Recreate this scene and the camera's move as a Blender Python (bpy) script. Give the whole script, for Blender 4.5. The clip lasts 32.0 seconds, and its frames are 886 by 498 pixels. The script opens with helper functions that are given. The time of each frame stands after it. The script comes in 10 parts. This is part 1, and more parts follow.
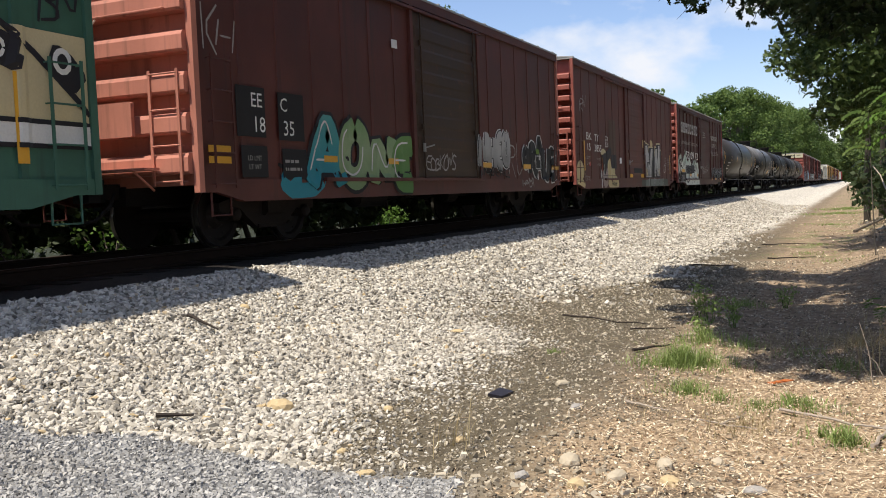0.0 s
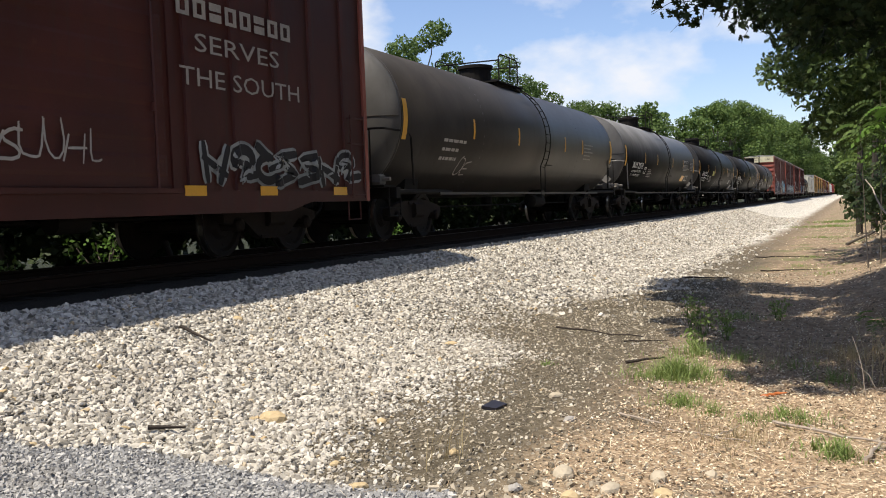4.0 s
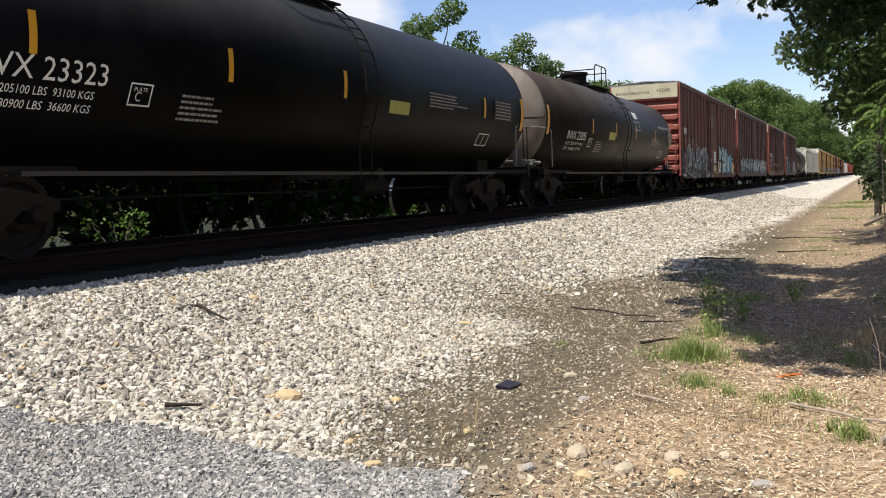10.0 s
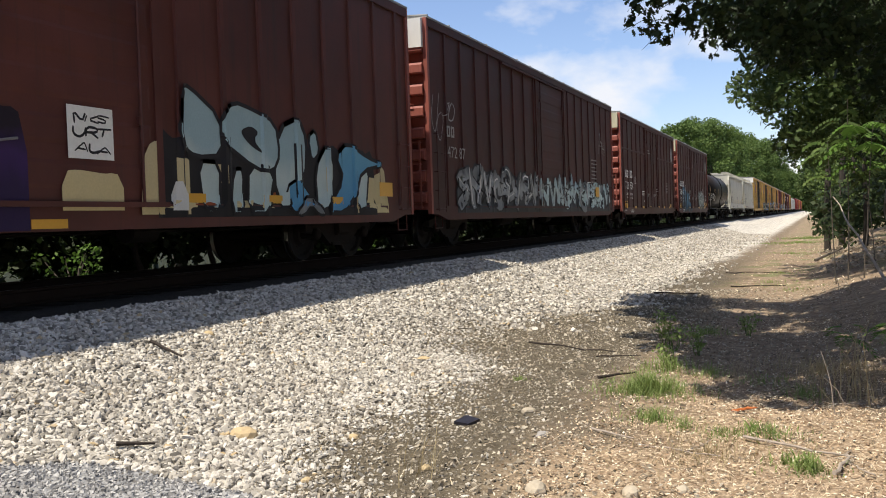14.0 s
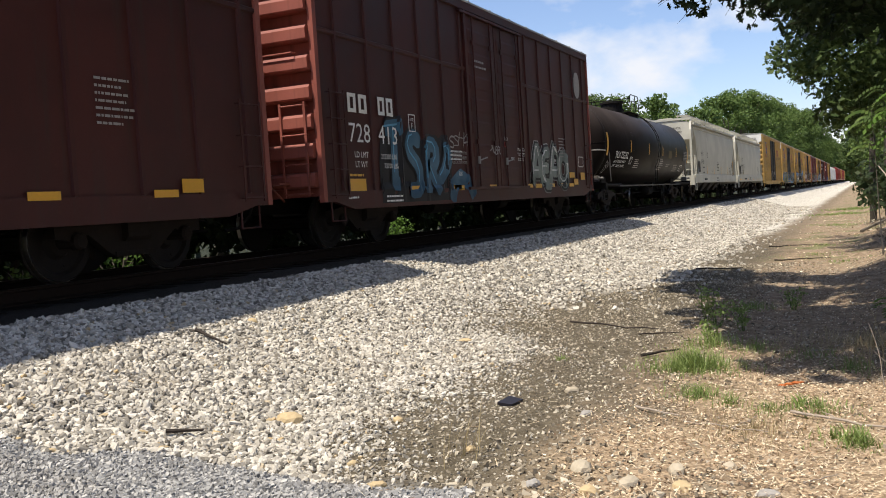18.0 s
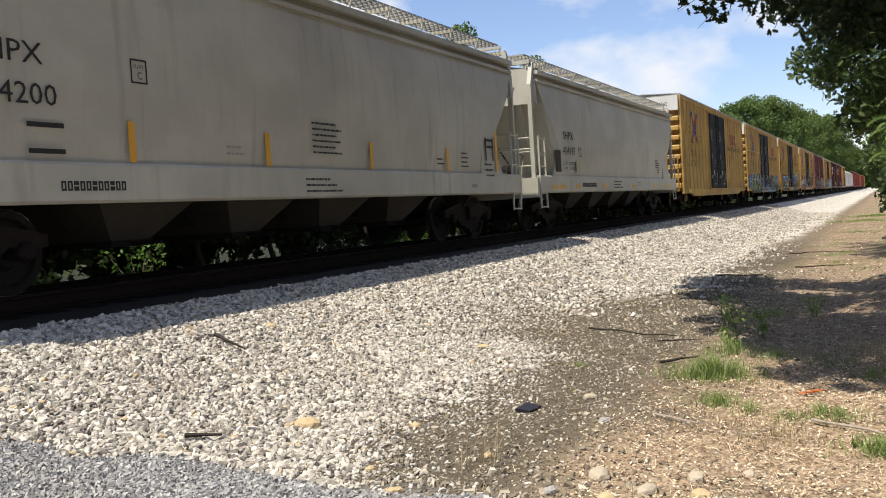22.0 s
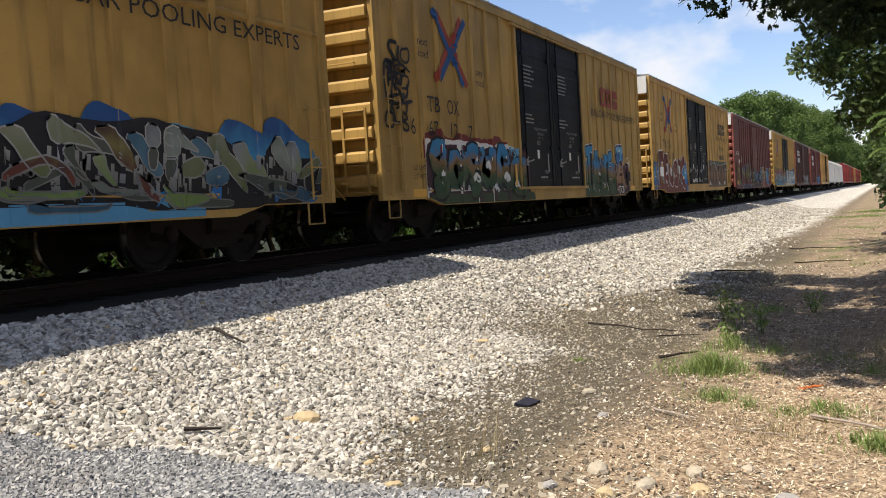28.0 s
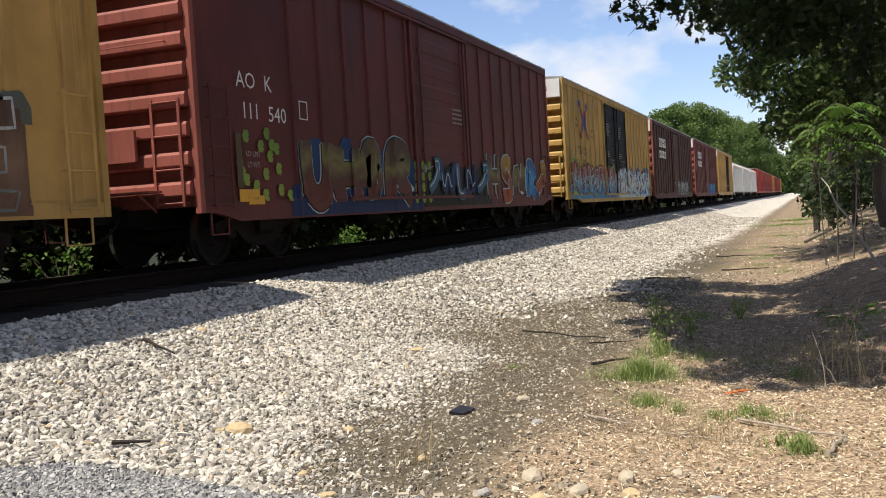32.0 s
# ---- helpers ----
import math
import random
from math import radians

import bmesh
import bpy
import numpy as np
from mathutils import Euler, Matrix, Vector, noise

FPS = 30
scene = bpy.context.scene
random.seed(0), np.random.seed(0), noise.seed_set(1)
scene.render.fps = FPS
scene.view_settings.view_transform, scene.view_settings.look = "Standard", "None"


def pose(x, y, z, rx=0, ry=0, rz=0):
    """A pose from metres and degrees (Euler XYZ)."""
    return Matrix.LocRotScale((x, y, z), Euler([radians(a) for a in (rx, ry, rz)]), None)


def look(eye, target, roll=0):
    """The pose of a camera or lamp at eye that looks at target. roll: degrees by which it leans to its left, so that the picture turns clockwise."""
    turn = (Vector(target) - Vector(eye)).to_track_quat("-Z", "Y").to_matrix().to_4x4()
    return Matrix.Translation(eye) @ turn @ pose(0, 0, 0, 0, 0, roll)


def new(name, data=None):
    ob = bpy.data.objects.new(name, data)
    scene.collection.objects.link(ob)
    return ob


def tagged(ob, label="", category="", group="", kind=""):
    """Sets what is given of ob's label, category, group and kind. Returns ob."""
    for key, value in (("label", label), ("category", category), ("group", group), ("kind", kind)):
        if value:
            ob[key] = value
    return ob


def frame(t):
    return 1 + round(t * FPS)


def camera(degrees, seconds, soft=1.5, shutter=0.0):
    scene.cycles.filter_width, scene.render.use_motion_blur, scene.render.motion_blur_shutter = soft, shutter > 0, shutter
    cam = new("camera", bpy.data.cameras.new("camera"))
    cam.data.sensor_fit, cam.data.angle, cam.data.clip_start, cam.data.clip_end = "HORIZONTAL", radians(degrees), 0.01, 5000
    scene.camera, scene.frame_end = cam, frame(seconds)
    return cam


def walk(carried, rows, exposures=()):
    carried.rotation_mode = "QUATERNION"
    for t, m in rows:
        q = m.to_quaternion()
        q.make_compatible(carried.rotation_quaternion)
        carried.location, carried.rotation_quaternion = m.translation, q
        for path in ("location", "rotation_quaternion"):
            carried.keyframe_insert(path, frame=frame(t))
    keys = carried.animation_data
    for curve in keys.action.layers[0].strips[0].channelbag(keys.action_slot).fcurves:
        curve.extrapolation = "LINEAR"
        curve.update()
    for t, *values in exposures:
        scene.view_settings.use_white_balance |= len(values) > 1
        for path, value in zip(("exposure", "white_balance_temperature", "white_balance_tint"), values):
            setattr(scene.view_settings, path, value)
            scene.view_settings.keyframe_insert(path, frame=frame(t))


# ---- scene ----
# camera: held in the hand by the trackside, turning a little
EYE = (0.0, 0.0, 0.60)
cam = camera(51.1, 32.0, soft=1.0)
TURNS = [  # seconds, tilt, lean, heading
    (0, 86.70, 2.30, 24.05), (0.5, 86.71, 2.44, 23.95), (1, 86.73, 2.41, 24.14), (1.5, 86.82, 2.37, 23.94), 
    (2, 87.11, 2.54, 23.72), (2.5, 87.43, 2.57, 23.90), (3, 87.45, 2.48, 23.89), (3.5, 87.50, 2.29, 23.75), 
    (5.5, 87.13, 1.96, 23.52), (6, 88.17, 1.99, 23.05), (6.5, 88.31, 2.06, 23.99), (7, 88.16, 2.32, 23.82), 
    (7.5, 88.16, 2.06, 23.68), (8, 88.31, 1.69, 23.62), (8.5, 88.32, 1.66, 23.81), (9, 88.16, 1.93, 24.22), 
    (9.5, 87.87, 1.94, 24.19), (10, 86.21, 2.03, 24.60), (10.5, 88.73, 0.28, 22.98), (11, 88.28, 1.12, 24.22), 
    (11.5, 87.87, 2.68, 25.38), (12, 89.30, 1.87, 22.28), (12.5, 88.28, 1.88, 21.49), (13, 88.18, 2.01, 22.63), 
    (13.5, 87.94, 2.28, 22.31), (14, 88.29, 1.92, 22.01), (14.5, 87.81, 2.33, 22.36), (16.5, 87.99, 3.21, 22.04), 
    (17, 87.12, 3.40, 24.08), (17.5, 86.71, 3.66, 25.62), (18, 87.30, 3.63, 24.35), (18.5, 87.23, 3.44, 24.99), 
    (19, 87.62, 3.51, 25.30), (19.5, 88.03, 3.55, 25.09), (20, 88.10, 3.66, 25.30), (20.5, 87.86, 3.49, 25.44), 
    (21, 87.96, 3.66, 25.94), (21.5, 87.98, 3.75, 26.42), (22, 87.73, 3.52, 25.48), (22.5, 87.55, 2.88, 25.18), 
    (23, 87.60, 3.01, 24.90), (23.5, 87.61, 3.24, 24.67), (24, 86.61, 3.58, 24.50), (24.5, 86.48, 3.61, 25.58), 
    (26.5, 87.03, 3.06, 25.79), (27, 87.36, 3.06, 25.19), (27.5, 87.21, 2.76, 25.23), (28, 87.39, 3.36, 25.46), 
    (28.5, 87.01, 3.58, 25.48), (29, 87.34, 3.39, 24.90), (29.5, 87.32, 3.27, 24.50), (30, 86.97, 3.06, 23.64), 
    (30.5, 87.00, 2.83, 24.61), (31, 87.58, 3.03, 24.57), (31.5, 87.39, 3.65, 21.64), (32, 87.68, 3.29, 21.41), 
    
]
walk(cam, [(t, pose(*EYE, a, b, c)) for t, a, b, c in TURNS], exposures=[(0, 0.37), (32, 0.37)])
# ---- world and sun ----
SUN = Vector((-0.26, -0.40, 1.0)).normalized()
world = bpy.data.worlds.new("world")
scene.world = world
world.use_nodes = True
wt = world.node_tree
for nd in list(wt.nodes):
    wt.nodes.remove(nd)


def wn(kind, **kw):
    nd = wt.nodes.new(kind)
    for k, v in kw.items():
        nd.inputs[k].default_value = v
    return nd


w_out, w_bg = wn("ShaderNodeOutputWorld"), wn("ShaderNodeBackground", Strength=0.128)
sky = wn("ShaderNodeTexSky")
sky.sky_type, sky.sun_disc = "NISHITA", False
sky.sun_elevation = math.asin(SUN.z)
sky.sun_rotation = math.atan2(SUN.x, SUN.y)
sky.air_density, sky.dust_density, sky.ozone_density = 1.0, 0.3, 3.2
# broken fair-weather clouds, mixed into the sky by its direction
w_co, w_map = wn("ShaderNodeTexCoord"), wn("ShaderNodeMapping")
w_map.inputs["Scale"].default_value = (1.0, 1.0, 1.7)
w_map.inputs["Location"].default_value = (0.35, 0.1, 0.2)
w_no = wn("ShaderNodeTexNoise", Scale=5.6, Detail=8.0, Roughness=0.52, Distortion=0.0)
w_ra = wn("ShaderNodeValToRGB")
w_ra.color_ramp.elements[0].position, w_ra.color_ramp.elements[1].position = 0.48, 0.625
w_mix = wn("ShaderNodeMix")
w_mix.data_type = "RGBA"
w_mix.inputs[7].default_value = (5.4, 5.55, 5.95, 1)
wt.links.new(w_co.outputs["Generated"], w_map.inputs["Vector"])
wt.links.new(w_map.outputs["Vector"], w_no.inputs["Vector"])
wt.links.new(w_no.outputs["Fac"], w_ra.inputs["Fac"])
wt.links.new(w_ra.outputs["Color"], w_mix.inputs[0])
w_tint = wn("ShaderNodeMix")
w_tint.data_type, w_tint.blend_type = "RGBA", "MULTIPLY"
w_tint.inputs[0].default_value = 1.0
w_tint.inputs[7].default_value = (0.97, 0.91, 0.975, 1)
wt.links.new(sky.outputs["Color"], w_tint.inputs[6])
wt.links.new(w_tint.outputs[2], w_mix.inputs[6])
wt.links.new(w_mix.outputs[2], w_bg.inputs["Color"])
wt.links.new(w_bg.outputs["Background"], w_out.inputs["Surface"])
sun_data = bpy.data.lights.new("sun", "SUN")
sun_data.energy, sun_data.angle, sun_data.color = 5.0, radians(0.53), (1.0, 0.915, 0.775)
sun = new("sun", sun_data)
sun.matrix_world = look(SUN * 60, (0, 0, 0))
# ---- materials ----
class Nodes:
    """A small builder of node materials."""

    def __init__(self, name):
        self.mat = bpy.data.materials.new(name)
        self.mat.use_nodes = True
        self.t = self.mat.node_tree
        self.b = self.t.nodes["Principled BSDF"]
        self.co = self.t.nodes.new("ShaderNodeTexCoord")

    def node(self, kind, **kw):
        nd = self.t.nodes.new(kind)
        for k, v in kw.items():
            nd.inputs[k.replace("_", " ")].default_value = v
        return nd

    def link(self, a, b):
        self.t.links.new(a, b)

    def noise(self, scale, detail=4.0, rough=0.55, stretch=(1, 1, 1), coord="Object", distort=0.0):
        mp = self.node("ShaderNodeMapping")
        mp.inputs["Scale"].default_value = stretch
        self.link(self.co.outputs[coord], mp.inputs["Vector"])
        nz = self.node("ShaderNodeTexNoise", Scale=scale, Detail=detail, Roughness=rough, Distortion=distort)
        self.link(mp.outputs["Vector"], nz.inputs["Vector"])
        return nz.outputs["Fac"]

    def cells(self, scale, feature="F1", stretch=(1, 1, 1), out="Distance", coord="Object"):
        mp = self.node("ShaderNodeMapping")
        mp.inputs["Scale"].default_value = stretch
        self.link(self.co.outputs[coord], mp.inputs["Vector"])
        v = self.node("ShaderNodeTexVoronoi", Scale=scale)
        v.feature = feature
        self.link(mp.outputs["Vector"], v.inputs["Vector"])
        return v.outputs[out]

    def ramp(self, fac, *stops):
        r = self.node("ShaderNodeValToRGB")
        while len(r.color_ramp.elements) < len(stops):
            r.color_ramp.elements.new(0.5)
        for e, (p, c) in zip(r.color_ramp.elements, stops):
            e.position, e.color = p, (*c, 1) if len(c) == 3 else c
        self.link(fac, r.inputs["Fac"])
        return r.outputs["Color"]

    def step(self, fac, lo, hi):
        m = self.node("ShaderNodeMapRange", From_Min=lo, From_Max=hi)
        m.interpolation_type = "SMOOTHSTEP"
        self.link(fac, m.inputs["Value"])
        return m.outputs["Result"]

    def math(self, op, a, b):
        m = self.t.nodes.new("ShaderNodeMath")
        m.operation = op
        for s, v in zip(m.inputs, (a, b)):
            if isinstance(v, (int, float)):
                s.default_value = v
            else:
                self.link(v, s)
        return m.outputs[0]

    def mix(self, fac, a, b, mode="MIX"):
        m = self.t.nodes.new("ShaderNodeMix")
        m.data_type, m.blend_type = "RGBA", mode
        for s, v in ((m.inputs[0], fac), (m.inputs[6], a), (m.inputs[7], b)):
            if isinstance(v, tuple):
                s.default_value = (*v, 1) if len(v) == 3 else v
            elif isinstance(v, (int, float)):
                s.default_value = v
            else:
                self.link(v, s)
        return m.outputs[2]

    def axis(self, k, coord="Object"):
        s = self.node("ShaderNodeSeparateXYZ")
        self.link(self.co.outputs[coord], s.inputs[0])
        return s.outputs[k]

    def random(self):
        return self.t.nodes.new("ShaderNodeObjectInfo").outputs["Random"]

    def island(self):
        return self.t.nodes.new("ShaderNodeNewGeometry").outputs["Random Per Island"]

    def done(self, color=None, rough=0.6, metal=0.0, bump=None, strength=0.3, dist=0.02, spec=None):
        for key, v in (("Base Color", color), ("Roughness", rough), ("Metallic", metal)):
            s = self.b.inputs[key]
            if isinstance(v, tuple):
                s.default_value = (*v, 1) if len(v) == 3 else v
            elif isinstance(v, (int, float)):
                s.default_value = v
            elif v is not None:
                self.link(v, s)
        if spec is not None:
            self.b.inputs["Specular IOR Level"].default_value = spec
        if bump is not None:
            bp = self.node("ShaderNodeBump", Strength=strength, Distance=dist)
            self.link(bump, bp.inputs["Height"])
            self.link(bp.outputs["Normal"], self.b.inputs["Normal"])
        return self.mat


def scaled(c, k):
    return tuple(min(1.0, v * k) for v in c)


def paint(name, c, rust=0.35, rough=0.55, fade=1.35, dirt=(0.035, 0.028, 0.024), spec=0.3):
    """Weathered railway paint: faded in patches, streaked downwards, rusty in spots."""
    n = Nodes(name)
    big = n.noise(0.7, 5.0)
    streak = n.noise(1.0, 5.0, 0.6, (5.0, 5.0, 0.35))
    fine = n.noise(26.0, 3.0)
    col = n.mix(n.step(big, 0.35, 0.7), scaled(c, 0.86), scaled(c, fade))
    col = n.mix(n.math("MULTIPLY", n.step(streak, 0.52, 0.78), 0.55), col, dirt)
    spots = n.math("MULTIPLY", n.step(n.noise(6.0, 6.0, 0.65), 0.66 - 0.12 * rust, 0.80 - 0.10 * rust), rust)
    col = n.mix(spots, col, (0.105, 0.042, 0.020))
    col = n.mix(n.math("MULTIPLY", fine, 0.25), col, scaled(c, 0.7))
    return n.done(col, n.math("ADD", n.math("MULTIPLY", big, 0.25), rough - 0.1), 0.0, n.noise(3.0, 4.0), 0.12, 0.02, spec)


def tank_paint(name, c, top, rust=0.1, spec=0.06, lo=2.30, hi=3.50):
    """Grimy tank paint with the sky's sheen painted in: paler grey up the barrel."""
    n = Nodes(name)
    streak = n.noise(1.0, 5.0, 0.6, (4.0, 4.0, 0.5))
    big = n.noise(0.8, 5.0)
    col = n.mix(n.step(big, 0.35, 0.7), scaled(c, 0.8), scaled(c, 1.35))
    # grows with height, for the sun and sky on the barrel's top
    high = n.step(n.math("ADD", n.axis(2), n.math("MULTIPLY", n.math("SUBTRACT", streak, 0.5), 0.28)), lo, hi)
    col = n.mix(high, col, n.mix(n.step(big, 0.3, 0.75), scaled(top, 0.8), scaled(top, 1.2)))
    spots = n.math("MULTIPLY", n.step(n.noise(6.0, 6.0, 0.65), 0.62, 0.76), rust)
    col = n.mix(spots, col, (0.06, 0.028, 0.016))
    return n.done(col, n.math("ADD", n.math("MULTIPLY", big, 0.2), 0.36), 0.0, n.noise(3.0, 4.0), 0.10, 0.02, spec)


def plain(name, c, rough=0.6, metal=0.0, scale=14.0, vary=0.25, bump=0.15, spec=None):
    n = Nodes(name)
    nz = n.noise(scale, 5.0)
    col = n.mix(nz, scaled(c, 1 - vary), scaled(c, 1 + vary))
    col = n.mix(n.math("MULTIPLY", n.noise(1.3, 3.0), 0.4), col, scaled(c, 1 - vary))
    return n.done(col, rough, metal, nz, bump, 0.01, spec)


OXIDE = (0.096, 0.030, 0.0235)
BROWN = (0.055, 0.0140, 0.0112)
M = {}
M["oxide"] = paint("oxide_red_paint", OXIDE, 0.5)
# brick also serves the ends of darker red cars, with their sunlight in it
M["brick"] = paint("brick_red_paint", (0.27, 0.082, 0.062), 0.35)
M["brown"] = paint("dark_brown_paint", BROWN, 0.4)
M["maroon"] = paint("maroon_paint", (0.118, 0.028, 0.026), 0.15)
M["yellow"] = paint("yellow_paint", (0.43, 0.268, 0.078), 0.25)
M["pale_yellow"] = paint("faded_yellow_paint", (0.49, 0.30, 0.095), 0.25)
M["door_black"] = paint("blue_black_door_paint", (0.008, 0.009, 0.013), 0.1, spec=0.15)
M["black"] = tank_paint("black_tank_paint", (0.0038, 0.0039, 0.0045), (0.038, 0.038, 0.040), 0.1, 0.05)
# the strongest painted sheen, over the barrel's upper half
M["sheen_black"] = tank_paint("sheen_black_tank_paint", (0.0068, 0.0068, 0.0075), (0.22, 0.22, 0.225), 0.1, 0.07, 1.95, 3.70)
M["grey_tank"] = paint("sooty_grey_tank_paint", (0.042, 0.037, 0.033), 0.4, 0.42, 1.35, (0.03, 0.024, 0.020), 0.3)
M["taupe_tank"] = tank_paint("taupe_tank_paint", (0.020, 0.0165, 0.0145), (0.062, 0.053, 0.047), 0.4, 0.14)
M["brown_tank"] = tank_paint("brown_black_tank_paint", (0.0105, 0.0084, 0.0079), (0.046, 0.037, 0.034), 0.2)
# head paints are paler than the barrels: the sun on them is in the colour
M["head_grey"] = paint("sunlit_grey_tank_head", (0.085, 0.083, 0.082), 0.15, 0.5)
M["head_dark"] = paint("sunlit_black_tank_head", (0.030, 0.030, 0.031), 0.15, 0.5)
M["head_taupe"] = paint("sunlit_taupe_tank_head", (0.18, 0.155, 0.135), 0.3, 0.5)
M["hopper"] = paint("pale_grey_hopper_paint", (0.50, 0.485, 0.415), 0.10, 0.55, 1.10, (0.30, 0.27, 0.21))
M["white"] = paint("chalky_white_paint", (0.74, 0.73, 0.69), 0.15, 0.6, 1.08, (0.3, 0.27, 0.22))
M["green"] = paint("dull_green_paint", (0.045, 0.12, 0.085), 0.2)
# soiled hopper paint, darkened for the shade beneath the car
M["bay"] = paint("soiled_shaded_hopper_paint", (0.055, 0.048, 0.040), 0.4, 0.8)
M["galv"] = paint("galvanised_roof", (0.34, 0.34, 0.33), 0.3)
M["red_car"] = paint("bright_red_paint", (0.36, 0.055, 0.045), 0.2)
M["under"] = plain("grimy_underframe", (0.015, 0.0135, 0.0125), 0.85, spec=0.15)
M["truck"] = plain("rusty_cast_truck", (0.021, 0.0155, 0.013), 0.8, 0.0, 9.0, 0.4, spec=0.18)
M["tread"] = plain("bright_wheel_steel", (0.55, 0.53, 0.50), 0.28, 1.0, 30.0, 0.1)
M["wheel"] = plain("dark_wheel_face", (0.021, 0.017, 0.0155), 0.75, 0.0, spec=0.18)
M["rail"] = plain("rail_steel", (0.13, 0.115, 0.105), 0.55, 0.8)
M["rail_side"] = plain("rusty_rail_side", (0.026, 0.017, 0.013), 0.95, spec=0.1)
M["letter"] = plain("white_lettering", (0.82, 0.82, 0.79), 0.7, 0.0, 20.0, 0.15, 0.0)
M["letter_black"] = plain("black_lettering", (0.02, 0.02, 0.02), 0.7, 0.0, 20.0, 0.2, 0.0)
M["letter_dim"] = plain("faded_white_lettering", (0.36, 0.34, 0.32), 0.8, 0.0, 20.0, 0.3, 0.0)
M["reflector"] = plain("yellow_reflector_tape", (0.70, 0.36, 0.02), 0.35, 0.0, 30.0, 0.1, 0.0)
M["steel"] = plain("grey_steel", (0.30, 0.29, 0.28), 0.5, 0.5)
M["patch_black"] = plain("black_stencil_panel", (0.010, 0.010, 0.011), 0.8)
M["pipe"] = plain("dusty_brake_pipe", (0.16, 0.145, 0.13), 0.7, 0.0, 20.0, 0.3)
M["dull_bar"] = plain("grimy_grey_steel", (0.035, 0.032, 0.030), 0.6, 0.0, 20.0, 0.3)


def spray(name, *cols):
    """Spray paint that runs from one colour into the next."""
    n = Nodes(name)
    nz = n.noise(1.6, 3.0, 0.5, distort=0.6)
    nz = n.math("ADD", n.math("MULTIPLY", nz, 0.5), n.math("MULTIPLY", n.step(n.axis(2), 0.7, 2.1), 0.5))
    k = len(cols)
    col = n.ramp(nz, *[(0.30 + 0.40 * i / max(1, k - 1), c) for i, c in enumerate(cols)])
    col = n.mix(n.math("MULTIPLY", n.noise(40.0, 2.0), 0.22), col, (0.05, 0.04, 0.04))
    return n.done(col, 0.55, 0.0, n.noise(9.0), 0.05, 0.01, 0.2)


# ---- mesh helpers ----
MESHES = {}


def smooth(a, b, v):
    t = min(1.0, max(0.0, (v - a) / (b - a)))
    return t * t * (3 - 2 * t)


def box(bm, x0, x1, y0, y1, z0, z1):
    v = [bm.verts.new((x, y, z)) for x in (x0, x1) for y in (y0, y1) for z in (z0, z1)]
    for a in ((0, 1, 3, 2), (4, 6, 7, 5), (0, 4, 5, 1), (2, 3, 7, 6), (0, 2, 6, 4), (1, 5, 7, 3)):
        bm.faces.new([v[i] for i in a])


def chamfer_box(bm, x0, x1, y0, y1, z0, z1, c):
    """A box along y whose four long edges are cut off."""
    ring = [(x0 + c, z0), (x1 - c, z0), (x1, z0 + c), (x1, z1 - c), (x1 - c, z1), (x0 + c, z1), (x0, z1 - c), (x0, z0 + c)]
    prism(bm, ring, y0, y1, "y")


def prism(bm, ring, a, b, axis="y"):
    """A polygon drawn out along an axis. The ring gives the two other coordinates in order."""
    def at(u, v, w):
        return {"y": (u, w, v), "x": (w, u, v), "z": (u, v, w)}[axis]
    p = [bm.verts.new(at(u, v, a)) for u, v in ring]
    q = [bm.verts.new(at(u, v, b)) for u, v in ring]
    n = len(ring)
    for i in range(n):
        bm.faces.new((p[i], p[(i + 1) % n], q[(i + 1) % n], q[i]))
    bm.faces.new(p[::-1])
    bm.faces.new(q)


def tube(bm, p, q, r, n=6):
    p, q = Vector(p), Vector(q)
    d = (q - p).normalized()
    u = d.orthogonal().normalized()
    w = d.cross(u)
    ca = [u * (math.cos(2 * math.pi * i / n) * r) + w * (math.sin(2 * math.pi * i / n) * r) for i in range(n)]
    a, b = [bm.verts.new(p + c) for c in ca], [bm.verts.new(q + c) for c in ca]
    for i in range(n):
        bm.faces.new((a[i], a[(i + 1) % n], b[(i + 1) % n], b[i]))
    bm.faces.new(a[::-1])
    bm.faces.new(b)


def rod(bm, pts, r, n=6):
    """A bent bar in one skin, through all the points."""
    pts = [Vector(p) for p in pts]
    m = len(pts) - 1
    last = u = None
    for i, c in enumerate(pts):
        d = ((pts[i] - pts[i - 1]).normalized() if i else Vector()) + ((pts[i + 1] - pts[i]).normalized() if i < m else Vector())
        d = d.normalized() if d.length > 1e-6 else (pts[i] - pts[i - 1]).normalized()
        u = d.orthogonal().normalized() if u is None else (u - d * u.dot(d))
        u = u.normalized() if u.length > 1e-6 else d.orthogonal().normalized()
        w = d.cross(u)
        ring = [bm.verts.new(c + (u * math.cos(2 * math.pi * j / n) + w * math.sin(2 * math.pi * j / n)) * r) for j in range(n)]
        if last:
            for j in range(n):
                bm.faces.new((last[j], last[(j + 1) % n], ring[(j + 1) % n], ring[j]))
        else:
            bm.faces.new(ring[::-1])
        last = ring
    bm.faces.new(last)


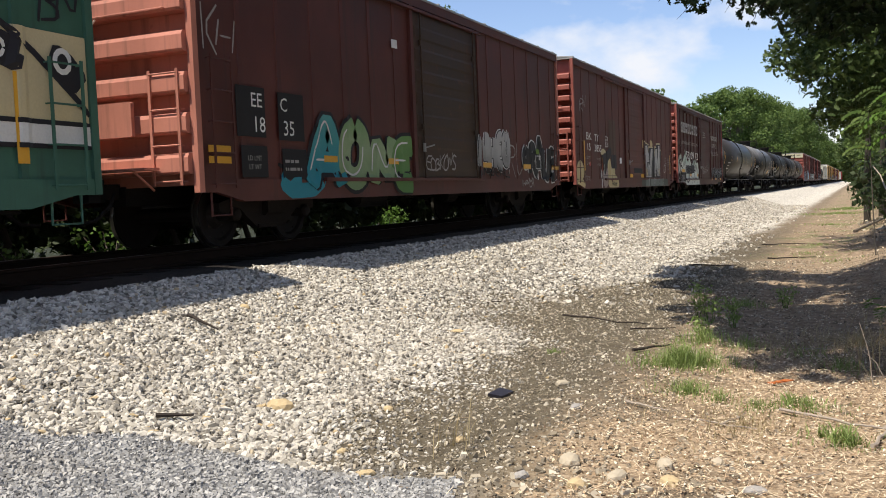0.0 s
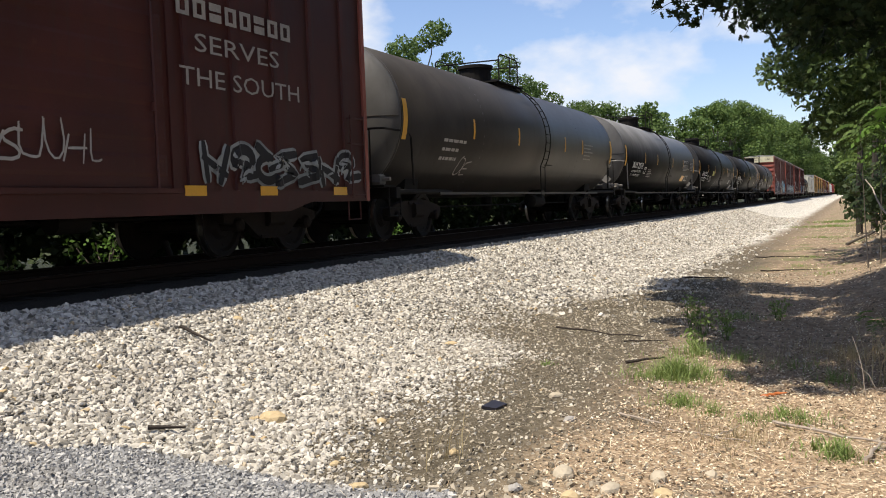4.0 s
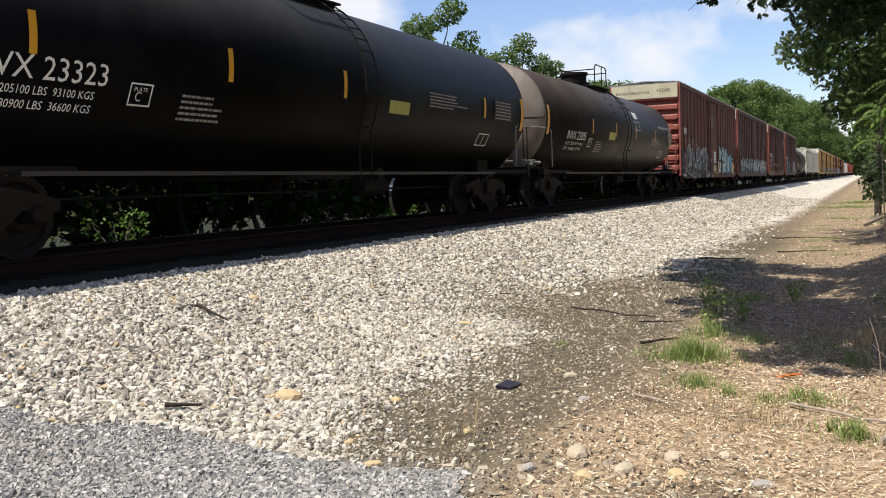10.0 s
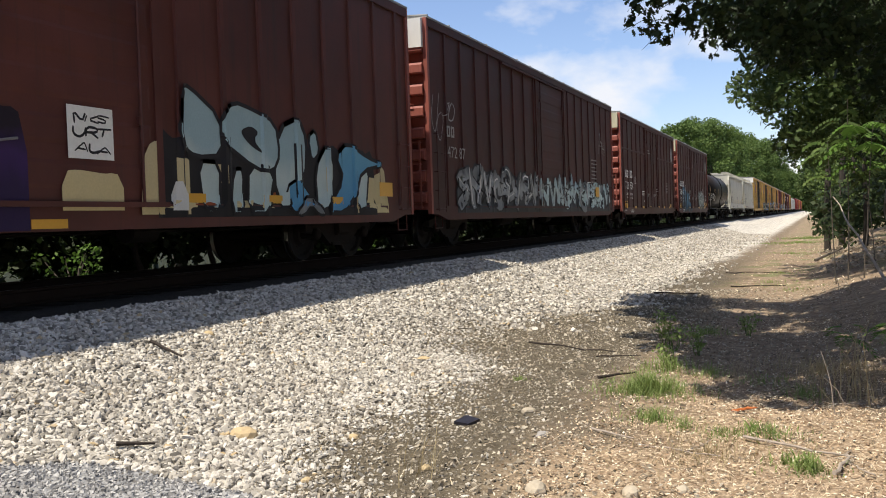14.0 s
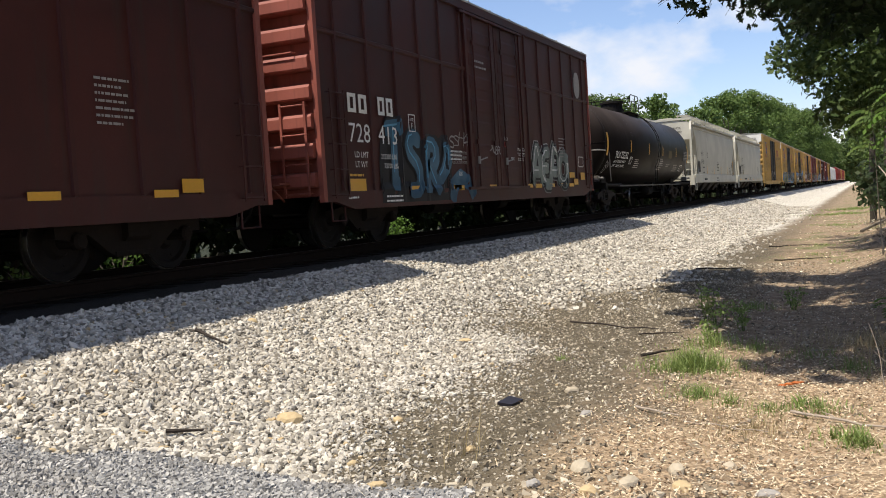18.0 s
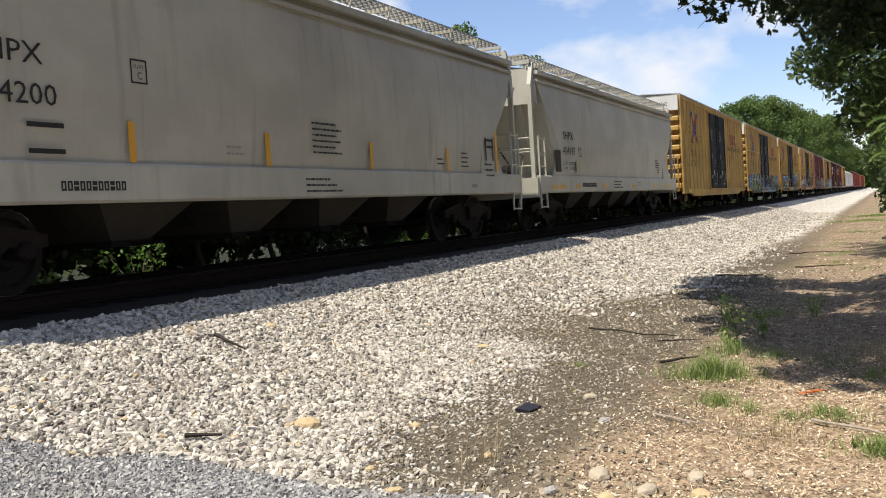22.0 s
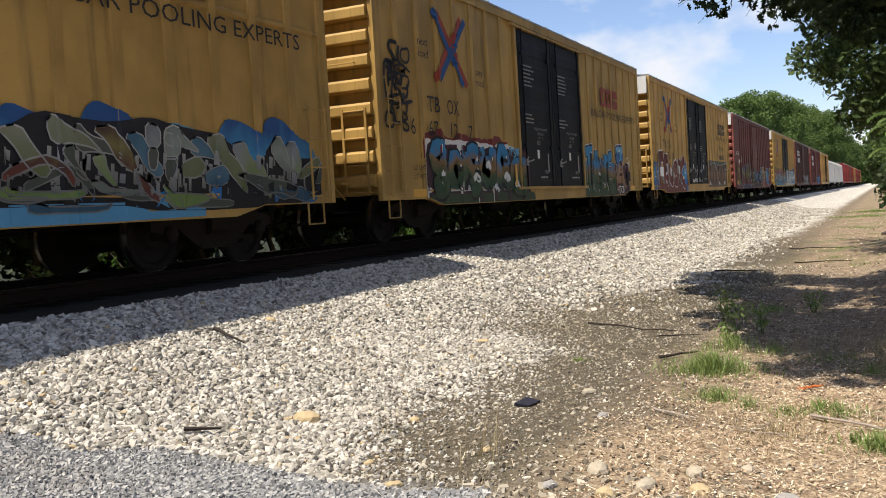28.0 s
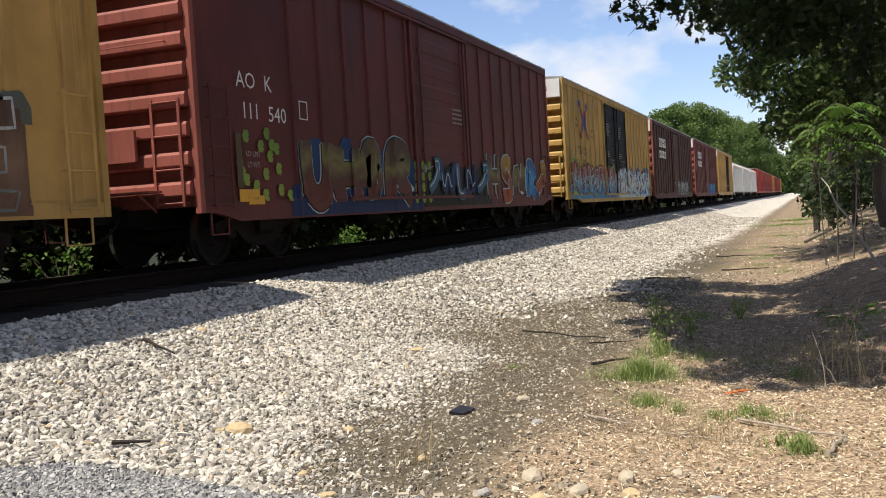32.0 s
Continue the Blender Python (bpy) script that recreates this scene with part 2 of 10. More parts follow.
def lathe(bm, prof, axis="y", n=24, centre=(0, 0, 0)):
    """Turn a profile of (along, radius) about an axis through centre."""
    rings = []
    for s, r in prof:
        ring = []
        for i in range(n):
            a = 2 * math.pi * i / n
            u, w = math.cos(a) * r, math.sin(a) * r
            o = {"y": (u, s, w), "x": (s, u, w), "z": (u, w, s)}[axis]
            ring.append(bm.verts.new((centre[0] + o[0], centre[1] + o[1], centre[2] + o[2])))
        rings.append(ring)
    for a, b in zip(rings, rings[1:]):
        for i in range(n):
            bm.faces.new((a[i], a[(i + 1) % n], b[(i + 1) % n], b[i]))
    bm.faces.new(rings[0][::-1])
    bm.faces.new(rings[-1])


def mesh_of(name, build, mat, smooth=False):
    bm = bmesh.new()
    build(bm)
    bmesh.ops.recalc_face_normals(bm, faces=bm.faces[:])
    me = bpy.data.meshes.new(name)
    bm.to_mesh(me)
    bm.free()
    me.materials.append(mat)
    if smooth:
        me.shade_smooth()
    return me


def piece(name, key, build, mat, parent, at=(0, 0, 0), label="", smooth=False, turn=0):
    """A part under its parent; parts with the same key share one mesh."""
    k = (key, mat.name) if key else None
    me = MESHES.get(k) if k else None
    if me is None:
        me = mesh_of(name, build, mat, smooth)
        if k:
            MESHES[k] = me
    ob = new(name, me)
    ob.parent = parent
    ob.matrix_basis = pose(*at, 0, 0, turn)
    if label:
        ob["label"] = label
    return ob


def text_mesh(words, size):
    k = ("text", words, size)
    if k not in MESHES:
        cu = bpy.data.curves.new("lettering", "FONT")
        cu.body, cu.size, cu.resolution_u = words, size, 2
        ob = bpy.data.objects.new("lettering", cu)
        scene.collection.objects.link(ob)
        me = bpy.data.meshes.new_from_object(ob)
        bpy.data.objects.remove(ob)
        bpy.data.curves.remove(cu)
        MESHES[k] = me
    return MESHES[k]


def lettering(parent, words, y, z, size, mat, x=1.5405, spread=1.0, name="lettering", face="side"):
    """Words on the near side of a car (or on its leading end)."""
    me = text_mesh(words, size).copy()
    flat = np.empty(len(me.vertices) * 3)
    me.vertices.foreach_get("co", flat)
    co = flat.reshape(-1, 3)
    out = np.zeros_like(co)
    if face == "side":
        out[:, 0], out[:, 1], out[:, 2] = x, y + co[:, 0] * spread, z + co[:, 1]
    else:
        out[:, 0], out[:, 1], out[:, 2] = y + co[:, 0] * spread, x, z + co[:, 1]
    me.vertices.foreach_set("co", out.ravel())
    me.materials.clear()
    me.materials.append(mat)
    if size >= 0.27 and len(words) > 1 and name == "lettering":
        return split_letters(me, mat, parent)
    ob = tagged(new(name, me), kind="stuff")
    ob.parent = parent
    return ob


def split_letters(me, mat, parent):
    """Large lettering: each letter is a part of its own. Returns the parts."""
    bm = bmesh.new()
    bm.from_mesh(me)
    todo, obs = set(bm.faces), []
    while todo:
        group, edge = set(), [min(todo, key=lambda f: f.index)]
        while edge:
            f = edge.pop()
            if f in group:
                continue
            group.add(f)
            edge += [q for v in f.verts for q in v.link_faces]
        todo -= group
        vs = sorted({v for f in group for v in f.verts}, key=lambda v: v.index)
        at = {v: i for i, v in enumerate(vs)}
        one = bpy.data.meshes.new("letter")
        one.from_pydata([tuple(v.co) for v in vs], [], [[at[v] for v in f.verts] for f in sorted(group, key=lambda f: f.index)])
        one.materials.append(mat)
        ob = new("letter", one)
        ob.parent = parent
        obs.append(ob)
    bm.free()
    return obs


def bars(parent, y, z, wide, rows, mat, size=0.09, x=1.556, gap=1.7, seed=1, name="stencil_block", face="side"):
    """Lines of writing too small to be read, as rows of short bars."""
    rnd = random.Random(seed)
    bm = bmesh.new()
    for i in range(rows):
        p, end = y, y + wide * rnd.uniform(0.6, 1.0)
        while p < end:
            w = rnd.uniform(0.3, 2.6) * size
            a, b = p, min(p + w, end)
            zz = z - i * size * gap
            if face == "side":
                box(bm, x - 0.004, x, a, b, zz, zz + size * 0.62)
            else:
                box(bm, a, b, x, x + 0.004, zz, zz + size * 0.62)
            p += w + 0.45 * size
    me = bpy.data.meshes.new(name)
    bm.to_mesh(me)
    bm.free()
    me.materials.append(mat)
    ob = tagged(new(name, me), kind="stuff")
    ob.parent = parent
    return ob


def flat_wall(v, foot=False):
    return 0.5 if foot else 0.0


def strip(name, pts, wide, x, conf, cols=3, cap=True):
    """One spray-can stroke: a ribbon along pts (y, z), laid over the wall's posts by conf(y). Vertices and faces."""
    P = [Vector((a, b, 0)) for a, b in pts]
    fine = [P[0]]
    for a, b in zip(P, P[1:]):
        n = max(1, int((b - a).length / 0.07))
        fine += [a.lerp(b, (i + 1) / n) for i in range(n)]
    vs, fs = [], []
    m = len(fine)
    for i, p in enumerate(fine):
        d = (fine[min(i + 1, m - 1)] - fine[max(i - 1, 0)]).normalized()
        nn = Vector((-d.y, d.x, 0))
        w = wide * (0.72 if cap and i in (0, m - 1) else 1.0)
        for j in range(cols + 1):
            q = p + nn * (w * (j / cols - 0.5))
            q.y = max(q.y, conf(q.x, True))
            vs.append((x + (max(conf(q.x), 0.027) if q.y < 0.95 else conf(q.x)), q.x, q.y))
    k = cols + 1
    for i in range(m - 1):
        for j in range(cols):
            fs.append((i * k + j, i * k + j + 1, (i + 1) * k + j + 1, (i + 1) * k + j))
    return vs, fs


def layer(name, strips, mat, parent, label=""):
    vs, fs = [], []
    for v, f in strips:
        o = len(vs)
        vs += v
        fs += [tuple(o + i for i in q) for q in f]
    me = bpy.data.meshes.new(name)
    me.from_pydata(vs, [], fs)
    me.materials.append(mat)
    ob = new(name, me)
    ob.parent = parent
    if label:
        ob["label"] = label
    return ob


def arc(cy, cz, ry, rz, a0, a1, n=12):
    return [(cy + ry * math.cos(radians(a0 + (a1 - a0) * i / n)), cz + rz * math.sin(radians(a0 + (a1 - a0) * i / n))) for i in range(n + 1)]


def wild_letter(rnd, y, z, w, h):
    """Strokes of one tangled, unreadable spray-painted shape in the box (y, z, w, h)."""
    k = rnd.randrange(7)
    c = y + w / 2

    def at(u, v):
        return (y + (u + rnd.uniform(-0.09, 0.09)) * w, z + (v + rnd.uniform(-0.08, 0.08)) * h)
    if k == 0:
        return [[at(0, 0.1), at(0.35, 1.0), at(0.55, 0.35), at(1.05, 0.8)], [at(0.1, 0.5), at(0.8, 0.05)]]
    if k == 1:
        return [[at(0.1, 0.95), at(0.5, 0.05), at(0.75, 0.95), at(1.1, 0.2)]]
    if k == 2:
        return [arc(c, z + 0.55 * h, 0.45 * w, 0.4 * h, 160, -70), [at(0.15, 0.0), at(1.0, 1.0)]]
    if k == 3:
        return [arc(c, z + 0.4 * h, 0.42 * w, 0.36 * h, 60, 330), [at(0.5, 0.7), at(0.1, 1.05)], [at(0.5, 0.4), at(1.05, 0.5)]]
    if k == 4:
        return [[at(0.2, 0.0), at(0.05, 1.0)], [at(0.1, 0.6), at(0.9, 0.2)], [at(0.7, 0.0), at(0.95, 1.0)]]
    if k == 5:
        return [[at(0.95, 0.95), at(0.15, 0.75), at(0.85, 0.35), at(0.0, 0.02)]]
    return [arc(c - 0.1 * w, z + 0.68 * h, 0.36 * w, 0.27 * h, -30, 230), [at(0.1, 0.6), at(0.6, 0.45), at(0.3, 0.02)], [at(0.5, 0.1), at(1.1, 0.3)]]


def sprayed_band(name, tops, y0, y1, zb, x, conf, mat, parent, raise_by=0.0, label=""):
    """A solid sprayed ground with a ragged upper edge; tops are heights at even steps."""
    n = max(2, int((y1 - y0) / 0.09))
    rows = 10
    vs, fs = [], []
    for i in range(n + 1):
        y = y0 + (y1 - y0) * i / n
        u = (len(tops) - 1) * i / n
        k = min(int(u), len(tops) - 2)
        zt = tops[k] + (tops[k + 1] - tops[k]) * (u - k) + raise_by
        for j in range(rows + 1):
            z0 = max(zb, conf(y, True))
            z = z0 + (zt - z0) * j / rows
            vs.append((x + (max(conf(y), 0.027) if z < 0.95 else conf(y)), y, z))
    for i in range(n):
        for j in range(rows):
            o = i * (rows + 1) + j
            fs.append((o, o + rows + 1, o + rows + 2, o + 1))
    return layer(name, [(vs, fs)], mat, parent, label)


def graffiti(car, conf, y0, y1, z0, z1, fill, edge, back=None, shine=None, count=6, seed=1, x=1.512, fat=0.30, words="graffiti", rim=0.09, halo=None, ground=None, solid=True):
    """A spray-painted piece: a fringe and a solid ground, then dark-edged tangled shapes with thin highlights; each shape is a part."""
    rnd = random.Random(seed)
    w, h = (y1 - y0) / count, z1 - z0
    if solid:
        tops = [z0 + h * (0.45 if i in (0, 2 * count) else rnd.uniform(0.66, 0.98)) for i in range(2 * count + 1)]
        if back:
            sprayed_band("graffiti_fringe", [t + rnd.uniform(0.02, 0.3) for t in tops], y0 - 0.12, y1 + 0.12, z0, x + 0.001, conf, back, car)
        gd = sprayed_band("graffiti_ground", tops, y0, y1, z0, x + 0.004, conf, ground or fill, car)
        line = [(y0 + (y1 - y0) * i / (len(tops) - 1), t) for i, t in enumerate(tops)]
        layer("ground_outline", [strip("g", [(y0, z0)] + line + [(y1, z0)], 0.075, x + 0.0065, conf, 2)], halo or edge, gd)
    for i in range(count):
        outline, body, lights = [], [], []
        yy, zz = y0 + i * w + rnd.uniform(-0.10, 0.10) * w, z0 + fat * 0.5 + rnd.uniform(0.0, 0.08) * h
        hh = h * rnd.uniform(0.80, 0.95) - fat * 0.7
        up = 0.0012 * (i % 3)
        for st in wild_letter(rnd, yy, zz, w * rnd.uniform(0.95, 1.2), hh):
            f = fat * rnd.uniform(0.75, 1.25)
            outline.append(strip("o", st, f + rim, x + 0.010 + up + 0.0003 * len(outline), conf))
            body.append(strip("b", st, f, x + 0.018 + up + 0.0003 * len(body), conf))
            if shine:
                d = rnd.uniform(-0.32, 0.32) * f
                lights.append(strip("l", [(a + d, b + abs(d) * 0.5) for a, b in st[rnd.randrange(2): max(2, len(st) * 2 // 3) + 1]], rnd.uniform(0.02, 0.05), x + 0.026 + 0.0004 * len(lights), conf, 1))
        for q in range(3):
            a, b = yy + rnd.uniform(0, 1.1) * w, zz + rnd.uniform(0.0, 0.6) * hh
            outline.append(strip("k", [(a, b), (a + rnd.uniform(-0.3, 0.3) * w, b + rnd.uniform(0.1, 0.35) * hh), (a + rnd.uniform(-0.2, 0.6) * w, b + rnd.uniform(0.0, 0.35) * hh)], rnd.uniform(0.02, 0.06), x + 0.0245 + 0.0003 * q, conf, 1))
        lt = layer("graffiti_letter", body, fill, car, words)
        layer("letter_outline", outline, edge, lt)["kind"] = "stuff"
        if lights:
            layer("letter_shine", lights, shine, lt)


GLYPHS = {  # strokes of letter-like shapes in a unit box
    "peak": [[(0, 0), (0.42, 1), (0.62, 1), (1, 0)], [(0.22, 0.36), (0.8, 0.36)]],
    "ring": [[(0.5, 1), (0.05, 0.8), (0.02, 0.2), (0.5, 0), (0.95, 0.2), (0.98, 0.8), (0.5, 1)]],
    "zig": [[(0.05, 0), (0.12, 1), (0.82, 0.05), (0.95, 1)]],
    "comb": [[(1, 0.97), (0.1, 0.92), (0.1, 0.04), (1, 0.02)], [(0.1, 0.5), (0.85, 0.5)]],
    "bend": [[(0.95, 0.88), (0.35, 1), (0.05, 0.74), (0.9, 0.42), (0.8, 0.05), (0.02, 0.03)]],
    "fork": [[(0.1, 0), (0.15, 1)], [(0.95, 1), (0.18, 0.48), (1, 0)]],
    "loop": [[(0.1, 0), (0.1, 1), (0.85, 0.95), (0.85, 0.6), (0.15, 0.5)], [(0.4, 0.5), (1, 0)]],
    "tee": [[(0, 0.93), (1, 1)], [(0.5, 0.95), (0.44, 0)]],
    "cup": [[(0.05, 1), (0.08, 0.25), (0.5, 0), (0.92, 0.25), (0.95, 1)]],
    "gate": [[(0.1, 0), (0.1, 1)], [(0.9, 0), (0.9, 1)], [(0.1, 0.5), (0.9, 0.5)]],
    "twin": [[(0.1, 0.02), (0.1, 1), (0.8, 0.9), (0.75, 0.58), (0.15, 0.52), (0.9, 0.4), (0.85, 0.06), (0.1, 0.02)]],
    "wave": [[(0, 1), (0.2, 0.05), (0.5, 0.8), (0.75, 0.05), (1, 1)]],
    "hook": [[(0.2, 1), (0.25, 0.15), (0.6, 0), (0.95, 0.15)]],
    "arrow": [[(0, 0.2), (0.6, 0.45), (1, 1)], [(0.55, 0.95), (1, 1), (0.95, 0.5)]],
}


def rounded(pts):
    out = [pts[0]]
    for (a, b), (c, d) in zip(pts, pts[1:]):
        out += [(a * 0.75 + c * 0.25, b * 0.75 + d * 0.25), (a * 0.25 + c * 0.75, b * 0.25 + d * 0.75)]
    return out + [pts[-1]]


def shaped(car, conf, letters, edge, fat=0.26, rim=0.10, halo=None, wide=0.12, shine=None, x=1.512, words="spray-painted letters", slant=0.0, soft=2):
    """A spray-painted piece of letter-like shapes (kind, y, z, width, height, paint), each a part with its own outline."""
    for i, (kind, y, z, w, h, fill) in enumerate(letters):
        up = 0.0016 * (i % 4)
        hal, outl, body, lights = [], [], [], []
        for st in GLYPHS[kind]:
            pts = [(y + fat / 2 + u * (w - fat) + slant * v * h, z + fat / 2 + v * (h - fat)) for u, v in st]
            for _ in range(soft):
                pts = rounded(pts)
            n = len(body)
            if halo:
                hal.append(strip("h", pts, fat + rim + wide, x + 0.004 + up * 0.5 + 0.0002 * n, conf))
            outl.append(strip("o", pts, fat + rim, x + 0.010 + up + 0.0003 * n, conf))
            body.append(strip("b", pts, fat, x + 0.018 + up + 0.0003 * n, conf))
            if shine:
                k = len(pts)
                lights.append(strip("l", [(a - fat * 0.22, b + fat * 0.16) for a, b in pts[k // 6: k - k // 4]], 0.035, x + 0.0265 + up + 0.0003 * n, conf, 1))
        lt = layer("graffiti_letter", body, fill, car, words)
        layer("letter_outline", outl, edge, lt)
        if hal:
            layer("letter_halo", hal, halo, lt)
        if lights:
            layer("letter_shine", lights, shine, lt)


def form(car, conf, pts, fill, edge=None, x=1.53, rim=0.035, smooth_by=2, words=""):
    """A closed sprayed shape (y, z), filled, with a thin line round it."""
    for _ in range(smooth_by):
        pts = [q for (a, b), (c, d) in zip(pts, pts[1:] + pts[:1]) for q in ((a * 0.78 + c * 0.22, b * 0.78 + d * 0.22), (a * 0.22 + c * 0.78, b * 0.22 + d * 0.78))]
    y0, y1 = min(p[0] for p in pts) + 0.003, max(p[0] for p in pts) - 0.003
    vs, fs, last = [], [], []
    for y in [y0] + [0.03 * i for i in range(int(y0 / 0.03) + 1, int(y1 / 0.03) + 1)] + [y1]:
        cuts = sorted(b + (d - b) * (y - a) / (c - a) for (a, b), (c, d) in zip(pts, pts[1:] + pts[:1]) if (a <= y) != (c <= y))
        spans = []
        for lo, hi in zip(cuts[::2], cuts[1::2]):
            o = len(vs)
            for j in range(5):
                z = max(conf(y, True), lo + (hi - lo) * j / 4)
                vs.append((x + (max(conf(y), 0.027) if z < 0.95 else conf(y)), y, z))
            spans.append((lo, hi, o))
        for lo, hi, o in spans:
            for la, lb, q in last:
                if min(hi, lb) > max(lo, la):
                    fs += [(q + j, o + j, o + j + 1, q + j + 1) for j in range(4)]
                    break
        last = spans
    ob = layer("graffiti_form", [(vs, fs)], fill, car, words)
    if edge:
        layer("form_outline", [strip("o", pts + pts[:2], rim, x + 0.004, conf, 1, False)], edge, ob)
    return ob


def blot(name, car, conf, mat, y0, z0, y1, z1, x, seed=1, rag=0.10, label=""):
    """A solid patch of spray paint with an uneven top and sides."""
    rs = random.Random(seed)
    n = max(8, int((y1 - y0) / 0.07))
    ph, w = rs.uniform(0, 9), y1 - y0
    tops = []
    for i in range(n + 1):
        u = i / n
        bump = 0.5 + 0.5 * noise.noise((ph + u * w * 1.7, seed, 0)) + 0.25 * noise.noise((ph + u * w * 5.0, seed, 4))
        side = min(1.0, u * w / 0.16, (1 - u) * w / 0.16)
        tops.append(z0 + (z1 - z0) * (1 - rag * bump) * (1 - rag * 1.6 * (1 - math.sqrt(max(0.0, 1 - (1 - side) ** 2)))))
    return sprayed_band(name, tops, y0, y1, z0, x, conf, mat, car, 0.0, label)


def tag(car, conf, y, z, w, h, mat, seed=1, x=1.512, fat=0.035):
    """A scrawled one-line tag."""
    rnd = random.Random(seed)
    n = max(2, int(w / max(0.14, 0.55 * h)))
    layer("graffiti_tag", scrawl(rnd, n, y, z, w, h, fat, x, conf), mat, car)


def scrawl(rnd, n, y, z, w, h, fat, x, conf):
    """Thin, overlapping, unreadable strokes side by side."""
    st, keys = [], sorted(GLYPHS)
    for i in range(n):
        a, ww = y + w * i / n, 1.15 * w / n
        lift, hh = rnd.uniform(-0.1, 0.15) * h, h * rnd.uniform(0.6, 1.0)
        lean = rnd.uniform(0.0, 0.25)
        for q in GLYPHS[keys[rnd.randrange(len(keys))]]:
            pts = rounded([(a + (u + rnd.uniform(-0.12, 0.12)) * ww + lean * v * hh, z + lift + (v + rnd.uniform(-0.1, 0.1)) * hh) for u, v in q])
            st.append(strip("t", pts, fat * rnd.uniform(0.6, 1.1), x + 0.004 + 0.0005 * len(st), conf, 1))
    return st


# ---- ground and track ----
TRACK = -9.02  # the track's centre line runs along y at this x


def ground_z(x, y):
    """Height of the ground: ballast bed, shoulder, level strip, bank on the tree side."""
    d = abs(x - TRACK)
    bed = -0.19 - 0.81 * smooth(1.5, 5.2, d) * 1.0
    if x > TRACK:
        bank = 0.55 * smooth(-0.6, 2.2, x - 0.012 * max(0.0, y - 20)) * smooth(7, 16, y) + 1.2 * smooth(1.5, 7.0, x)
        z = bed + bank
    else:
        z = bed - 0.3 * smooth(4.5, 9.0, d)
    rough = 0.05 * noise.noise((x * 0.8, y * 0.8, 0)) * smooth(2.2, 4.0, d)
    return z + rough


def ground_material():
    n = Nodes("trackside_ground")
    px, py = n.axis(0), n.axis(1)
    wob = n.math("MULTIPLY", n.math("SUBTRACT", n.noise(0.45, 5.0, 0.6), 0.5), 3.4)
    wob2 = n.math("MULTIPLY", n.math("SUBTRACT", n.noise(1.7, 4.0, 0.6), 0.5), 1.6)
    bend = n.math("SUBTRACT", n.math("ADD", n.math("MULTIPLY", n.step(py, 13.0, 17.0), 1.1), n.math("MULTIPLY", n.step(py, 19.0, 34.0), 1.5)), n.math("MULTIPLY", n.step(py, 6.5, 10.0), 1.7))
    edge = n.math("SUBTRACT", n.math("ADD", n.math("MULTIPLY", wob, 0.35), n.math("ADD", px, n.math("MULTIPLY", wob2, 0.5))), bend)
    verge = n.math("ADD", n.math("MULTIPLY", wob, 0.25), n.math("ADD", px, n.math("MULTIPLY", wob2, 0.35)))
    # ballast limestone chips
    cell = n.cells(19.0, out="Color")
    hue = n.node("ShaderNodeSeparateColor")
    n.link(cell, hue.inputs[0])
    chips = n.ramp(hue.outputs[0], (0.0, (0.30, 0.275, 0.235)), (0.5, (0.52, 0.485, 0.425)), (1.0, (0.72, 0.68, 0.61)))
    joint = n.step(n.cells(19.0, "DISTANCE_TO_EDGE"), 0.0, 0.010)
    chips = n.mix(n.math("SUBTRACT", 1.0, joint), chips, (0.10, 0.09, 0.075))
    # darker under the near stones: the shade of their gaps is painted in
    chips = n.mix(n.step(py, 22.0, 12.0), chips, n.mix(0.75, chips, (0.13, 0.115, 0.095)))
    chips = n.mix(n.step(py, 15.0, 10.0), chips, n.mix(0.6, chips, (0.055, 0.048, 0.040)))
    # dark cindery soil with pebbles
    soil = n.ramp(n.noise(9.0, 7.0, 0.7), (0.3, (0.058, 0.047, 0.032)), (0.72, (0.155, 0.130, 0.092)))
    peb = n.step(n.noise(55.0, 2.0), 0.62, 0.70)
    soil = n.mix(peb, soil, (0.34, 0.32, 0.28))
    # dry leaf litter and straw
    lit = n.ramp(n.noise(22.0, 6.0, 0.7), (0.28, (0.12, 0.082, 0.052)), (0.5, (0.35, 0.262, 0.175)), (0.75, (0.62, 0.505, 0.36)))
    lit = n.mix(n.step(n.noise(0.8, 4.0), 0.45, 0.7), lit, (0.14, 0.11, 0.08))
    earth = n.ramp(n.noise(6.0, 7.0, 0.7), (0.3, (0.15, 0.106, 0.072)), (0.55, (0.30, 0.226, 0.157)), (0.8, (0.48, 0.385, 0.28)))
    lit = n.mix(n.step(n.math("ADD", py, wob), 7.6, 9.6), lit, earth)
    # small grey stone of the road edge
    c2 = n.cells(48.0, out="Color")
    h2 = n.node("ShaderNodeSeparateColor")
    n.link(c2, h2.inputs[0])
    grey = n.ramp(h2.outputs[0], (0.0, (0.11, 0.112, 0.118)), (0.55, (0.25, 0.252, 0.256)), (1.0, (0.44, 0.435, 0.43)))
    soil = n.mix(n.math("MULTIPLY", n.step(py, 18.0, 40.0), 0.5), soil, earth)
    sward = n.ramp(n.noise(5.0, 6.0), (0.35, (0.085, 0.110, 0.040)), (0.7, (0.20, 0.225, 0.095)))
    lit = n.mix(n.math("MULTIPLY", n.math("MULTIPLY", n.step(py, 17.0, 24.0), n.step(n.noise(1.3, 5.0), 0.53, 0.62)), 0.7), lit, sward)
    col = n.mix(n.step(edge, -4.1, -3.2), chips, soil)
    col = n.mix(n.step(verge, -2.3, -1.4), col, lit)
    near = n.math("ADD", py, n.math("MULTIPLY", wob2, 0.5))
    near = n.math("ADD", near, n.math("MULTIPLY", n.math("MAXIMUM", n.math("SUBTRACT", -4.6, px), 0.0), 0.8))
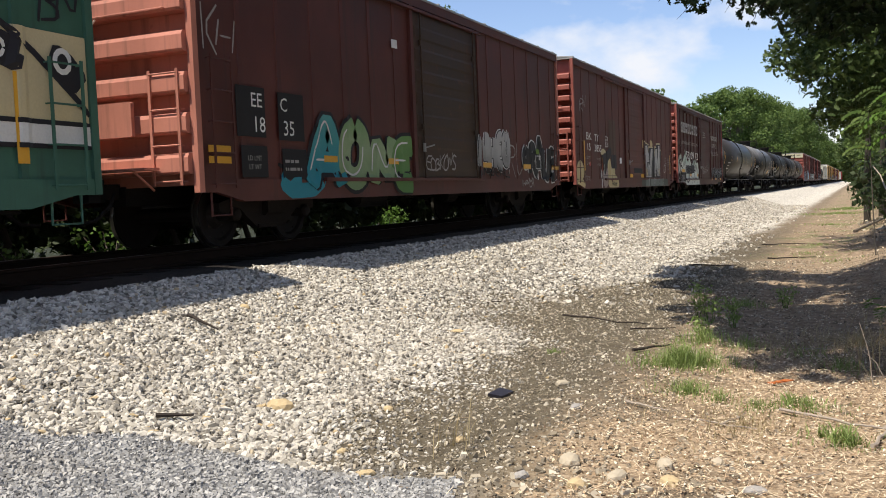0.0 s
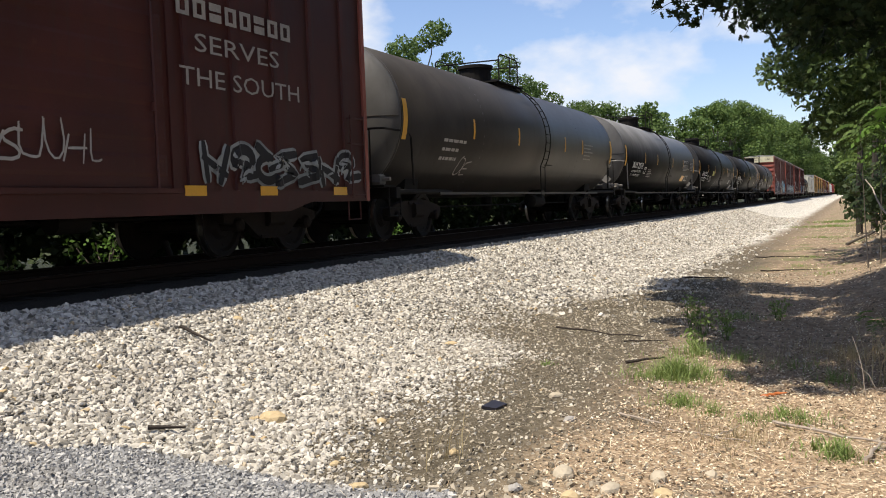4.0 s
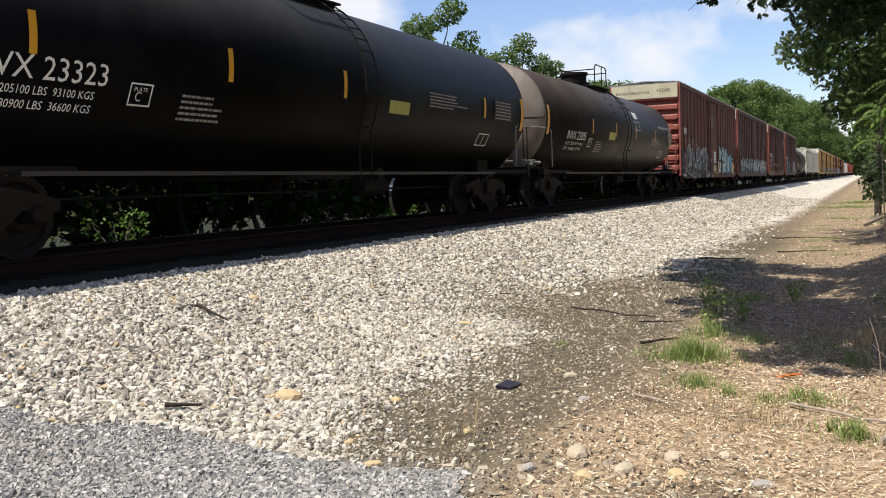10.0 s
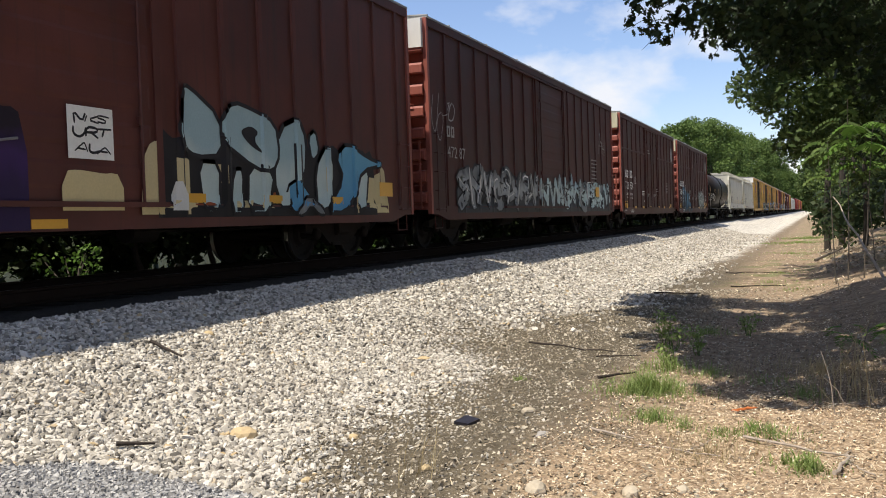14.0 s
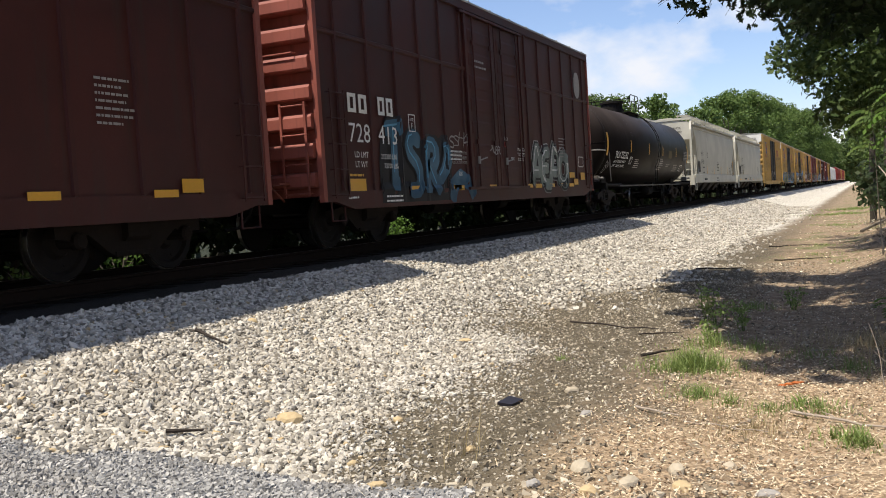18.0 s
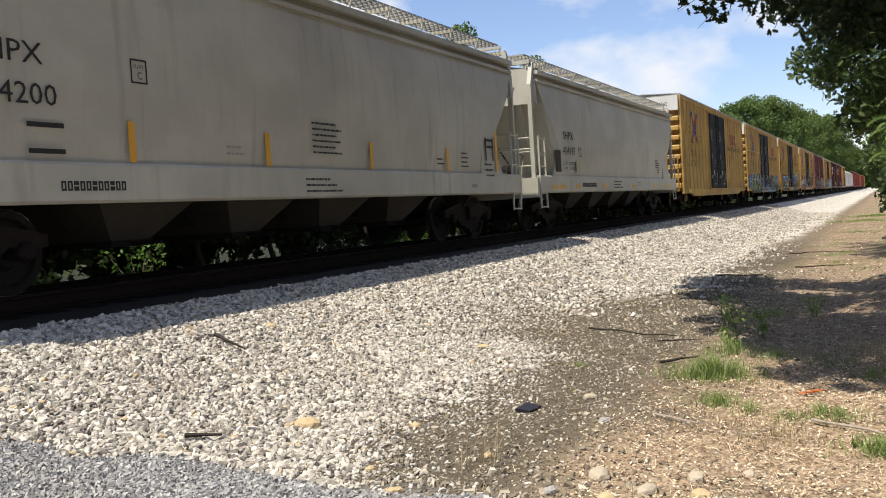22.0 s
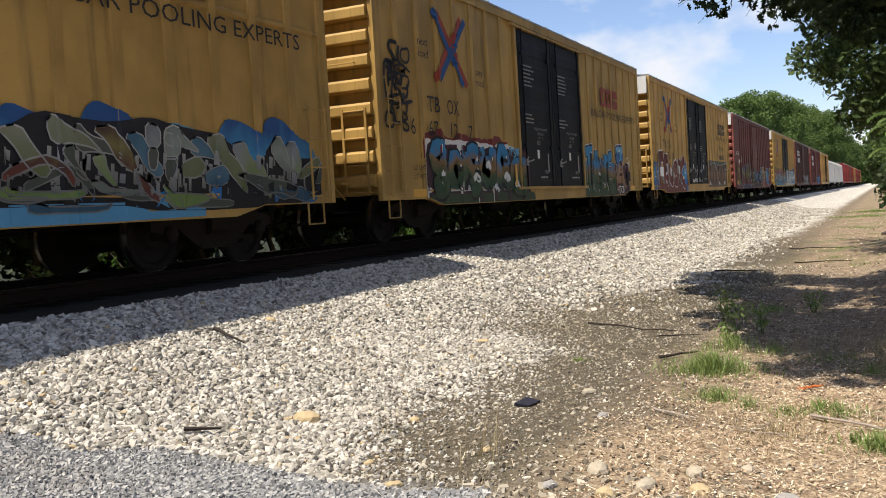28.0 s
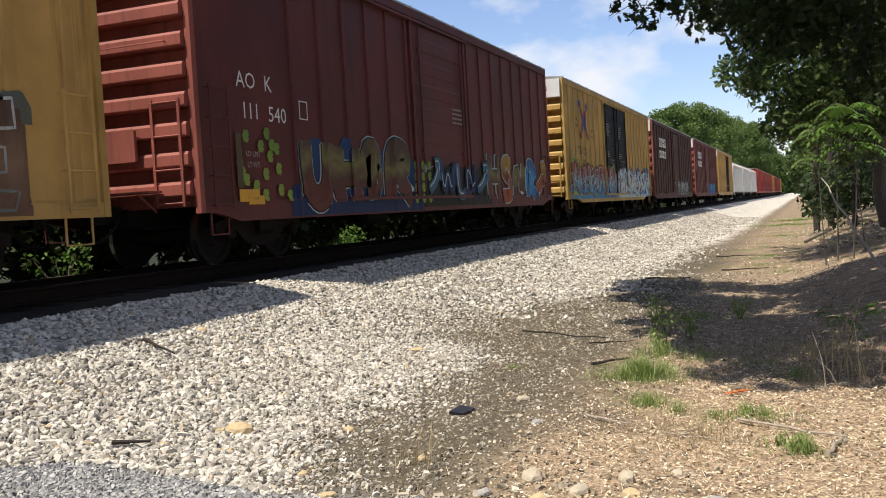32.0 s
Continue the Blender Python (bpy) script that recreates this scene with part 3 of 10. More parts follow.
    road = n.math("MULTIPLY", n.step(near, 4.9, 4.4), n.step(px, -1.7, -2.3))
    col = n.mix(road, col, grey)
    # near-black between and beside the rails: oil, and the train's shade painted in
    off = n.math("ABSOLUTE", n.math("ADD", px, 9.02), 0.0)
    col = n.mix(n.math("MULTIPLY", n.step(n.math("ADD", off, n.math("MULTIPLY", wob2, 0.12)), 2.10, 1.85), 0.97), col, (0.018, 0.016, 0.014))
    # floor of the wood behind the track, its shade put into the green
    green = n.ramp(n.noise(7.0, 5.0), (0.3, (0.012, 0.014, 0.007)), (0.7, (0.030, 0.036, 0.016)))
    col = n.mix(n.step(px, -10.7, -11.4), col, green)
    hgt = n.math("ADD", n.math("MULTIPLY", joint, 0.6), n.noise(30.0, 5.0))
    return n.done(col, 0.95, 0.0, hgt, 0.7, 0.03, spec=0.2)


def build_ground():
    xs = [-900, -400, -180, -90, -50, -34, -24, -18]
    xs += [-14 + 0.25 * i for i in range(int(19 / 0.25) + 1)] + [7, 11, 18, 30, 60, 140, 400, 900]
    ys = [-400, -150, -60, -25, -10, -4] + [0.3 * i for i in range(100)] + [30 + 1.5 * i for i in range(60)] + [125, 150, 200, 280, 400, 700, 1500]
    vs = [(x, y, ground_z(x, y)) for y in ys for x in xs]
    k = len(xs)
    fs = [(j * k + i, j * k + i + 1, (j + 1) * k + i + 1, (j + 1) * k + i) for j in range(len(ys) - 1) for i in range(k - 1)]
    me = bpy.data.meshes.new("ground")
    me.from_pydata(vs, [], fs)
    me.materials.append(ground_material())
    me.shade_smooth()
    return tagged(new("ground", me), "pale crushed-stone ballast beside dark soil and dry leaf litter", "ground", kind="structure")


ground = build_ground()
RAIL_TOP = 0.0


def rail_profile(x):
    return [(x - 0.075, -0.18), (x + 0.075, -0.18), (x + 0.075, -0.165), (x + 0.01, -0.145), (x + 0.01, -0.045), (x + 0.037, -0.032),
            (x + 0.037, -0.008), (x + 0.028, -0.001), (x - 0.028, -0.001), (x - 0.037, -0.008), (x - 0.037, -0.032), (x - 0.01, -0.045), (x - 0.01, -0.145), (x - 0.075, -0.165)]


track = tagged(new("railway_track"), "single railway track with rusty steel rails on dark ties", "track", kind="structure")
for sx in (-0.755, 0.755):
    rl = piece("rail", None, lambda bm: prism(bm, rail_profile(TRACK + sx), -120, 900), M["rail_side"], track)
    piece("rail_head", None, lambda bm: prism(bm, [(TRACK + sx - 0.03, -0.004), (TRACK + sx + 0.03, -0.004), (TRACK + sx + 0.026, 0.0005), (TRACK + sx - 0.026, 0.0005)], -120, 900), M["rail"], track)
M["tie"] = plain("creosoted_tie", (0.014, 0.011, 0.009), 0.95, 0.0, 18.0, 0.4, spec=0.1)
for i in range(150):
    piece("tie", "tie", lambda bm: chamfer_box(bm, -0.115, 0.115, -1.3, 1.3, -0.36, -0.181, 0.012), M["tie"], track, (TRACK + random.uniform(-0.03, 0.03), 0.4 + 0.5 * i, 0), turn=90 + random.uniform(-1, 1))
# ---- railway cars: each is built from its leading end (y = 0) back to y = length, on the rails at z = 0 ----
SPIN = []  # wheelsets, with the car's place in the train


def wheelset(truck, y, start):
    def build(bm):
        for s in (-1, 1):
            lathe(bm, [(s * 0.655, 0.08), (s * 0.655, 0.20), (s * 0.675, 0.36), (s * 0.67, 0.40), (s * 0.67, 0.47), (s * 0.70, 0.475), (s * 0.712, 0.457), (s * 0.79, 0.452),
                       (s * 0.80, 0.44), (s * 0.79, 0.37), (s * 0.745, 0.34), (s * 0.73, 0.2), (s * 0.80, 0.15), (s * 0.80, 0.08)], "x", 20)
        tube(bm, (-1.0, 0, 0), (1.0, 0, 0), 0.085, 10)
        for s in (-1, 1):
            for k in range(5):
                a = 2 * math.pi * k / 5
                tube(bm, (s * 0.79, 0.27 * math.cos(a), 0.27 * math.sin(a)), (s * 0.80, 0.27 * math.cos(a), 0.27 * math.sin(a)), 0.02, 6)
    ws = piece("wheelset", "wheelset", build, M["wheel"], truck, (0, y, 0.457))

    for s in (0, 180):
        piece("wheel_tread", "tread", lambda bm: lathe(bm, [(0.713, 0.4585), (0.785, 0.4555), (0.786, 0.44), (0.713, 0.44)], "x", 20), M["tread"], ws, label="polished steel wheel tread", turn=s)
    SPIN.append((ws, start))
    return ws


def truck_at(car, y, start):
    def frame_side(bm):
        ring = [(-1.2, 0.50), (-1.2, 0.62), (-0.95, 0.68), (-0.5, 0.76), (0.5, 0.76), (0.95, 0.68), (1.2, 0.62), (1.2, 0.50), (0.98, 0.46), (0.72, 0.52),
                (0.42, 0.30), (0.3, 0.24), (-0.3, 0.24), (-0.42, 0.30), (-0.72, 0.52), (-0.98, 0.46)]
        prism(bm, ring, 0.93, 1.05, "x")
        box(bm, 1.05, 1.075, -0.33, 0.33, 0.25, 0.30)
        box(bm, 1.05, 1.08, -0.36, 0.36, 0.68, 0.74)
    tr = piece("truck", "bolster", lambda bm: (chamfer_box(bm, -1.15, 1.15, -0.2, 0.2, 0.42, 0.72, 0.05), box(bm, -0.3, 0.3, -0.3, 0.3, 0.6, 0.85)), M["truck"], car, (0, y, 0), "rusty cast-steel two-axle truck")
    for s in (0, 180):
        piece("side_frame", "side_frame", frame_side, M["truck"], tr, turn=s)
        for k in (-0.17, 0.0, 0.17):
            def spring(bm):
                pts = [(0.99 + 0.06 * math.cos(a * 0.9), 0.06 * math.sin(a * 0.9), 0.27 + 0.024 * a * 0.5) for a in range(0, 22, 2)]
                rod(bm, pts, 0.013, 3)
            piece("spring", "spring", spring, M["truck"], tr, (0, k, 0), turn=s)
        for k in (-0.89, 0.89):
            piece("bearing_cap", "bearing_cap", lambda bm: lathe(bm, [(1.0, 0.10), (1.10, 0.10), (1.13, 0.075), (1.14, 0.03)], "x", 14), M["truck"], tr, (0, k, 0.457), turn=s)
    for k in (-0.89, 0.89):
        wheelset(tr, k, start)
    for k in (-0.42, 0.42):
        piece("brake_beam", "brake_beam", lambda bm: (tube(bm, (-0.8, 0, 0.36), (0.8, 0, 0.36), 0.035), box(bm, 0.66, 0.80, -0.05, 0.03, 0.25, 0.55), box(bm, -0.80, -0.66, -0.05, 0.03, 0.25, 0.55)), M["truck"], tr, (0, k, 0))
    return tr


def coupler(car, y, d):
    def build(bm):
        box(bm, -0.09, 0.09, 0.0, 0.65, 0.72, 0.92)
        ring = [(-0.16, 0.0), (-0.20, -0.12), (-0.12, -0.25), (0.02, -0.16), (0.05, -0.24), (0.16, -0.26), (0.20, -0.10), (0.14, 0.04)]
        prism(bm, ring, 0.68, 0.98, "z")
    piece("coupler", "coupler", build, M["under"], car, (0, y, 0), turn=0 if d < 0 else 180)
    piece("air_hose", "air_hose", lambda bm: rod(bm, [(0.35, 0.0, 0.8), (0.36, -0.12, 0.62), (0.30, -0.32, 0.45), (0.18, -0.50, 0.42)], 0.025), M["under"], car, (0, y, 0), turn=0 if d < 0 else 180)


def ladder(car, face, u, z0, z1, mat, wide=0.42, step=0.42, length=0.0, name="ladder"):
    """A side or end ladder of round rungs between two flat rails."""
    n = max(1, int((z1 - z0) / step))
    def build(bm):
        for s in (-wide / 2, wide / 2):
            if face == "side":
                box(bm, 1.60, 1.612, u + s - 0.02, u + s + 0.02, z0, z1)
            else:
                box(bm, u + s - 0.02, u + s + 0.02, -0.145, -0.13, z0, z1)
        for i in range(n + 1):
            z = z0 + 0.05 + (z1 - z0 - 0.1) * i / n
            if face == "side":
                tube(bm, (1.606, u - wide / 2, z), (1.606, u + wide / 2, z), 0.012)
                for s in (-wide / 2, wide / 2):
                    tube(bm, (1.52, u + s, z), (1.606, u + s, z), 0.010, 4)
            else:
                tube(bm, (u - wide / 2, -0.138, z), (u + wide / 2, -0.138, z), 0.012)
                for s in (-wide / 2, wide / 2):
                    tube(bm, (u + s, -0.02, z), (u + s, -0.138, z), 0.010, 4)
    ob = piece(name, None, build, mat, car)
    return ob


def stirrup(car, y, z, mat, side=1):
    piece("step", "stirrup", lambda bm: rod(bm, [(1.5, -0.2, 0.25), (1.5, -0.2, -0.05), (1.5, 0.2, -0.05), (1.5, 0.2, 0.25)], 0.016), mat, car, (0, y, z - 0.25), turn=0 if side > 0 else 180)


def grab(car, pts, mat, name="grab_iron", r=0.012):
    return piece(name, None, lambda bm: rod(bm, pts, r), mat, car)


def boxcar(start, length, top, mat, end_mat=None, roof=None, sill=0.76, posts=0.62, door=(0.42, 0.6), doors=1, door_mat=None, top_band=None, label="", ribs=8, full=True, kind="posts", post_w=0.09, panel_line=None, first=0.85, belly=0.3):
    """A boxcar. posts: spacing of the side's upright posts; door: where the doorway begins and ends, as shares of the length."""
    car = tagged(new("boxcar"), label, "boxcar", "cars of the freight train")
    end_mat, roof = end_mat or mat, roof or M["galv"]
    L, W = length, 1.50
    d0, d1 = door[0] * L, door[1] * L
    yposts = []
    y = first
    while y < L - 0.05:
        if not (d0 - 0.1 < y < d1 + 0.1):
            yposts.append(y)
        y += posts
    depth = 0.035 if kind == "posts" else 0.012

    def conf(v, foot=False):
        if foot:
            return sill - 0.13 * max(0.0, min(1.0, (v - belly) / 0.6, (L - belly - v) / 0.6)) + 0.015
        for p in yposts:
            if abs(v - p) < post_w / 2 + 0.015:
                return depth
        if d0 < v < d1:
            return 0.045
        return 0.0
    piece("body", None, lambda bm: prism(bm, [(-W, 0), (-1.465, 0), (-1.465, 0.16), (1.465, 0.16), (1.465, 0), (W, 0), (W, L), (1.465, L), (1.465, L - 0.16), (-1.465, L - 0.16), (-1.465, L), (-W, L)], sill + 0.12, top - 0.06, "z"), mat, car)
    piece("side_sill", None, lambda bm: [prism(bm, [(0.02, sill), (belly, sill), (belly + 0.6, sill - 0.13), (L - belly - 0.6, sill - 0.13), (L - belly, sill), (L - 0.02, sill), (L - 0.02, sill + 0.17), (0.02, sill + 0.17)], a, b, "x") for a, b in ((1.44, 1.535), (-1.535, -1.44))], mat, car)
    piece("top_chord", None, lambda bm: (box(bm, 1.46, 1.548, 0.0, L, top - 0.17, top), box(bm, -1.548, -1.46, 0.0, L, top - 0.17, top)), mat, car)
    for p in yposts:
        piece("side_post", ("post", round(top - sill, 2), kind, post_w), lambda bm: prism(bm, [(1.495, -post_w / 2 - 0.012), (1.50 + depth, -post_w / 2), (1.50 + depth, post_w / 2), (1.495, post_w / 2 + 0.012)], sill + 0.172, top - 0.172, "z"), mat, car, (0, p, 0))
    if panel_line:
        for a, b in ((0.05, d0 - 0.08), (d1 + 0.08, L - 0.05)):
            piece("side_rail", None, lambda bm: prism(bm, [(1.498, panel_line - 0.05), (1.531, panel_line - 0.025), (1.531, panel_line + 0.025), (1.498, panel_line + 0.05)], a, b), mat, car)
    for s in (1.5, -1.5):
        for y0 in (0.0, L):
            piece("corner_post", ("corner", round(top, 2), round(sill, 2)), lambda bm: box(bm, -0.045, 0.045, -0.05, 0.05, sill, top - 0.003), end_mat, car, (s, y0, 0))
    # leading and trailing ends with pressed horizontal ribs
    for y0, tr in ((0.0, 0), (L, 180)):
        e = piece("end_wall", ("end", round(top, 2), round(sill, 2)), lambda bm: box(bm, -1.46, 1.46, 0.12, 0.155, sill + 0.1, top - 0.02), end_mat, car, (0, y0, 0), turn=tr)
        h = (top - 0.35 - sill - 0.15) / ribs
        for k in range(ribs):
            def rib(bm):
                ring = [(0.119, h * 0.04), (-0.10, h * 0.04), (-0.125, h * 0.10), (-0.125, h * 0.44), (-0.10, h * 0.54), (0.119, h * 0.60)]
                prism(bm, ring, -1.44, 1.44, "x")
            piece("end_rib", ("rib", round(h, 3)), rib, end_mat, e, (0, 0, sill + 0.22 + h * k))
    if top_band:
        piece("end_top_panel", None, lambda bm: (box(bm, -1.46, 1.46, -0.145, 0.118, top - 0.62, top - 0.02)), top_band, car, label="white-painted top panel of the end")
    # low-pitched roof in cross panels
    piece("roof", None, lambda bm: prism(bm, [(-1.56, top - 0.004), (1.56, top - 0.004), (1.56, top + 0.035), (0, top + 0.14), (-1.56, top + 0.035)], -0.03, L + 0.03), roof, car)
    if full:
        k = 0.0
        while k < L:
            piece("roof_seam", ("seam", round(top, 2)), lambda bm: prism(bm, [(-1.565, top + 0.02), (1.565, top + 0.02), (1.565, top + 0.06), (0, top + 0.165), (-1.565, top + 0.06)], -0.03, 0.03), roof, car, (0, k, 0))
            k += 1.25
    # doors
    dm = door_mat or mat
    zb, zt = sill + 0.20, top - 0.28
    for k in range(doors):
        a, b = d0 + (d1 - d0) * k / doors, d0 + (d1 - d0) * (k + 1) / doors
        dr = piece("door", None, lambda bm: box(bm, 1.50, 1.535, a + 0.02, b - 0.02, zb, zt), dm, car, label="" if not door_mat else "dark plug door")
        nr = 7
        for i in range(nr):
            zz = zb + 0.12 + (zt - zb - 0.2) * i / nr
            hh = (zt - zb) / nr * 0.62
            def panel(bm):
                bx = [(a + 0.12, zz), (b - 0.12, zz), (b - 0.12, zz + hh), (a + 0.12, zz + hh)]
                inn = [(a + 0.17, zz + 0.05), (b - 0.17, zz + 0.05), (b - 0.17, zz + hh - 0.05), (a + 0.17, zz + hh - 0.05)]
                o = [bm.verts.new((1.534, u, v)) for u, v in bx]
                q = [bm.verts.new((1.545, u, v)) for u, v in inn]
                for j in range(4):
                    bm.faces.new((o[j], o[(j + 1) % 4], q[(j + 1) % 4], q[j]))
                bm.faces.new(q)
            piece("door_panel", None, panel, dm, dr)
        for u in (a + 0.34, b - 0.34):
            piece("lock_rod", None, lambda bm: (tube(bm, (1.575, u, zb - 0.02), (1.575, u, zt + 0.02), 0.018), box(bm, 1.55, 1.585, u - 0.05, u + 0.05, zb + 0.9, zb + 1.0), box(bm, 1.55, 1.585, u - 0.05, u + 0.05, zt - 0.6, zt - 0.5)), dm, dr)
        piece("door_handle", None, lambda bm: (tube(bm, (1.595, a + 0.3, zb + 0.55), (1.595, a + 0.75, zb + 0.62), 0.014), box(bm, 1.57, 1.60, a + 0.28, a + 0.36, zb + 0.48, zb + 0.64)), M["steel"], dr)
    reach = min(d1 - d0, d0 - 0.3) if doors == 1 else 0.3
    piece("door_track", None, lambda bm: box(bm, 1.50, 1.60, d0 - reach, d1 + 0.1, sill + 0.13, sill + 0.19), mat, car)
    piece("door_track", None, lambda bm: box(bm, 1.50, 1.59, d0 - reach, d1 + 0.1, zt + 0.02, zt + 0.07), mat, car)
    for u in (d0, d1):
        piece("door_post", ("dpost", round(top - sill, 2)), lambda bm: box(bm, 1.50, 1.562, -0.06, 0.06, sill + 0.172, top - 0.172), mat, car, (0, u, 0))
    # underframe, running gear
    under_parts(car, L, start, sill)
    # ladders and steps of the leading end, near side
    ladder(car, "side", 0.42, sill + 0.05, sill + 1.75, mat)
    ladder(car, "end", 1.12, sill + 0.1, sill + 1.55, end_mat, 0.44, 0.40)
    ladder(car, "side", L - 0.42, sill + 0.05, sill + 1.4, mat)
    stirrup(car, 0.42, sill, mat)
    stirrup(car, L - 0.42, sill, mat)
    stirrup(car, 0.5, sill, mat, -1)
    grab(car, [(-1.2, -0.03, sill + 2.3), (-1.2, -0.17, sill + 2.3), (1.2, -0.17, sill + 2.3), (1.2, -0.03, sill + 2.3)], end_mat)
    piece("brake_platform", None, lambda bm: (box(bm, -1.1, 1.0, -0.42, -0.14, sill + 0.30, sill + 0.33), tube(bm, (-0.9, -0.4, sill + 0.3), (-0.9, -0.03, sill + 0.05), 0.015), tube(bm, (0.8, -0.4, sill + 0.3), (0.8, -0.03, sill + 0.05), 0.015)), end_mat, car)
    piece("brake_housing", None, lambda bm: (chamfer_box(bm, 0.05, 0.66, -0.22, -0.165, sill + 0.74, sill + 1.18, 0.015), box(bm, 0.3, 0.5, -0.165, -0.10, sill + 0.85, sill + 1.0)), end_mat, car)
    piece("brake_wheel", "brake_wheel", lambda bm: (rod(bm, [(-0.62 + 0.28 * math.cos(a * math.pi / 8), -0.24, 0.28 * math.sin(a * math.pi / 8)) for a in range(17)], 0.014), tube(bm, (-0.9, -0.24, 0), (-0.34, -0.24, 0), 0.011), tube(bm, (-0.62, -0.24, -0.28), (-0.62, -0.24, 0.28), 0.011), tube(bm, (-0.62, -0.24, 0), (-0.62, -0.10, 0), 0.03)), end_mat, car, (0, 0, sill + 1.35))
    return car, conf


def under_parts(car, L, start, sill):
    piece("centre_sill", ("csill", round(L, 1)), lambda bm: (box(bm, -0.20, 0.20, 0.1, L - 0.1, 0.62, sill + 0.12), box(bm, -1.4, 1.4, 1.9, 2.4, 0.72, sill + 0.12), box(bm, -1.4, 1.4, L - 2.4, L - 1.9, 0.72, sill + 0.12)), M["under"], car)
    for k in range(1, 6):
        piece("cross_bearer", ("bearer", round(sill, 2)), lambda bm: prism(bm, [(-1.45, sill + 0.12), (1.45, sill + 0.12), (1.45, sill - 0.02), (0.2, 0.55), (-0.2, 0.55), (-1.45, sill - 0.02)], -0.06, 0.06), M["under"], car, (0, 2.4 + (L - 4.8) * k / 6, 0))
    piece("brake_reservoir", "reservoir", lambda bm: lathe(bm, [(-0.55, 0.05), (-0.5, 0.17), (0.5, 0.17), (0.55, 0.05)], "y", 12, (0.85, 0, 0.62)), M["under"], car, (0, L * 0.36, 0))
    piece("brake_cylinder", "cyl", lambda bm: (lathe(bm, [(-0.25, 0.15), (0.25, 0.15), (0.3, 0.05)], "y", 12, (0.7, 0, 0.6)), tube(bm, (0.7, 0.3, 0.6), (0.5, 1.6, 0.6), 0.02)), M["under"], car, (0, L * 0.62, 0))
    piece("brake_pipe", ("pipe", round(L, 1)), lambda bm: tube(bm, (0.45, 0.1, 0.60), (0.45, L - 0.1, 0.60), 0.022), M["under"], car)
    for y in (2.15, L - 2.15):
        truck_at(car, y, start)
    coupler(car, -0.25, -1)
    coupler(car, L + 0.25, 1)


TANK_R, TANK_Z = 1.50, 2.34


def tank_car(start, length, mat, label, radius=TANK_R, centre=TANK_Z, head=0.45, rail_mat=None, strips=True, worn=False, head_mat=None, tape_ys=None):
    """A tank car: a long barrel with dished heads on stub sills."""
    car = tagged(new("tank_car"), label, "tank car", "cars of the freight train")
    L, R, Z = length, radius, centre
    rail_mat = rail_mat or M["under"]
    a, b = 0.35, L - 0.35

    def barrel(bm):
        prof = [(a + head * (1 - math.cos(math.pi / 2 * i / 10)), max(0.02, R * math.sin(math.pi / 2 * i / 10))) for i in range(11)]
        mid = L / 2
        prof += [(mid - 0.05, R + 0.012), (mid + 0.05, R + 0.012)]
        prof += [(b - head * (1 - math.cos(math.pi / 2 * i / 10)), max(0.02, R * math.sin(math.pi / 2 * i / 10))) for i in range(10, -1, -1)]
        lathe(bm, prof[10:-10], "y", 64, (0, 0, Z))
    tank = piece("tank", None, barrel, mat, car, smooth=False)
    for p in tank.data.polygons:
        p.use_smooth = len(p.vertices) == 4
    for y, d in ((a, 1), (b, -1)):
        hd = piece("tank_head", None, lambda bm: lathe(bm, [(y + d * head * (1 - math.cos(math.pi / 2 * i / 10)), max(0.02, (R - 0.004) * math.sin(math.pi / 2 * i / 10))) for i in range(11)], "y", 64, (0, 0, Z)), head_mat or mat, car, smooth=True, label="dished tank head")
        piece("head_seam", None, lambda bm: rod(bm, [(R * math.sin(q), y + d * (head * (1 - math.cos(q)) - 0.002), Z - 0.02) for q in [radians(-80 + 10 * i) for i in range(17)]], 0.010, 5), mat, hd)
    for y in (a + head, a + (b - a) * 0.27, a + (b - a) * 0.73, b - head):
        piece("weld_seam", ("seam", R, Z), lambda bm: lathe(bm, [(-0.02, R - 0.01), (-0.012, R + 0.006), (0.012, R + 0.006), (0.02, R - 0.01)], "y", 56, (0, 0, Z)), mat, car, (0, y, 0), smooth=True)
    # top platform with rails round the manway
    m = L / 2 - 0.1
    piece("platform", None, lambda bm: (box(bm, -0.80, 0.80, m - 1.0, m + 1.1, Z + R - 0.06, Z + R - 0.03), box(bm, -0.72, -0.66, m - 0.9, m + 1.0, Z + R - 0.28, Z + R - 0.06), box(bm, 0.66, 0.72, m - 0.9, m + 1.0, Z + R - 0.28, Z + R - 0.06)), M["under"], car)
    piece("manway", None, lambda bm: lathe(bm, [(Z + R - 0.05, 0.42), (Z + R + 0.34, 0.42), (Z + R + 0.36, 0.47), (Z + R + 0.44, 0.47), (Z + R + 0.46, 0.38)], "z", 20, (0, m - 0.5, 0)), rail_mat, car)
    piece("valve_housing", None, lambda bm: lathe(bm, [(Z + R - 0.05, 0.2), (Z + R + 0.22, 0.2), (Z + R + 0.25, 0.12)], "z", 14, (0, m + 0.75, 0)), rail_mat, car)
    zt = Z + R
    for s in (-0.88, 0.88):
        rp = [(s, m - 1.10, zt - 0.05), (s, m - 1.10, zt + 0.54), (s, m - 0.95, zt + 0.62), (s, m + 0.2, zt + 0.62), (s, m + 0.35, zt + 0.54), (s, m + 0.35, zt)]
        grab(car, rp, rail_mat, "platform_rail", 0.02)
        grab(car, [(s, m - 0.25, zt - 0.02), (s, m - 0.25, zt + 0.62)], rail_mat, "rail_post", 0.018)
    for yy in (m - 1.10, m + 0.35):
        grab(car, [(-0.88, yy, zt + 0.46), (0.88, yy, zt + 0.46)], rail_mat, "platform_rail", 0.018)
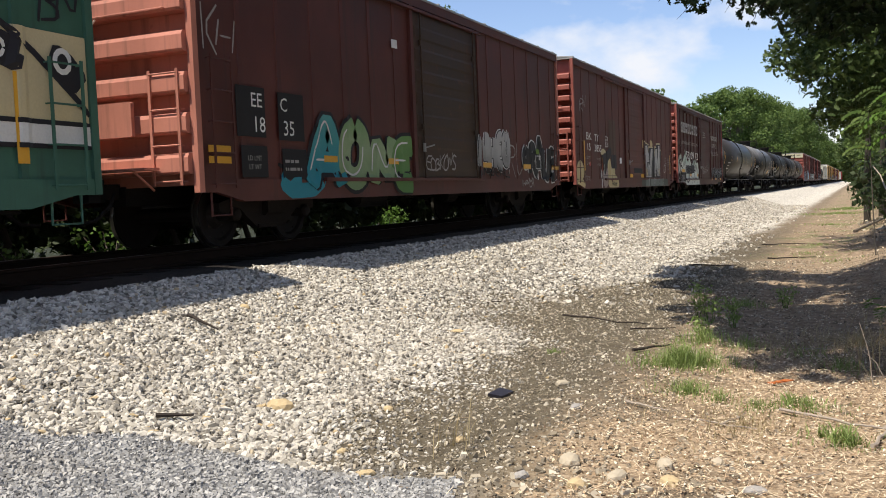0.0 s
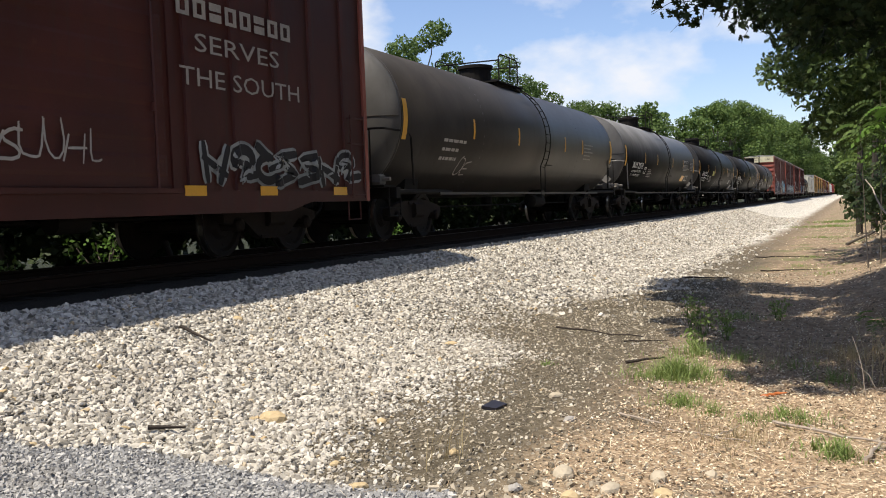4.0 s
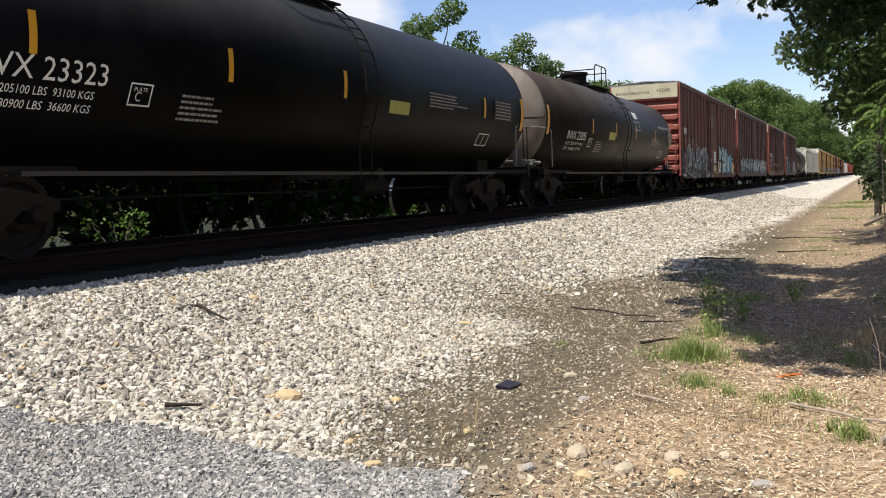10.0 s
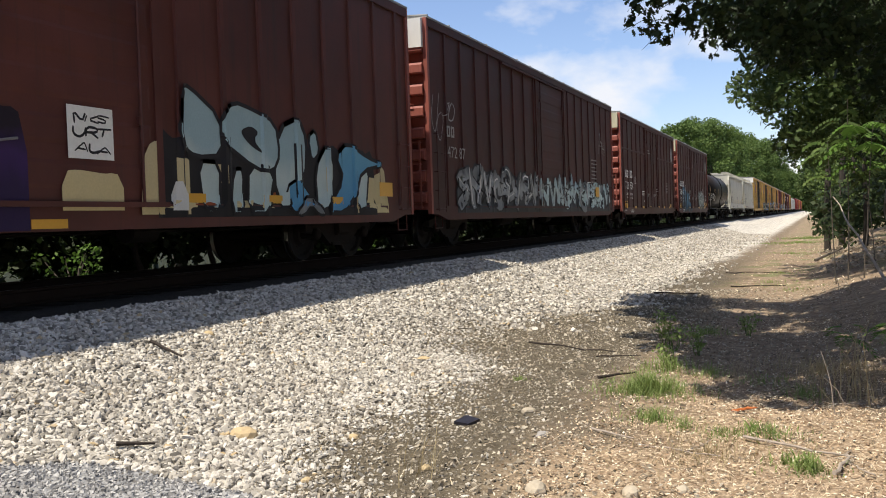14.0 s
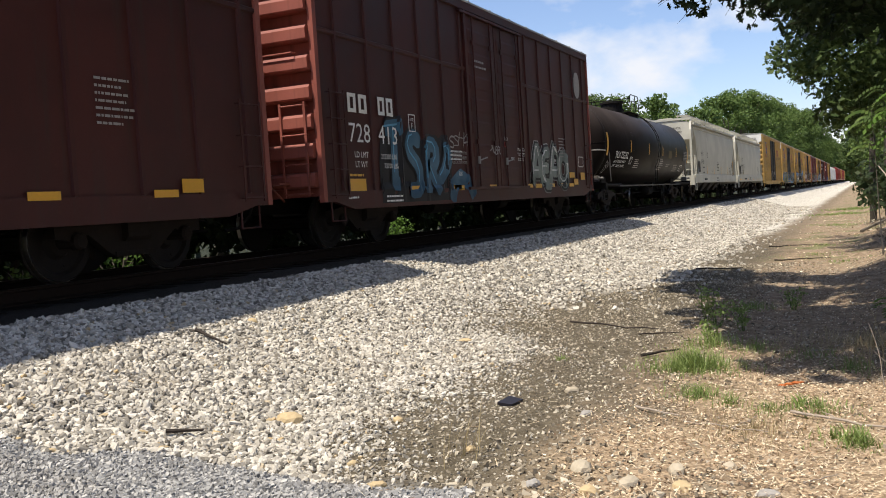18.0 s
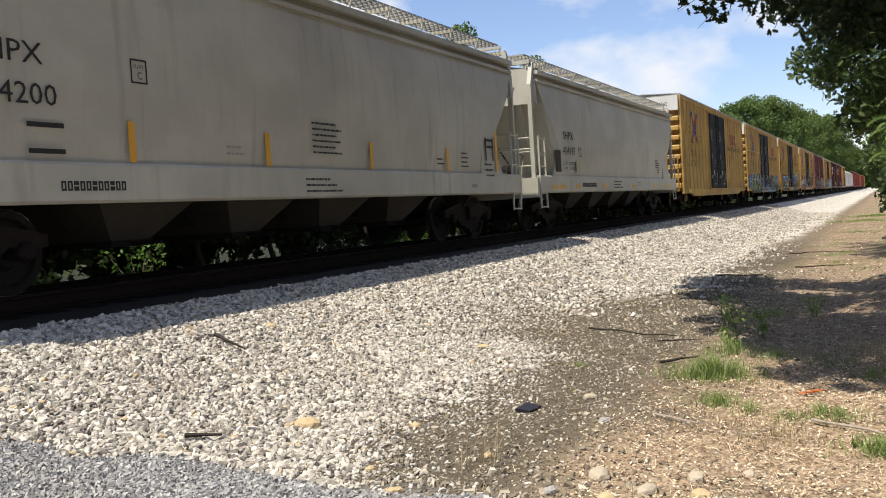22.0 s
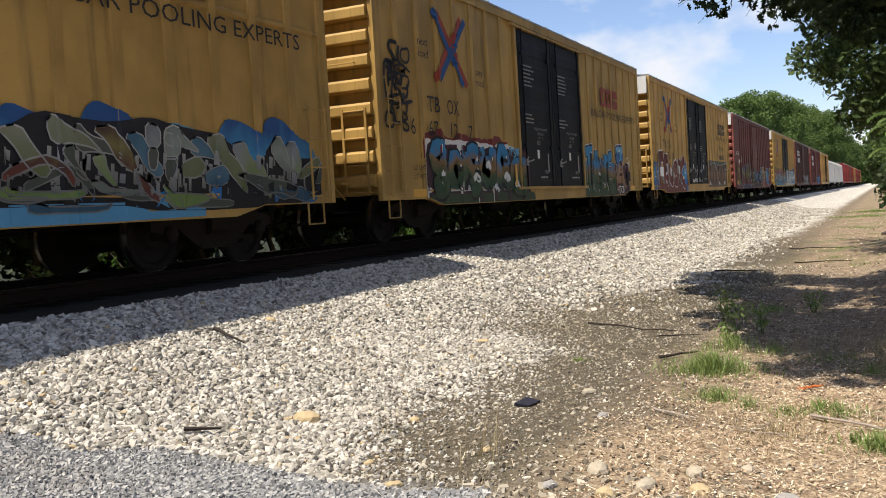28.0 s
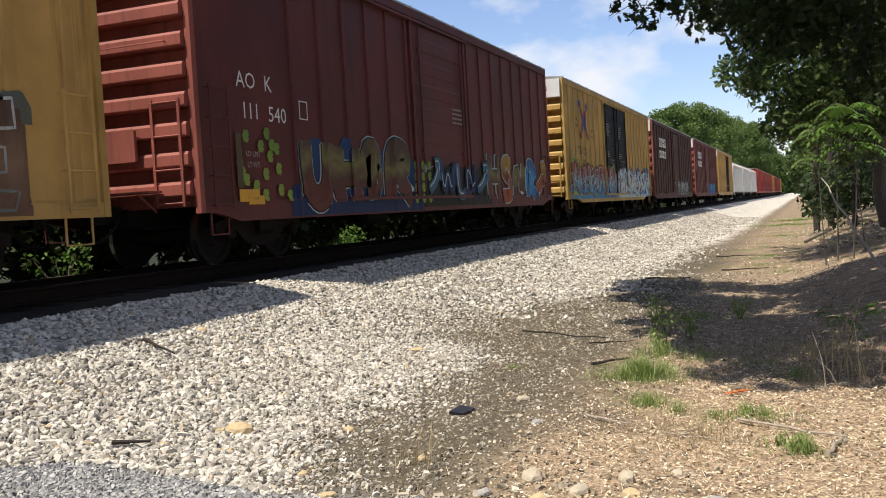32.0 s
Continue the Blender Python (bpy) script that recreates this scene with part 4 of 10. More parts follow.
    # ladder that follows the barrel
    sill_z = 0.75
    ld = piece("ladder", None, lambda bm: box(bm, R + 0.02, R + 0.12, m + 0.42, m + 0.88, Z - 0.72, Z - 0.70), rail_mat, car)
    for s in (-0.2, 0.2):
        pts = [((R + 0.10) * math.cos(t), m + 0.65 + s, Z + (R + 0.10) * math.sin(t)) for t in [radians(-28 + 8 * i) for i in range(13)]]
        piece("ladder_rail", None, lambda bm: rod(bm, [(pts[0][0], pts[0][1], sill_z)] + pts, 0.016), rail_mat, ld)
    for i in range(12):
        t = radians(-28 + 8 * i)
        piece("rung", None, lambda bm: tube(bm, ((R + 0.10) * math.cos(t), m + 0.45, Z + (R + 0.10) * math.sin(t)), ((R + 0.10) * math.cos(t), m + 0.85, Z + (R + 0.10) * math.sin(t)), 0.012), rail_mat, ld)
    # saddles, stub sills, end platforms
    for y, s in ((0.0, 1), (L, -1)):
        piece("stub_sill", None, lambda bm: (box(bm, -0.25, 0.25, min(y - s * 0.0, y + s * 3.2), max(y, y + s * 3.2), 0.62, 0.95)), M["under"], car)
        piece("saddle", None, lambda bm: prism(bm, [(-0.95, 0.98), (0.95, 0.98), (0.98, 1.24), (0.0, 0.95), (-0.98, 1.24)], y + s * 1.9, y + s * 2.5), M["under"], car)
        piece("end_platform", None, lambda bm: (box(bm, -1.45, 1.45, min(y + s * 0.05, y + s * 0.5), max(y + s * 0.05, y + s * 0.5), 1.00, 1.04), box(bm, -1.5, 1.5, min(y + s * 0.45, y + s * 0.60), max(y + s * 0.45, y + s * 0.60), 0.80, 1.0)), M["under"], car)
        for sx in (1, -1):
            piece("side_bar", None, lambda bm: tube(bm, (sx * 1.45, y + s * 0.5, 0.92), (sx * 1.30, y + s * 3.4, 0.92), 0.05), M["under"], car)
        rr = [(1.45, y + s * 1.3, 1.04), (1.45, y + s * 1.25, 1.95), (1.45, y + s * 1.1, 2.05), (1.45, y + s * 0.15, 2.05), (1.35, y + s * 0.05, 2.05), (-1.35, y + s * 0.05, 2.05), (-1.45, y + s * 0.15, 2.05), (-1.45, y + s * 1.3, 2.05), (-1.45, y + s * 1.3, 1.04)]
        grab(car, rr, M["steel"] if worn else rail_mat, "end_handrail", 0.021)
        for xx in (1.2, -1.2):
            grab(car, [(xx, y + s * 0.05, 2.05), (xx, y + s * 0.05, 1.02)], rail_mat, "rail_post", 0.016)
        grab(car, [(1.1, y + s * 0.1, 1.9), (0.35, y + s * 0.4, 1.05)], M["steel"], "brace", 0.025)
        for k in (0.62, 0.48):
            grab(car, [(1.42, y + s * 0.3, k), (1.42, y + s * 0.75, k)], rail_mat, "step_rung", 0.014)
        grab(car, [(1.42, y + s * 0.3, 1.0), (1.42, y + s * 0.3, 0.46)], rail_mat, "step_rail", 0.016)
        grab(car, [(1.42, y + s * 0.75, 1.0), (1.42, y + s * 0.75, 0.46)], rail_mat, "step_rail", 0.016)
        grab(car, [(1.3, y + s * 0.2, 1.10), (0.6, y + s * 0.16, 1.16), (0.1, y + s * 0.2, 1.08), (-0.6, y + s * 0.25, 1.12)], M["pipe"], "brake_pipe", 0.022)
        grab(car, [(1.2, y + s * 0.35, 1.08), (0.7, y + s * 0.3, 1.22), (0.2, y + s * 0.3, 1.20), (-0.9, y + s * 0.3, 1.10)], M["pipe"], "brake_pipe", 0.018)
        piece("brake_valve", None, lambda bm: (chamfer_box(bm, 1.05, 1.30, min(y + s * 0.20, y + s * 0.42), max(y + s * 0.20, y + s * 0.42), 1.04, 1.24, 0.03), tube(bm, (1.28, y + s * 0.3, 1.15), (1.46, y + s * 0.3, 1.15), 0.04)), M["pipe"], car)
        truck_at(car, y + s * 2.2, start)
        coupler(car, y - s * 0.25, -s)
    piece("side_angle", None, lambda bm: (box(bm, 1.34, 1.42, 2.6, L - 2.6, 0.90, 0.912), box(bm, 1.408, 1.42, 2.6, L - 2.6, 0.86, 0.90)), M["dull_bar"], car)
    piece("brake_rigging", None, lambda bm: (tube(bm, (0.6, 3.0, 0.62), (0.6, L - 3.0, 0.62), 0.02), lathe(bm, [(-0.5, 0.05), (-0.45, 0.18), (0.45, 0.18), (0.5, 0.05)], "y", 12, (0.75, L * 0.60, 0.68)), box(bm, 0.5, 1.0, L * 0.60 - 0.1, L * 0.60 + 0.1, 0.8, 1.0)), M["under"], car)
    piece("bottom_outlet", None, lambda bm: lathe(bm, [(0.48, 0.10), (0.60, 0.14), (0.9, 0.16)], "z", 12, (0, m, 0)), M["under"], car)
    piece("brake_wheel", None, lambda bm: (rod(bm, [(-0.75 + 0.27 * math.cos(k * math.pi / 8), 0.02, 1.55 + 0.27 * math.sin(k * math.pi / 8)) for k in range(17)], 0.014), tube(bm, (-0.75, 0.02, 1.28), (-0.75, 0.02, 1.82), 0.011), tube(bm, (-1.02, 0.02, 1.55), (-0.48, 0.02, 1.55), 0.011)), rail_mat, car)

    def conf(v, foot=False):
        return 0.8 if foot else 0.0
    if strips:
        for k, y in enumerate((a + head + 0.12, *(tape_ys or (4.38, 7.4, L - 6.5, L - 4.6)), b - head - 0.12)):
            big = k in (0, 5)
            def tape(bm):
                lo, hi = (-0.30, 0.205) if big else (-0.18, 0.105)
                wd = 0.09 if big else 0.05
                for i in range(8):
                    t0, t1 = lo + (hi - lo) * i / 8, lo + (hi - lo) * (i + 1) / 8
                    q = [bm.verts.new(((R + 0.016) * math.cos(t), u, Z + (R + 0.016) * math.sin(t))) for t, u in ((t0, y - wd), (t1, y - wd), (t1, y + wd), (t0, y + wd))]
                    bm.faces.new(q)
            piece("reflector_strip", None, tape, M["reflector"], car, label="yellow reflective tape")
    return car, conf


def on_barrel(ob, R, Z, extra=0.012):
    """Wraps a flat lettering part, drawn on the plane of the car's side, round a tank."""
    if isinstance(ob, list):
        return [on_barrel(q, R, Z, extra) for q in ob]
    me = ob.data
    for v in me.vertices:
        h = min(0.98, max(-0.98, (v.co.z - Z) / R))
        t = math.asin(h)
        lift = v.co.x - 1.556 + extra
        v.co.x, v.co.z = (R + lift) * math.cos(t), Z + (R + lift) * math.sin(t)
    return ob


def hopper_car(start, length, label, mat):
    """A covered hopper with a rounded body, sloping ends, roof walk and three discharge bays."""
    car = tagged(new("hopper_car"), label, "hopper car", "cars of the freight train")
    L, top, sill = length, 4.0, 0.92
    sec = [(1.46, 1.28), (1.52, 1.7), (1.55, 2.12), (1.555, 2.6), (1.545, 3.1), (1.50, 3.55), (1.42, 3.80), (1.30, 3.95), (0.8, 4.06), (0, 4.12)]

    def body(bm):
        ring = sec + [(-x, z) for x, z in sec[-2::-1]]
        def cut(z):
            return float(np.interp(z, (1.28, 1.82, 2.20, 2.46, 2.71, 2.96, 3.32, 3.7), (1.70, 1.76, 1.61, 1.33, 1.0, 0.75, 0.48, 0.30)))
        rows = []
        for f in (0, 1):
            rows.append([bm.verts.new((x, cut(z) if f == 0 else L - cut(z), z)) for x, z in ring])
        n = len(ring)
        for i in range(n - 1):
            bm.faces.new((rows[0][i], rows[0][i + 1], rows[1][i + 1], rows[1][i]))
        bm.faces.new(rows[0][::-1])
        bm.faces.new(rows[1])
        bm.faces.new((rows[0][0], rows[1][0], rows[1][-1], rows[0][-1]))
    piece("body", None, body, mat, car)
    piece("side_sill", None, lambda bm: (chamfer_box(bm, 1.38, 1.56, 0.1, L - 0.1, sill, sill + 0.43, 0.03), chamfer_box(bm, -1.56, -1.38, 0.1, L - 0.1, sill, sill + 0.43, 0.03)), mat, car)
    piece("roof_flange", None, lambda bm: (box(bm, 1.38, 1.56, 0.3, L - 0.3, 3.80, 3.90), box(bm, -1.56, -1.38, 0.3, L - 0.3, 3.80, 3.90), box(bm, 1.40, 1.535, 0.3, L - 0.3, 3.62, 3.68)), mat, car)
    # roof walk on brackets
    def walkway(bm):
        for s in (-1, 1):
            for k in range(6):
                box(bm, s * (0.78 + 0.09 * k) - 0.012, s * (0.78 + 0.09 * k) + 0.012, 0.25, L - 0.25, 4.28, 4.315)
        y = 0.25
        while y < L - 0.2:
            for s in (-1, 1):
                box(bm, min(s * 0.76, s * 1.26), max(s * 0.76, s * 1.26), y - 0.012, y + 0.012, 4.27, 4.305)
            y += 0.22
    piece("roof_walk", ("rwalk", L), walkway, M["galv"], car, label="galvanised grating roof walk")
    y = 0.4
    while y < L:
        piece("walk_bracket", "wbr", lambda bm: (box(bm, 0.72, 1.28, -0.02, 0.02, 4.22, 4.28), box(bm, 0.74, 0.78, -0.02, 0.02, 4.00, 4.24), tube(bm, (1.26, 0, 4.24), (1.18, 0, 3.98), 0.02), ), mat, car, (0, y, 0))
        piece("walk_bracket", "wbl", lambda bm: box(bm, -1.28, -0.72, -0.02, 0.02, 4.22, 4.28), mat, car, (0, y, 0))
        y += 1.3
    piece("hatch_cover", None, lambda bm: prism(bm, [(-0.42, 4.08), (0.42, 4.08), (0.42, 4.24), (0.3, 4.28), (-0.3, 4.28), (-0.42, 4.24)], 1.2, L - 1.2), mat, car)
    # ends: end sheet, posts, ladders and platforms
    for y, s in ((0.0, 1), (L, -1)):
        for xx in (1.40, -1.40):
            piece("corner_post", None, lambda bm: prism(bm, [(y + s * 0.06, 0.85), (y + s * 0.15, 0.85), (y + s * 0.15, 3.50), (y + s * 0.36, 3.98), (y + s * 0.36, 4.10), (y + s * 0.28, 4.10), (y + s * 0.06, 3.55)], xx - 0.05, xx + 0.05, "x"), mat, car)
        piece("end_rail", None, lambda bm: box(bm, -1.40, 1.40, min(y + s * 0.20, y + s * 0.30), max(y + s * 0.20, y + s * 0.30), 4.06, 4.16), mat, car)
        for xx in (1.0, -1.0):
            piece("end_brace", None, lambda bm: prism(bm, [(y + s * 0.30, 3.15), (y + s * 0.42, 3.15), (y + s * 0.80, 2.15), (y + s * 0.68, 2.15)], xx - 0.06, xx + 0.06, "x"), mat, car)
        piece("end_sheet", None, lambda bm: prism(bm, [(-1.50, 3.1), (1.50, 3.1), (1.48, 3.55), (1.40, 3.80), (1.28, 3.95), (0, 4.10), (-1.28, 3.95), (-1.40, 3.80), (-1.48, 3.55)], y + s * 0.24, y + s * 0.32), mat, car)
        ld = piece("ladder", None, lambda bm: box(bm, 0.84, 0.92, min(y + s * 0.06, y + s * 0.11), max(y + s * 0.06, y + s * 0.11), 0.95, 2.35), mat, car)
        for k in range(4):
            piece("rung", None, lambda bm: tube(bm, (1.40, y + s * 0.09, 1.25 + 0.34 * k), (0.88, y + s * 0.09, 1.25 + 0.34 * k), 0.018), mat, ld)
        sl = piece("side_ladder", None, lambda bm: box(bm, 1.51, 1.55, min(y + s * 0.58, y + s * 0.62), max(y + s * 0.58, y + s * 0.62), 0.55, 2.30), mat, car)
        piece("ladder_rail", None, lambda bm: box(bm, 1.51, 1.55, min(y + s * 0.14, y + s * 0.18), max(y + s * 0.14, y + s * 0.18), 0.55, 2.30), mat, sl)
        for k in range(6):
            piece("rung", None, lambda bm: tube(bm, (1.53, y + s * 0.16, 0.58 + 0.33 * k), (1.53, y + s * 0.60, 0.58 + 0.33 * k), 0.016), mat, sl)
        piece("end_platform", None, lambda bm: (box(bm, -1.5, 1.5, min(y + s * 0.02, y + s * 1.5), max(y + s * 0.02, y + s * 1.5), 0.98, 1.04), box(bm, -1.52, 1.52, min(y, y + s * 0.12), max(y, y + s * 0.12), 0.82, 1.30)), mat, car)
        grab(car, [(1.4, y + s * 0.08, 2.0), (-1.4, y + s * 0.08, 2.0)], mat, "end_handrail", 0.02)
        piece("gusset", None, lambda bm: (prism(bm, [(min(y + s * 1.0, y + s * 2.2), 1.0), (max(y + s * 1.0, y + s * 2.2), 1.0), (y + s * 2.2, 2.2)], 0.95, 1.0, "x"),), mat, car)
        piece("gusset", None, lambda bm: prism(bm, [(min(y + s * 1.0, y + s * 2.2), 1.0), (max(y + s * 1.0, y + s * 2.2), 1.0), (y + s * 2.2, 2.2)], -1.0, -0.95, "x"), mat, car)
        piece("side_gusset", None, lambda bm: prism(bm, [(y + s * 1.15, 1.34), (y + s * 2.3, 1.34), (y + s * 2.3, 2.15), (y + s * 1.74, 2.13)], 1.50, 1.535, "x"), mat, car)
        piece("centre_post", None, lambda bm: box(bm, -0.12, 0.12, min(y + s * 0.3, y + s * 0.42), max(y + s * 0.3, y + s * 0.42), 1.0, 3.3), mat, car)
        truck_at(car, y + s * 2.0, start)
        coupler(car, y - s * 0.25, -s)
    grab(car, [(1.2, 0.25, 1.12), (0.9, 0.5, 1.35), (0.5, 0.7, 1.30), (0.2, 1.0, 1.55)], M["letter_dim"], "air_pipe", 0.022)
    grab(car, [(1.25, 0.35, 1.08), (1.0, 0.8, 1.20), (0.4, 1.1, 1.15)], M["pipe"], "air_pipe", 0.020)
    grab(car, [(0.95, 0.3, 1.05), (0.85, 0.9, 1.9), (0.3, 1.3, 2.1)], M["pipe"], "brake_rod", 0.018)
    piece("valve_block", None, lambda bm: (chamfer_box(bm, 0.95, 1.25, 0.55, 0.80, 1.04, 1.28, 0.04), tube(bm, (1.1, 0.5, 1.2), (1.1, 0.3, 1.2), 0.05)), M["pipe"], car)
    piece("brake_gear", None, lambda bm: (lathe(bm, [(-0.3, 0.05), (-0.25, 0.16), (0.25, 0.16), (0.3, 0.05)], "y", 12, (0.5, 0.75, 1.5)), tube(bm, (0.9, 0.4, 1.3), (0.2, 0.9, 2.1), 0.025), lathe(bm, [(0.08, 0.25), (0.10, 0.27), (0.12, 0.25)], "y", 18, (-0.3, 0, 1.9))), M["under"], car)
    piece("centre_sill", None, lambda bm: box(bm, -0.2, 0.2, 0.1, L - 0.1, 0.62, 1.0), M["under"], car)
    for k in range(4):
        c = 3.6 + (L - 7.2) * (k + 0.5) / 4
        hw = (L - 7.2) / 8
        def bay(bm):
            t = [bm.verts.new(v) for v in ((1.3, c - hw, 1.25), (1.3, c + hw, 1.25), (-1.3, c + hw, 1.25), (-1.3, c - hw, 1.25))]
            q = [bm.verts.new(v) for v in ((0.7, c - 0.3, 0.48), (0.7, c + 0.3, 0.48), (-0.7, c + 0.3, 0.48), (-0.7, c - 0.3, 0.48))]
            for i in range(4):
                bm.faces.new((t[i], t[(i + 1) % 4], q[(i + 1) % 4], q[i]))
            bm.faces.new(q)
        # bays are body-coloured; the shade under the car is in this paint
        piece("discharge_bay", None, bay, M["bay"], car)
        piece("outlet_gate", None, lambda bm: (box(bm, -0.75, 0.75, c - 0.35, c + 0.35, 0.42, 0.50), tube(bm, (-1.2, c, 0.46), (1.2, c, 0.46), 0.025)), M["under"], car)

    def conf(v, foot=False):
        return 0.8 if foot else 0.0
    return car, conf


# ---- the train ----
TRAIN = []  # (car, place of its leading end at the clip's start)


def add(start, made):
    TRAIN.append((made[0], start))
    return made


# paint for the graffiti
G = {}
G["teal"] = spray("teal_spray", (0.03, 0.27, 0.34), (0.06, 0.33, 0.36), (0.10, 0.36, 0.36))
G["silver"] = spray("silver_spray", (0.20, 0.215, 0.22), (0.40, 0.42, 0.43), (0.08, 0.09, 0.10))
G["ice"] = spray("pale_blue_spray", (0.48, 0.61, 0.62), (0.58, 0.69, 0.68), (0.38, 0.54, 0.60))
G["purple"] = spray("purple_spray", (0.025, 0.012, 0.06), (0.05, 0.02, 0.11), (0.015, 0.01, 0.02))
G["blue"] = spray("blue_spray", (0.03, 0.16, 0.42), (0.07, 0.32, 0.60), (0.03, 0.10, 0.28))
G["orange"] = spray("orange_spray", (0.36, 0.09, 0.03), (0.22, 0.06, 0.03), (0.42, 0.25, 0.05))
G["mix"] = spray("blue_and_red_spray", (0.04, 0.22, 0.40), (0.20, 0.36, 0.42), (0.30, 0.07, 0.05))
G["mauve"] = spray("dull_brown_spray", (0.16, 0.09, 0.055), (0.24, 0.145, 0.09), (0.11, 0.065, 0.045))
G["white"] = spray("white_spray", (0.70, 0.70, 0.68), (0.80, 0.80, 0.78))
G["black"] = spray("black_spray", (0.012, 0.012, 0.014), (0.025, 0.025, 0.03))
G["cream"] = spray("cream_spray", (0.68, 0.56, 0.30), (0.60, 0.52, 0.32))
G["lime"] = spray("lime_spray", (0.30, 0.40, 0.06), (0.18, 0.30, 0.06))
G["scarlet"] = spray("orange_red_paint", (0.48, 0.10, 0.05), (0.40, 0.07, 0.04))
G["gunmetal"] = spray("dark_silver_spray", (0.03, 0.034, 0.038), (0.10, 0.11, 0.12), (0.20, 0.215, 0.225))
G["sage"] = spray("pale_sage_spray", (0.24, 0.36, 0.18), (0.34, 0.45, 0.25), (0.20, 0.36, 0.15))
G["moss_green"] = spray("grass_green_spray", (0.11, 0.25, 0.07), (0.18, 0.34, 0.11))
G["ash"] = spray("ash_grey_spray", (0.16, 0.16, 0.155), (0.36, 0.36, 0.35), (0.50, 0.50, 0.49))
G["sand"] = spray("sand_spray", (0.58, 0.44, 0.21), (0.64, 0.50, 0.26))
G["rosy"] = spray("dusty_pink_spray", (0.40, 0.30, 0.26), (0.48, 0.37, 0.32))
G["murk"] = spray("grey_green_spray", (0.07, 0.085, 0.07), (0.12, 0.13, 0.11))
G["sky"] = spray("sky_blue_spray", (0.10, 0.32, 0.55), (0.16, 0.42, 0.62))
G["dusk"] = spray("blue_over_tan_spray", (0.035, 0.075, 0.035), (0.06, 0.10, 0.045), (0.26, 0.15, 0.06), (0.035, 0.22, 0.46), (0.05, 0.27, 0.52))
G["storm"] = spray("storm_blue_spray", (0.03, 0.09, 0.15), (0.10, 0.20, 0.28), (0.05, 0.14, 0.22))
G["pewter"] = spray("pewter_spray", (0.15, 0.18, 0.16), (0.29, 0.33, 0.30), (0.20, 0.24, 0.22))
G["tan"] = spray("tan_spray", (0.28, 0.15, 0.08), (0.36, 0.21, 0.11), (0.06, 0.24, 0.40))
G["fern"] = spray("dull_fern_spray", (0.035, 0.065, 0.03), (0.06, 0.095, 0.04))
G["navy"] = spray("dark_blue_spray", (0.012, 0.03, 0.10), (0.02, 0.07, 0.19))
G["ember"] = spray("rust_and_olive_spray", (0.16, 0.045, 0.03), (0.10, 0.045, 0.035), (0.22, 0.19, 0.07), (0.09, 0.055, 0.04))
G["plum"] = spray("dark_plum_spray", (0.05, 0.018, 0.030), (0.075, 0.024, 0.04))
G["rust"] = spray("brick_red_spray", (0.17, 0.045, 0.035), (0.24, 0.085, 0.065), (0.15, 0.04, 0.035))
G["slate"] = spray("slate_and_olive_spray", (0.16, 0.24, 0.07), (0.24, 0.29, 0.16), (0.27, 0.29, 0.30), (0.15, 0.17, 0.19))
G["loden"] = spray("dark_loden_spray", (0.12, 0.15, 0.05), (0.19, 0.21, 0.12), (0.30, 0.31, 0.24))
G["red"] = spray("dull_red_spray", (0.26, 0.045, 0.035), (0.20, 0.03, 0.03))

FACE = 1.5405  # just proud of the side posts
# end of an oxide-red car: faded, and brightened for the sun on it
M["salmon"] = paint("faded_sunlit_salmon_paint", (0.50, 0.20, 0.145), 0.35, 0.6, 1.2)
M["rust_door"] = paint("brown_rusty_door", (0.050, 0.028, 0.016), 0.8)
M["umber"] = paint("umber_cover_paint", (0.085, 0.050, 0.036), 0.2, 0.6)
M["buff"] = paint("cream_panel_paint", (0.50, 0.47, 0.33), 0.3)


def panel(car, y0, y1, z0, z1, mat, name="stencil_panel", x=FACE - 0.002, label=""):
    return piece(name, None, lambda bm: box(bm, x - 0.003, x, y0, y1, z0, z1), mat, car, label=label)


def word(car, words, y, z, h, mat="letter", width=None, x=FACE):
    """Lettering whose capitals are h high; width stretches it to a known length."""
    me = text_mesh(words, h / 0.72)
    sp = 1.0
    if width:
        w = max(v.co.x for v in me.vertices)
        sp = width / w
    return lettering(car, words, y, z, h / 0.72, M[mat], x, sp)


def mark(car, n, y, z, h, w, mat="letter", x=FACE, gap=0.25, name="owner_mark"):
    """A company's mark as plain blocks."""
    def build(bm):
        step = w / n
        for i in range(n):
            a, b = y + i * step, y + (i + 1 - gap) * step
            t = (b - a) * 0.30
            if i % 3 == 2:
                box(bm, x - 0.003, x, a, b, z, z + h * 0.44)
                box(bm, x - 0.003, x, a, b, z + h * 0.58, z + h)
            else:
                box(bm, x - 0.003, x, a, a + t, z, z + h)
                box(bm, x - 0.003, x, b - t, b, z, z + h)
                box(bm, x - 0.003, x, a + t, b - t, z + h * 0.8, z + h)
                box(bm, x - 0.003, x, a + t, b - t, z, z + h * 0.2)
    return tagged(piece(name, None, build, M[mat], car), kind="stuff")


def framed(car, y, z, w, h, mat="letter", x=FACE, words=None):
    """A small outlined stencil box."""
    t = 0.018
    piece("stencil_box", None, lambda bm: (box(bm, x - 0.003, x, y, y + w, z, z + t), box(bm, x - 0.003, x, y, y + w, z + h - t, z + h), box(bm, x - 0.003, x, y, y + t, z + t, z + h - t), box(bm, x - 0.003, x, y + w - t, y + w, z + t, z + h - t)), M[mat], car)
    if words:
        word(car, words[0], y + w * 0.18, z + h * 0.62, h * 0.16, mat, w * 0.62, x)
        word(car, words[1], y + w * 0.36, z + h * 0.18, h * 0.32, mat, None, x)


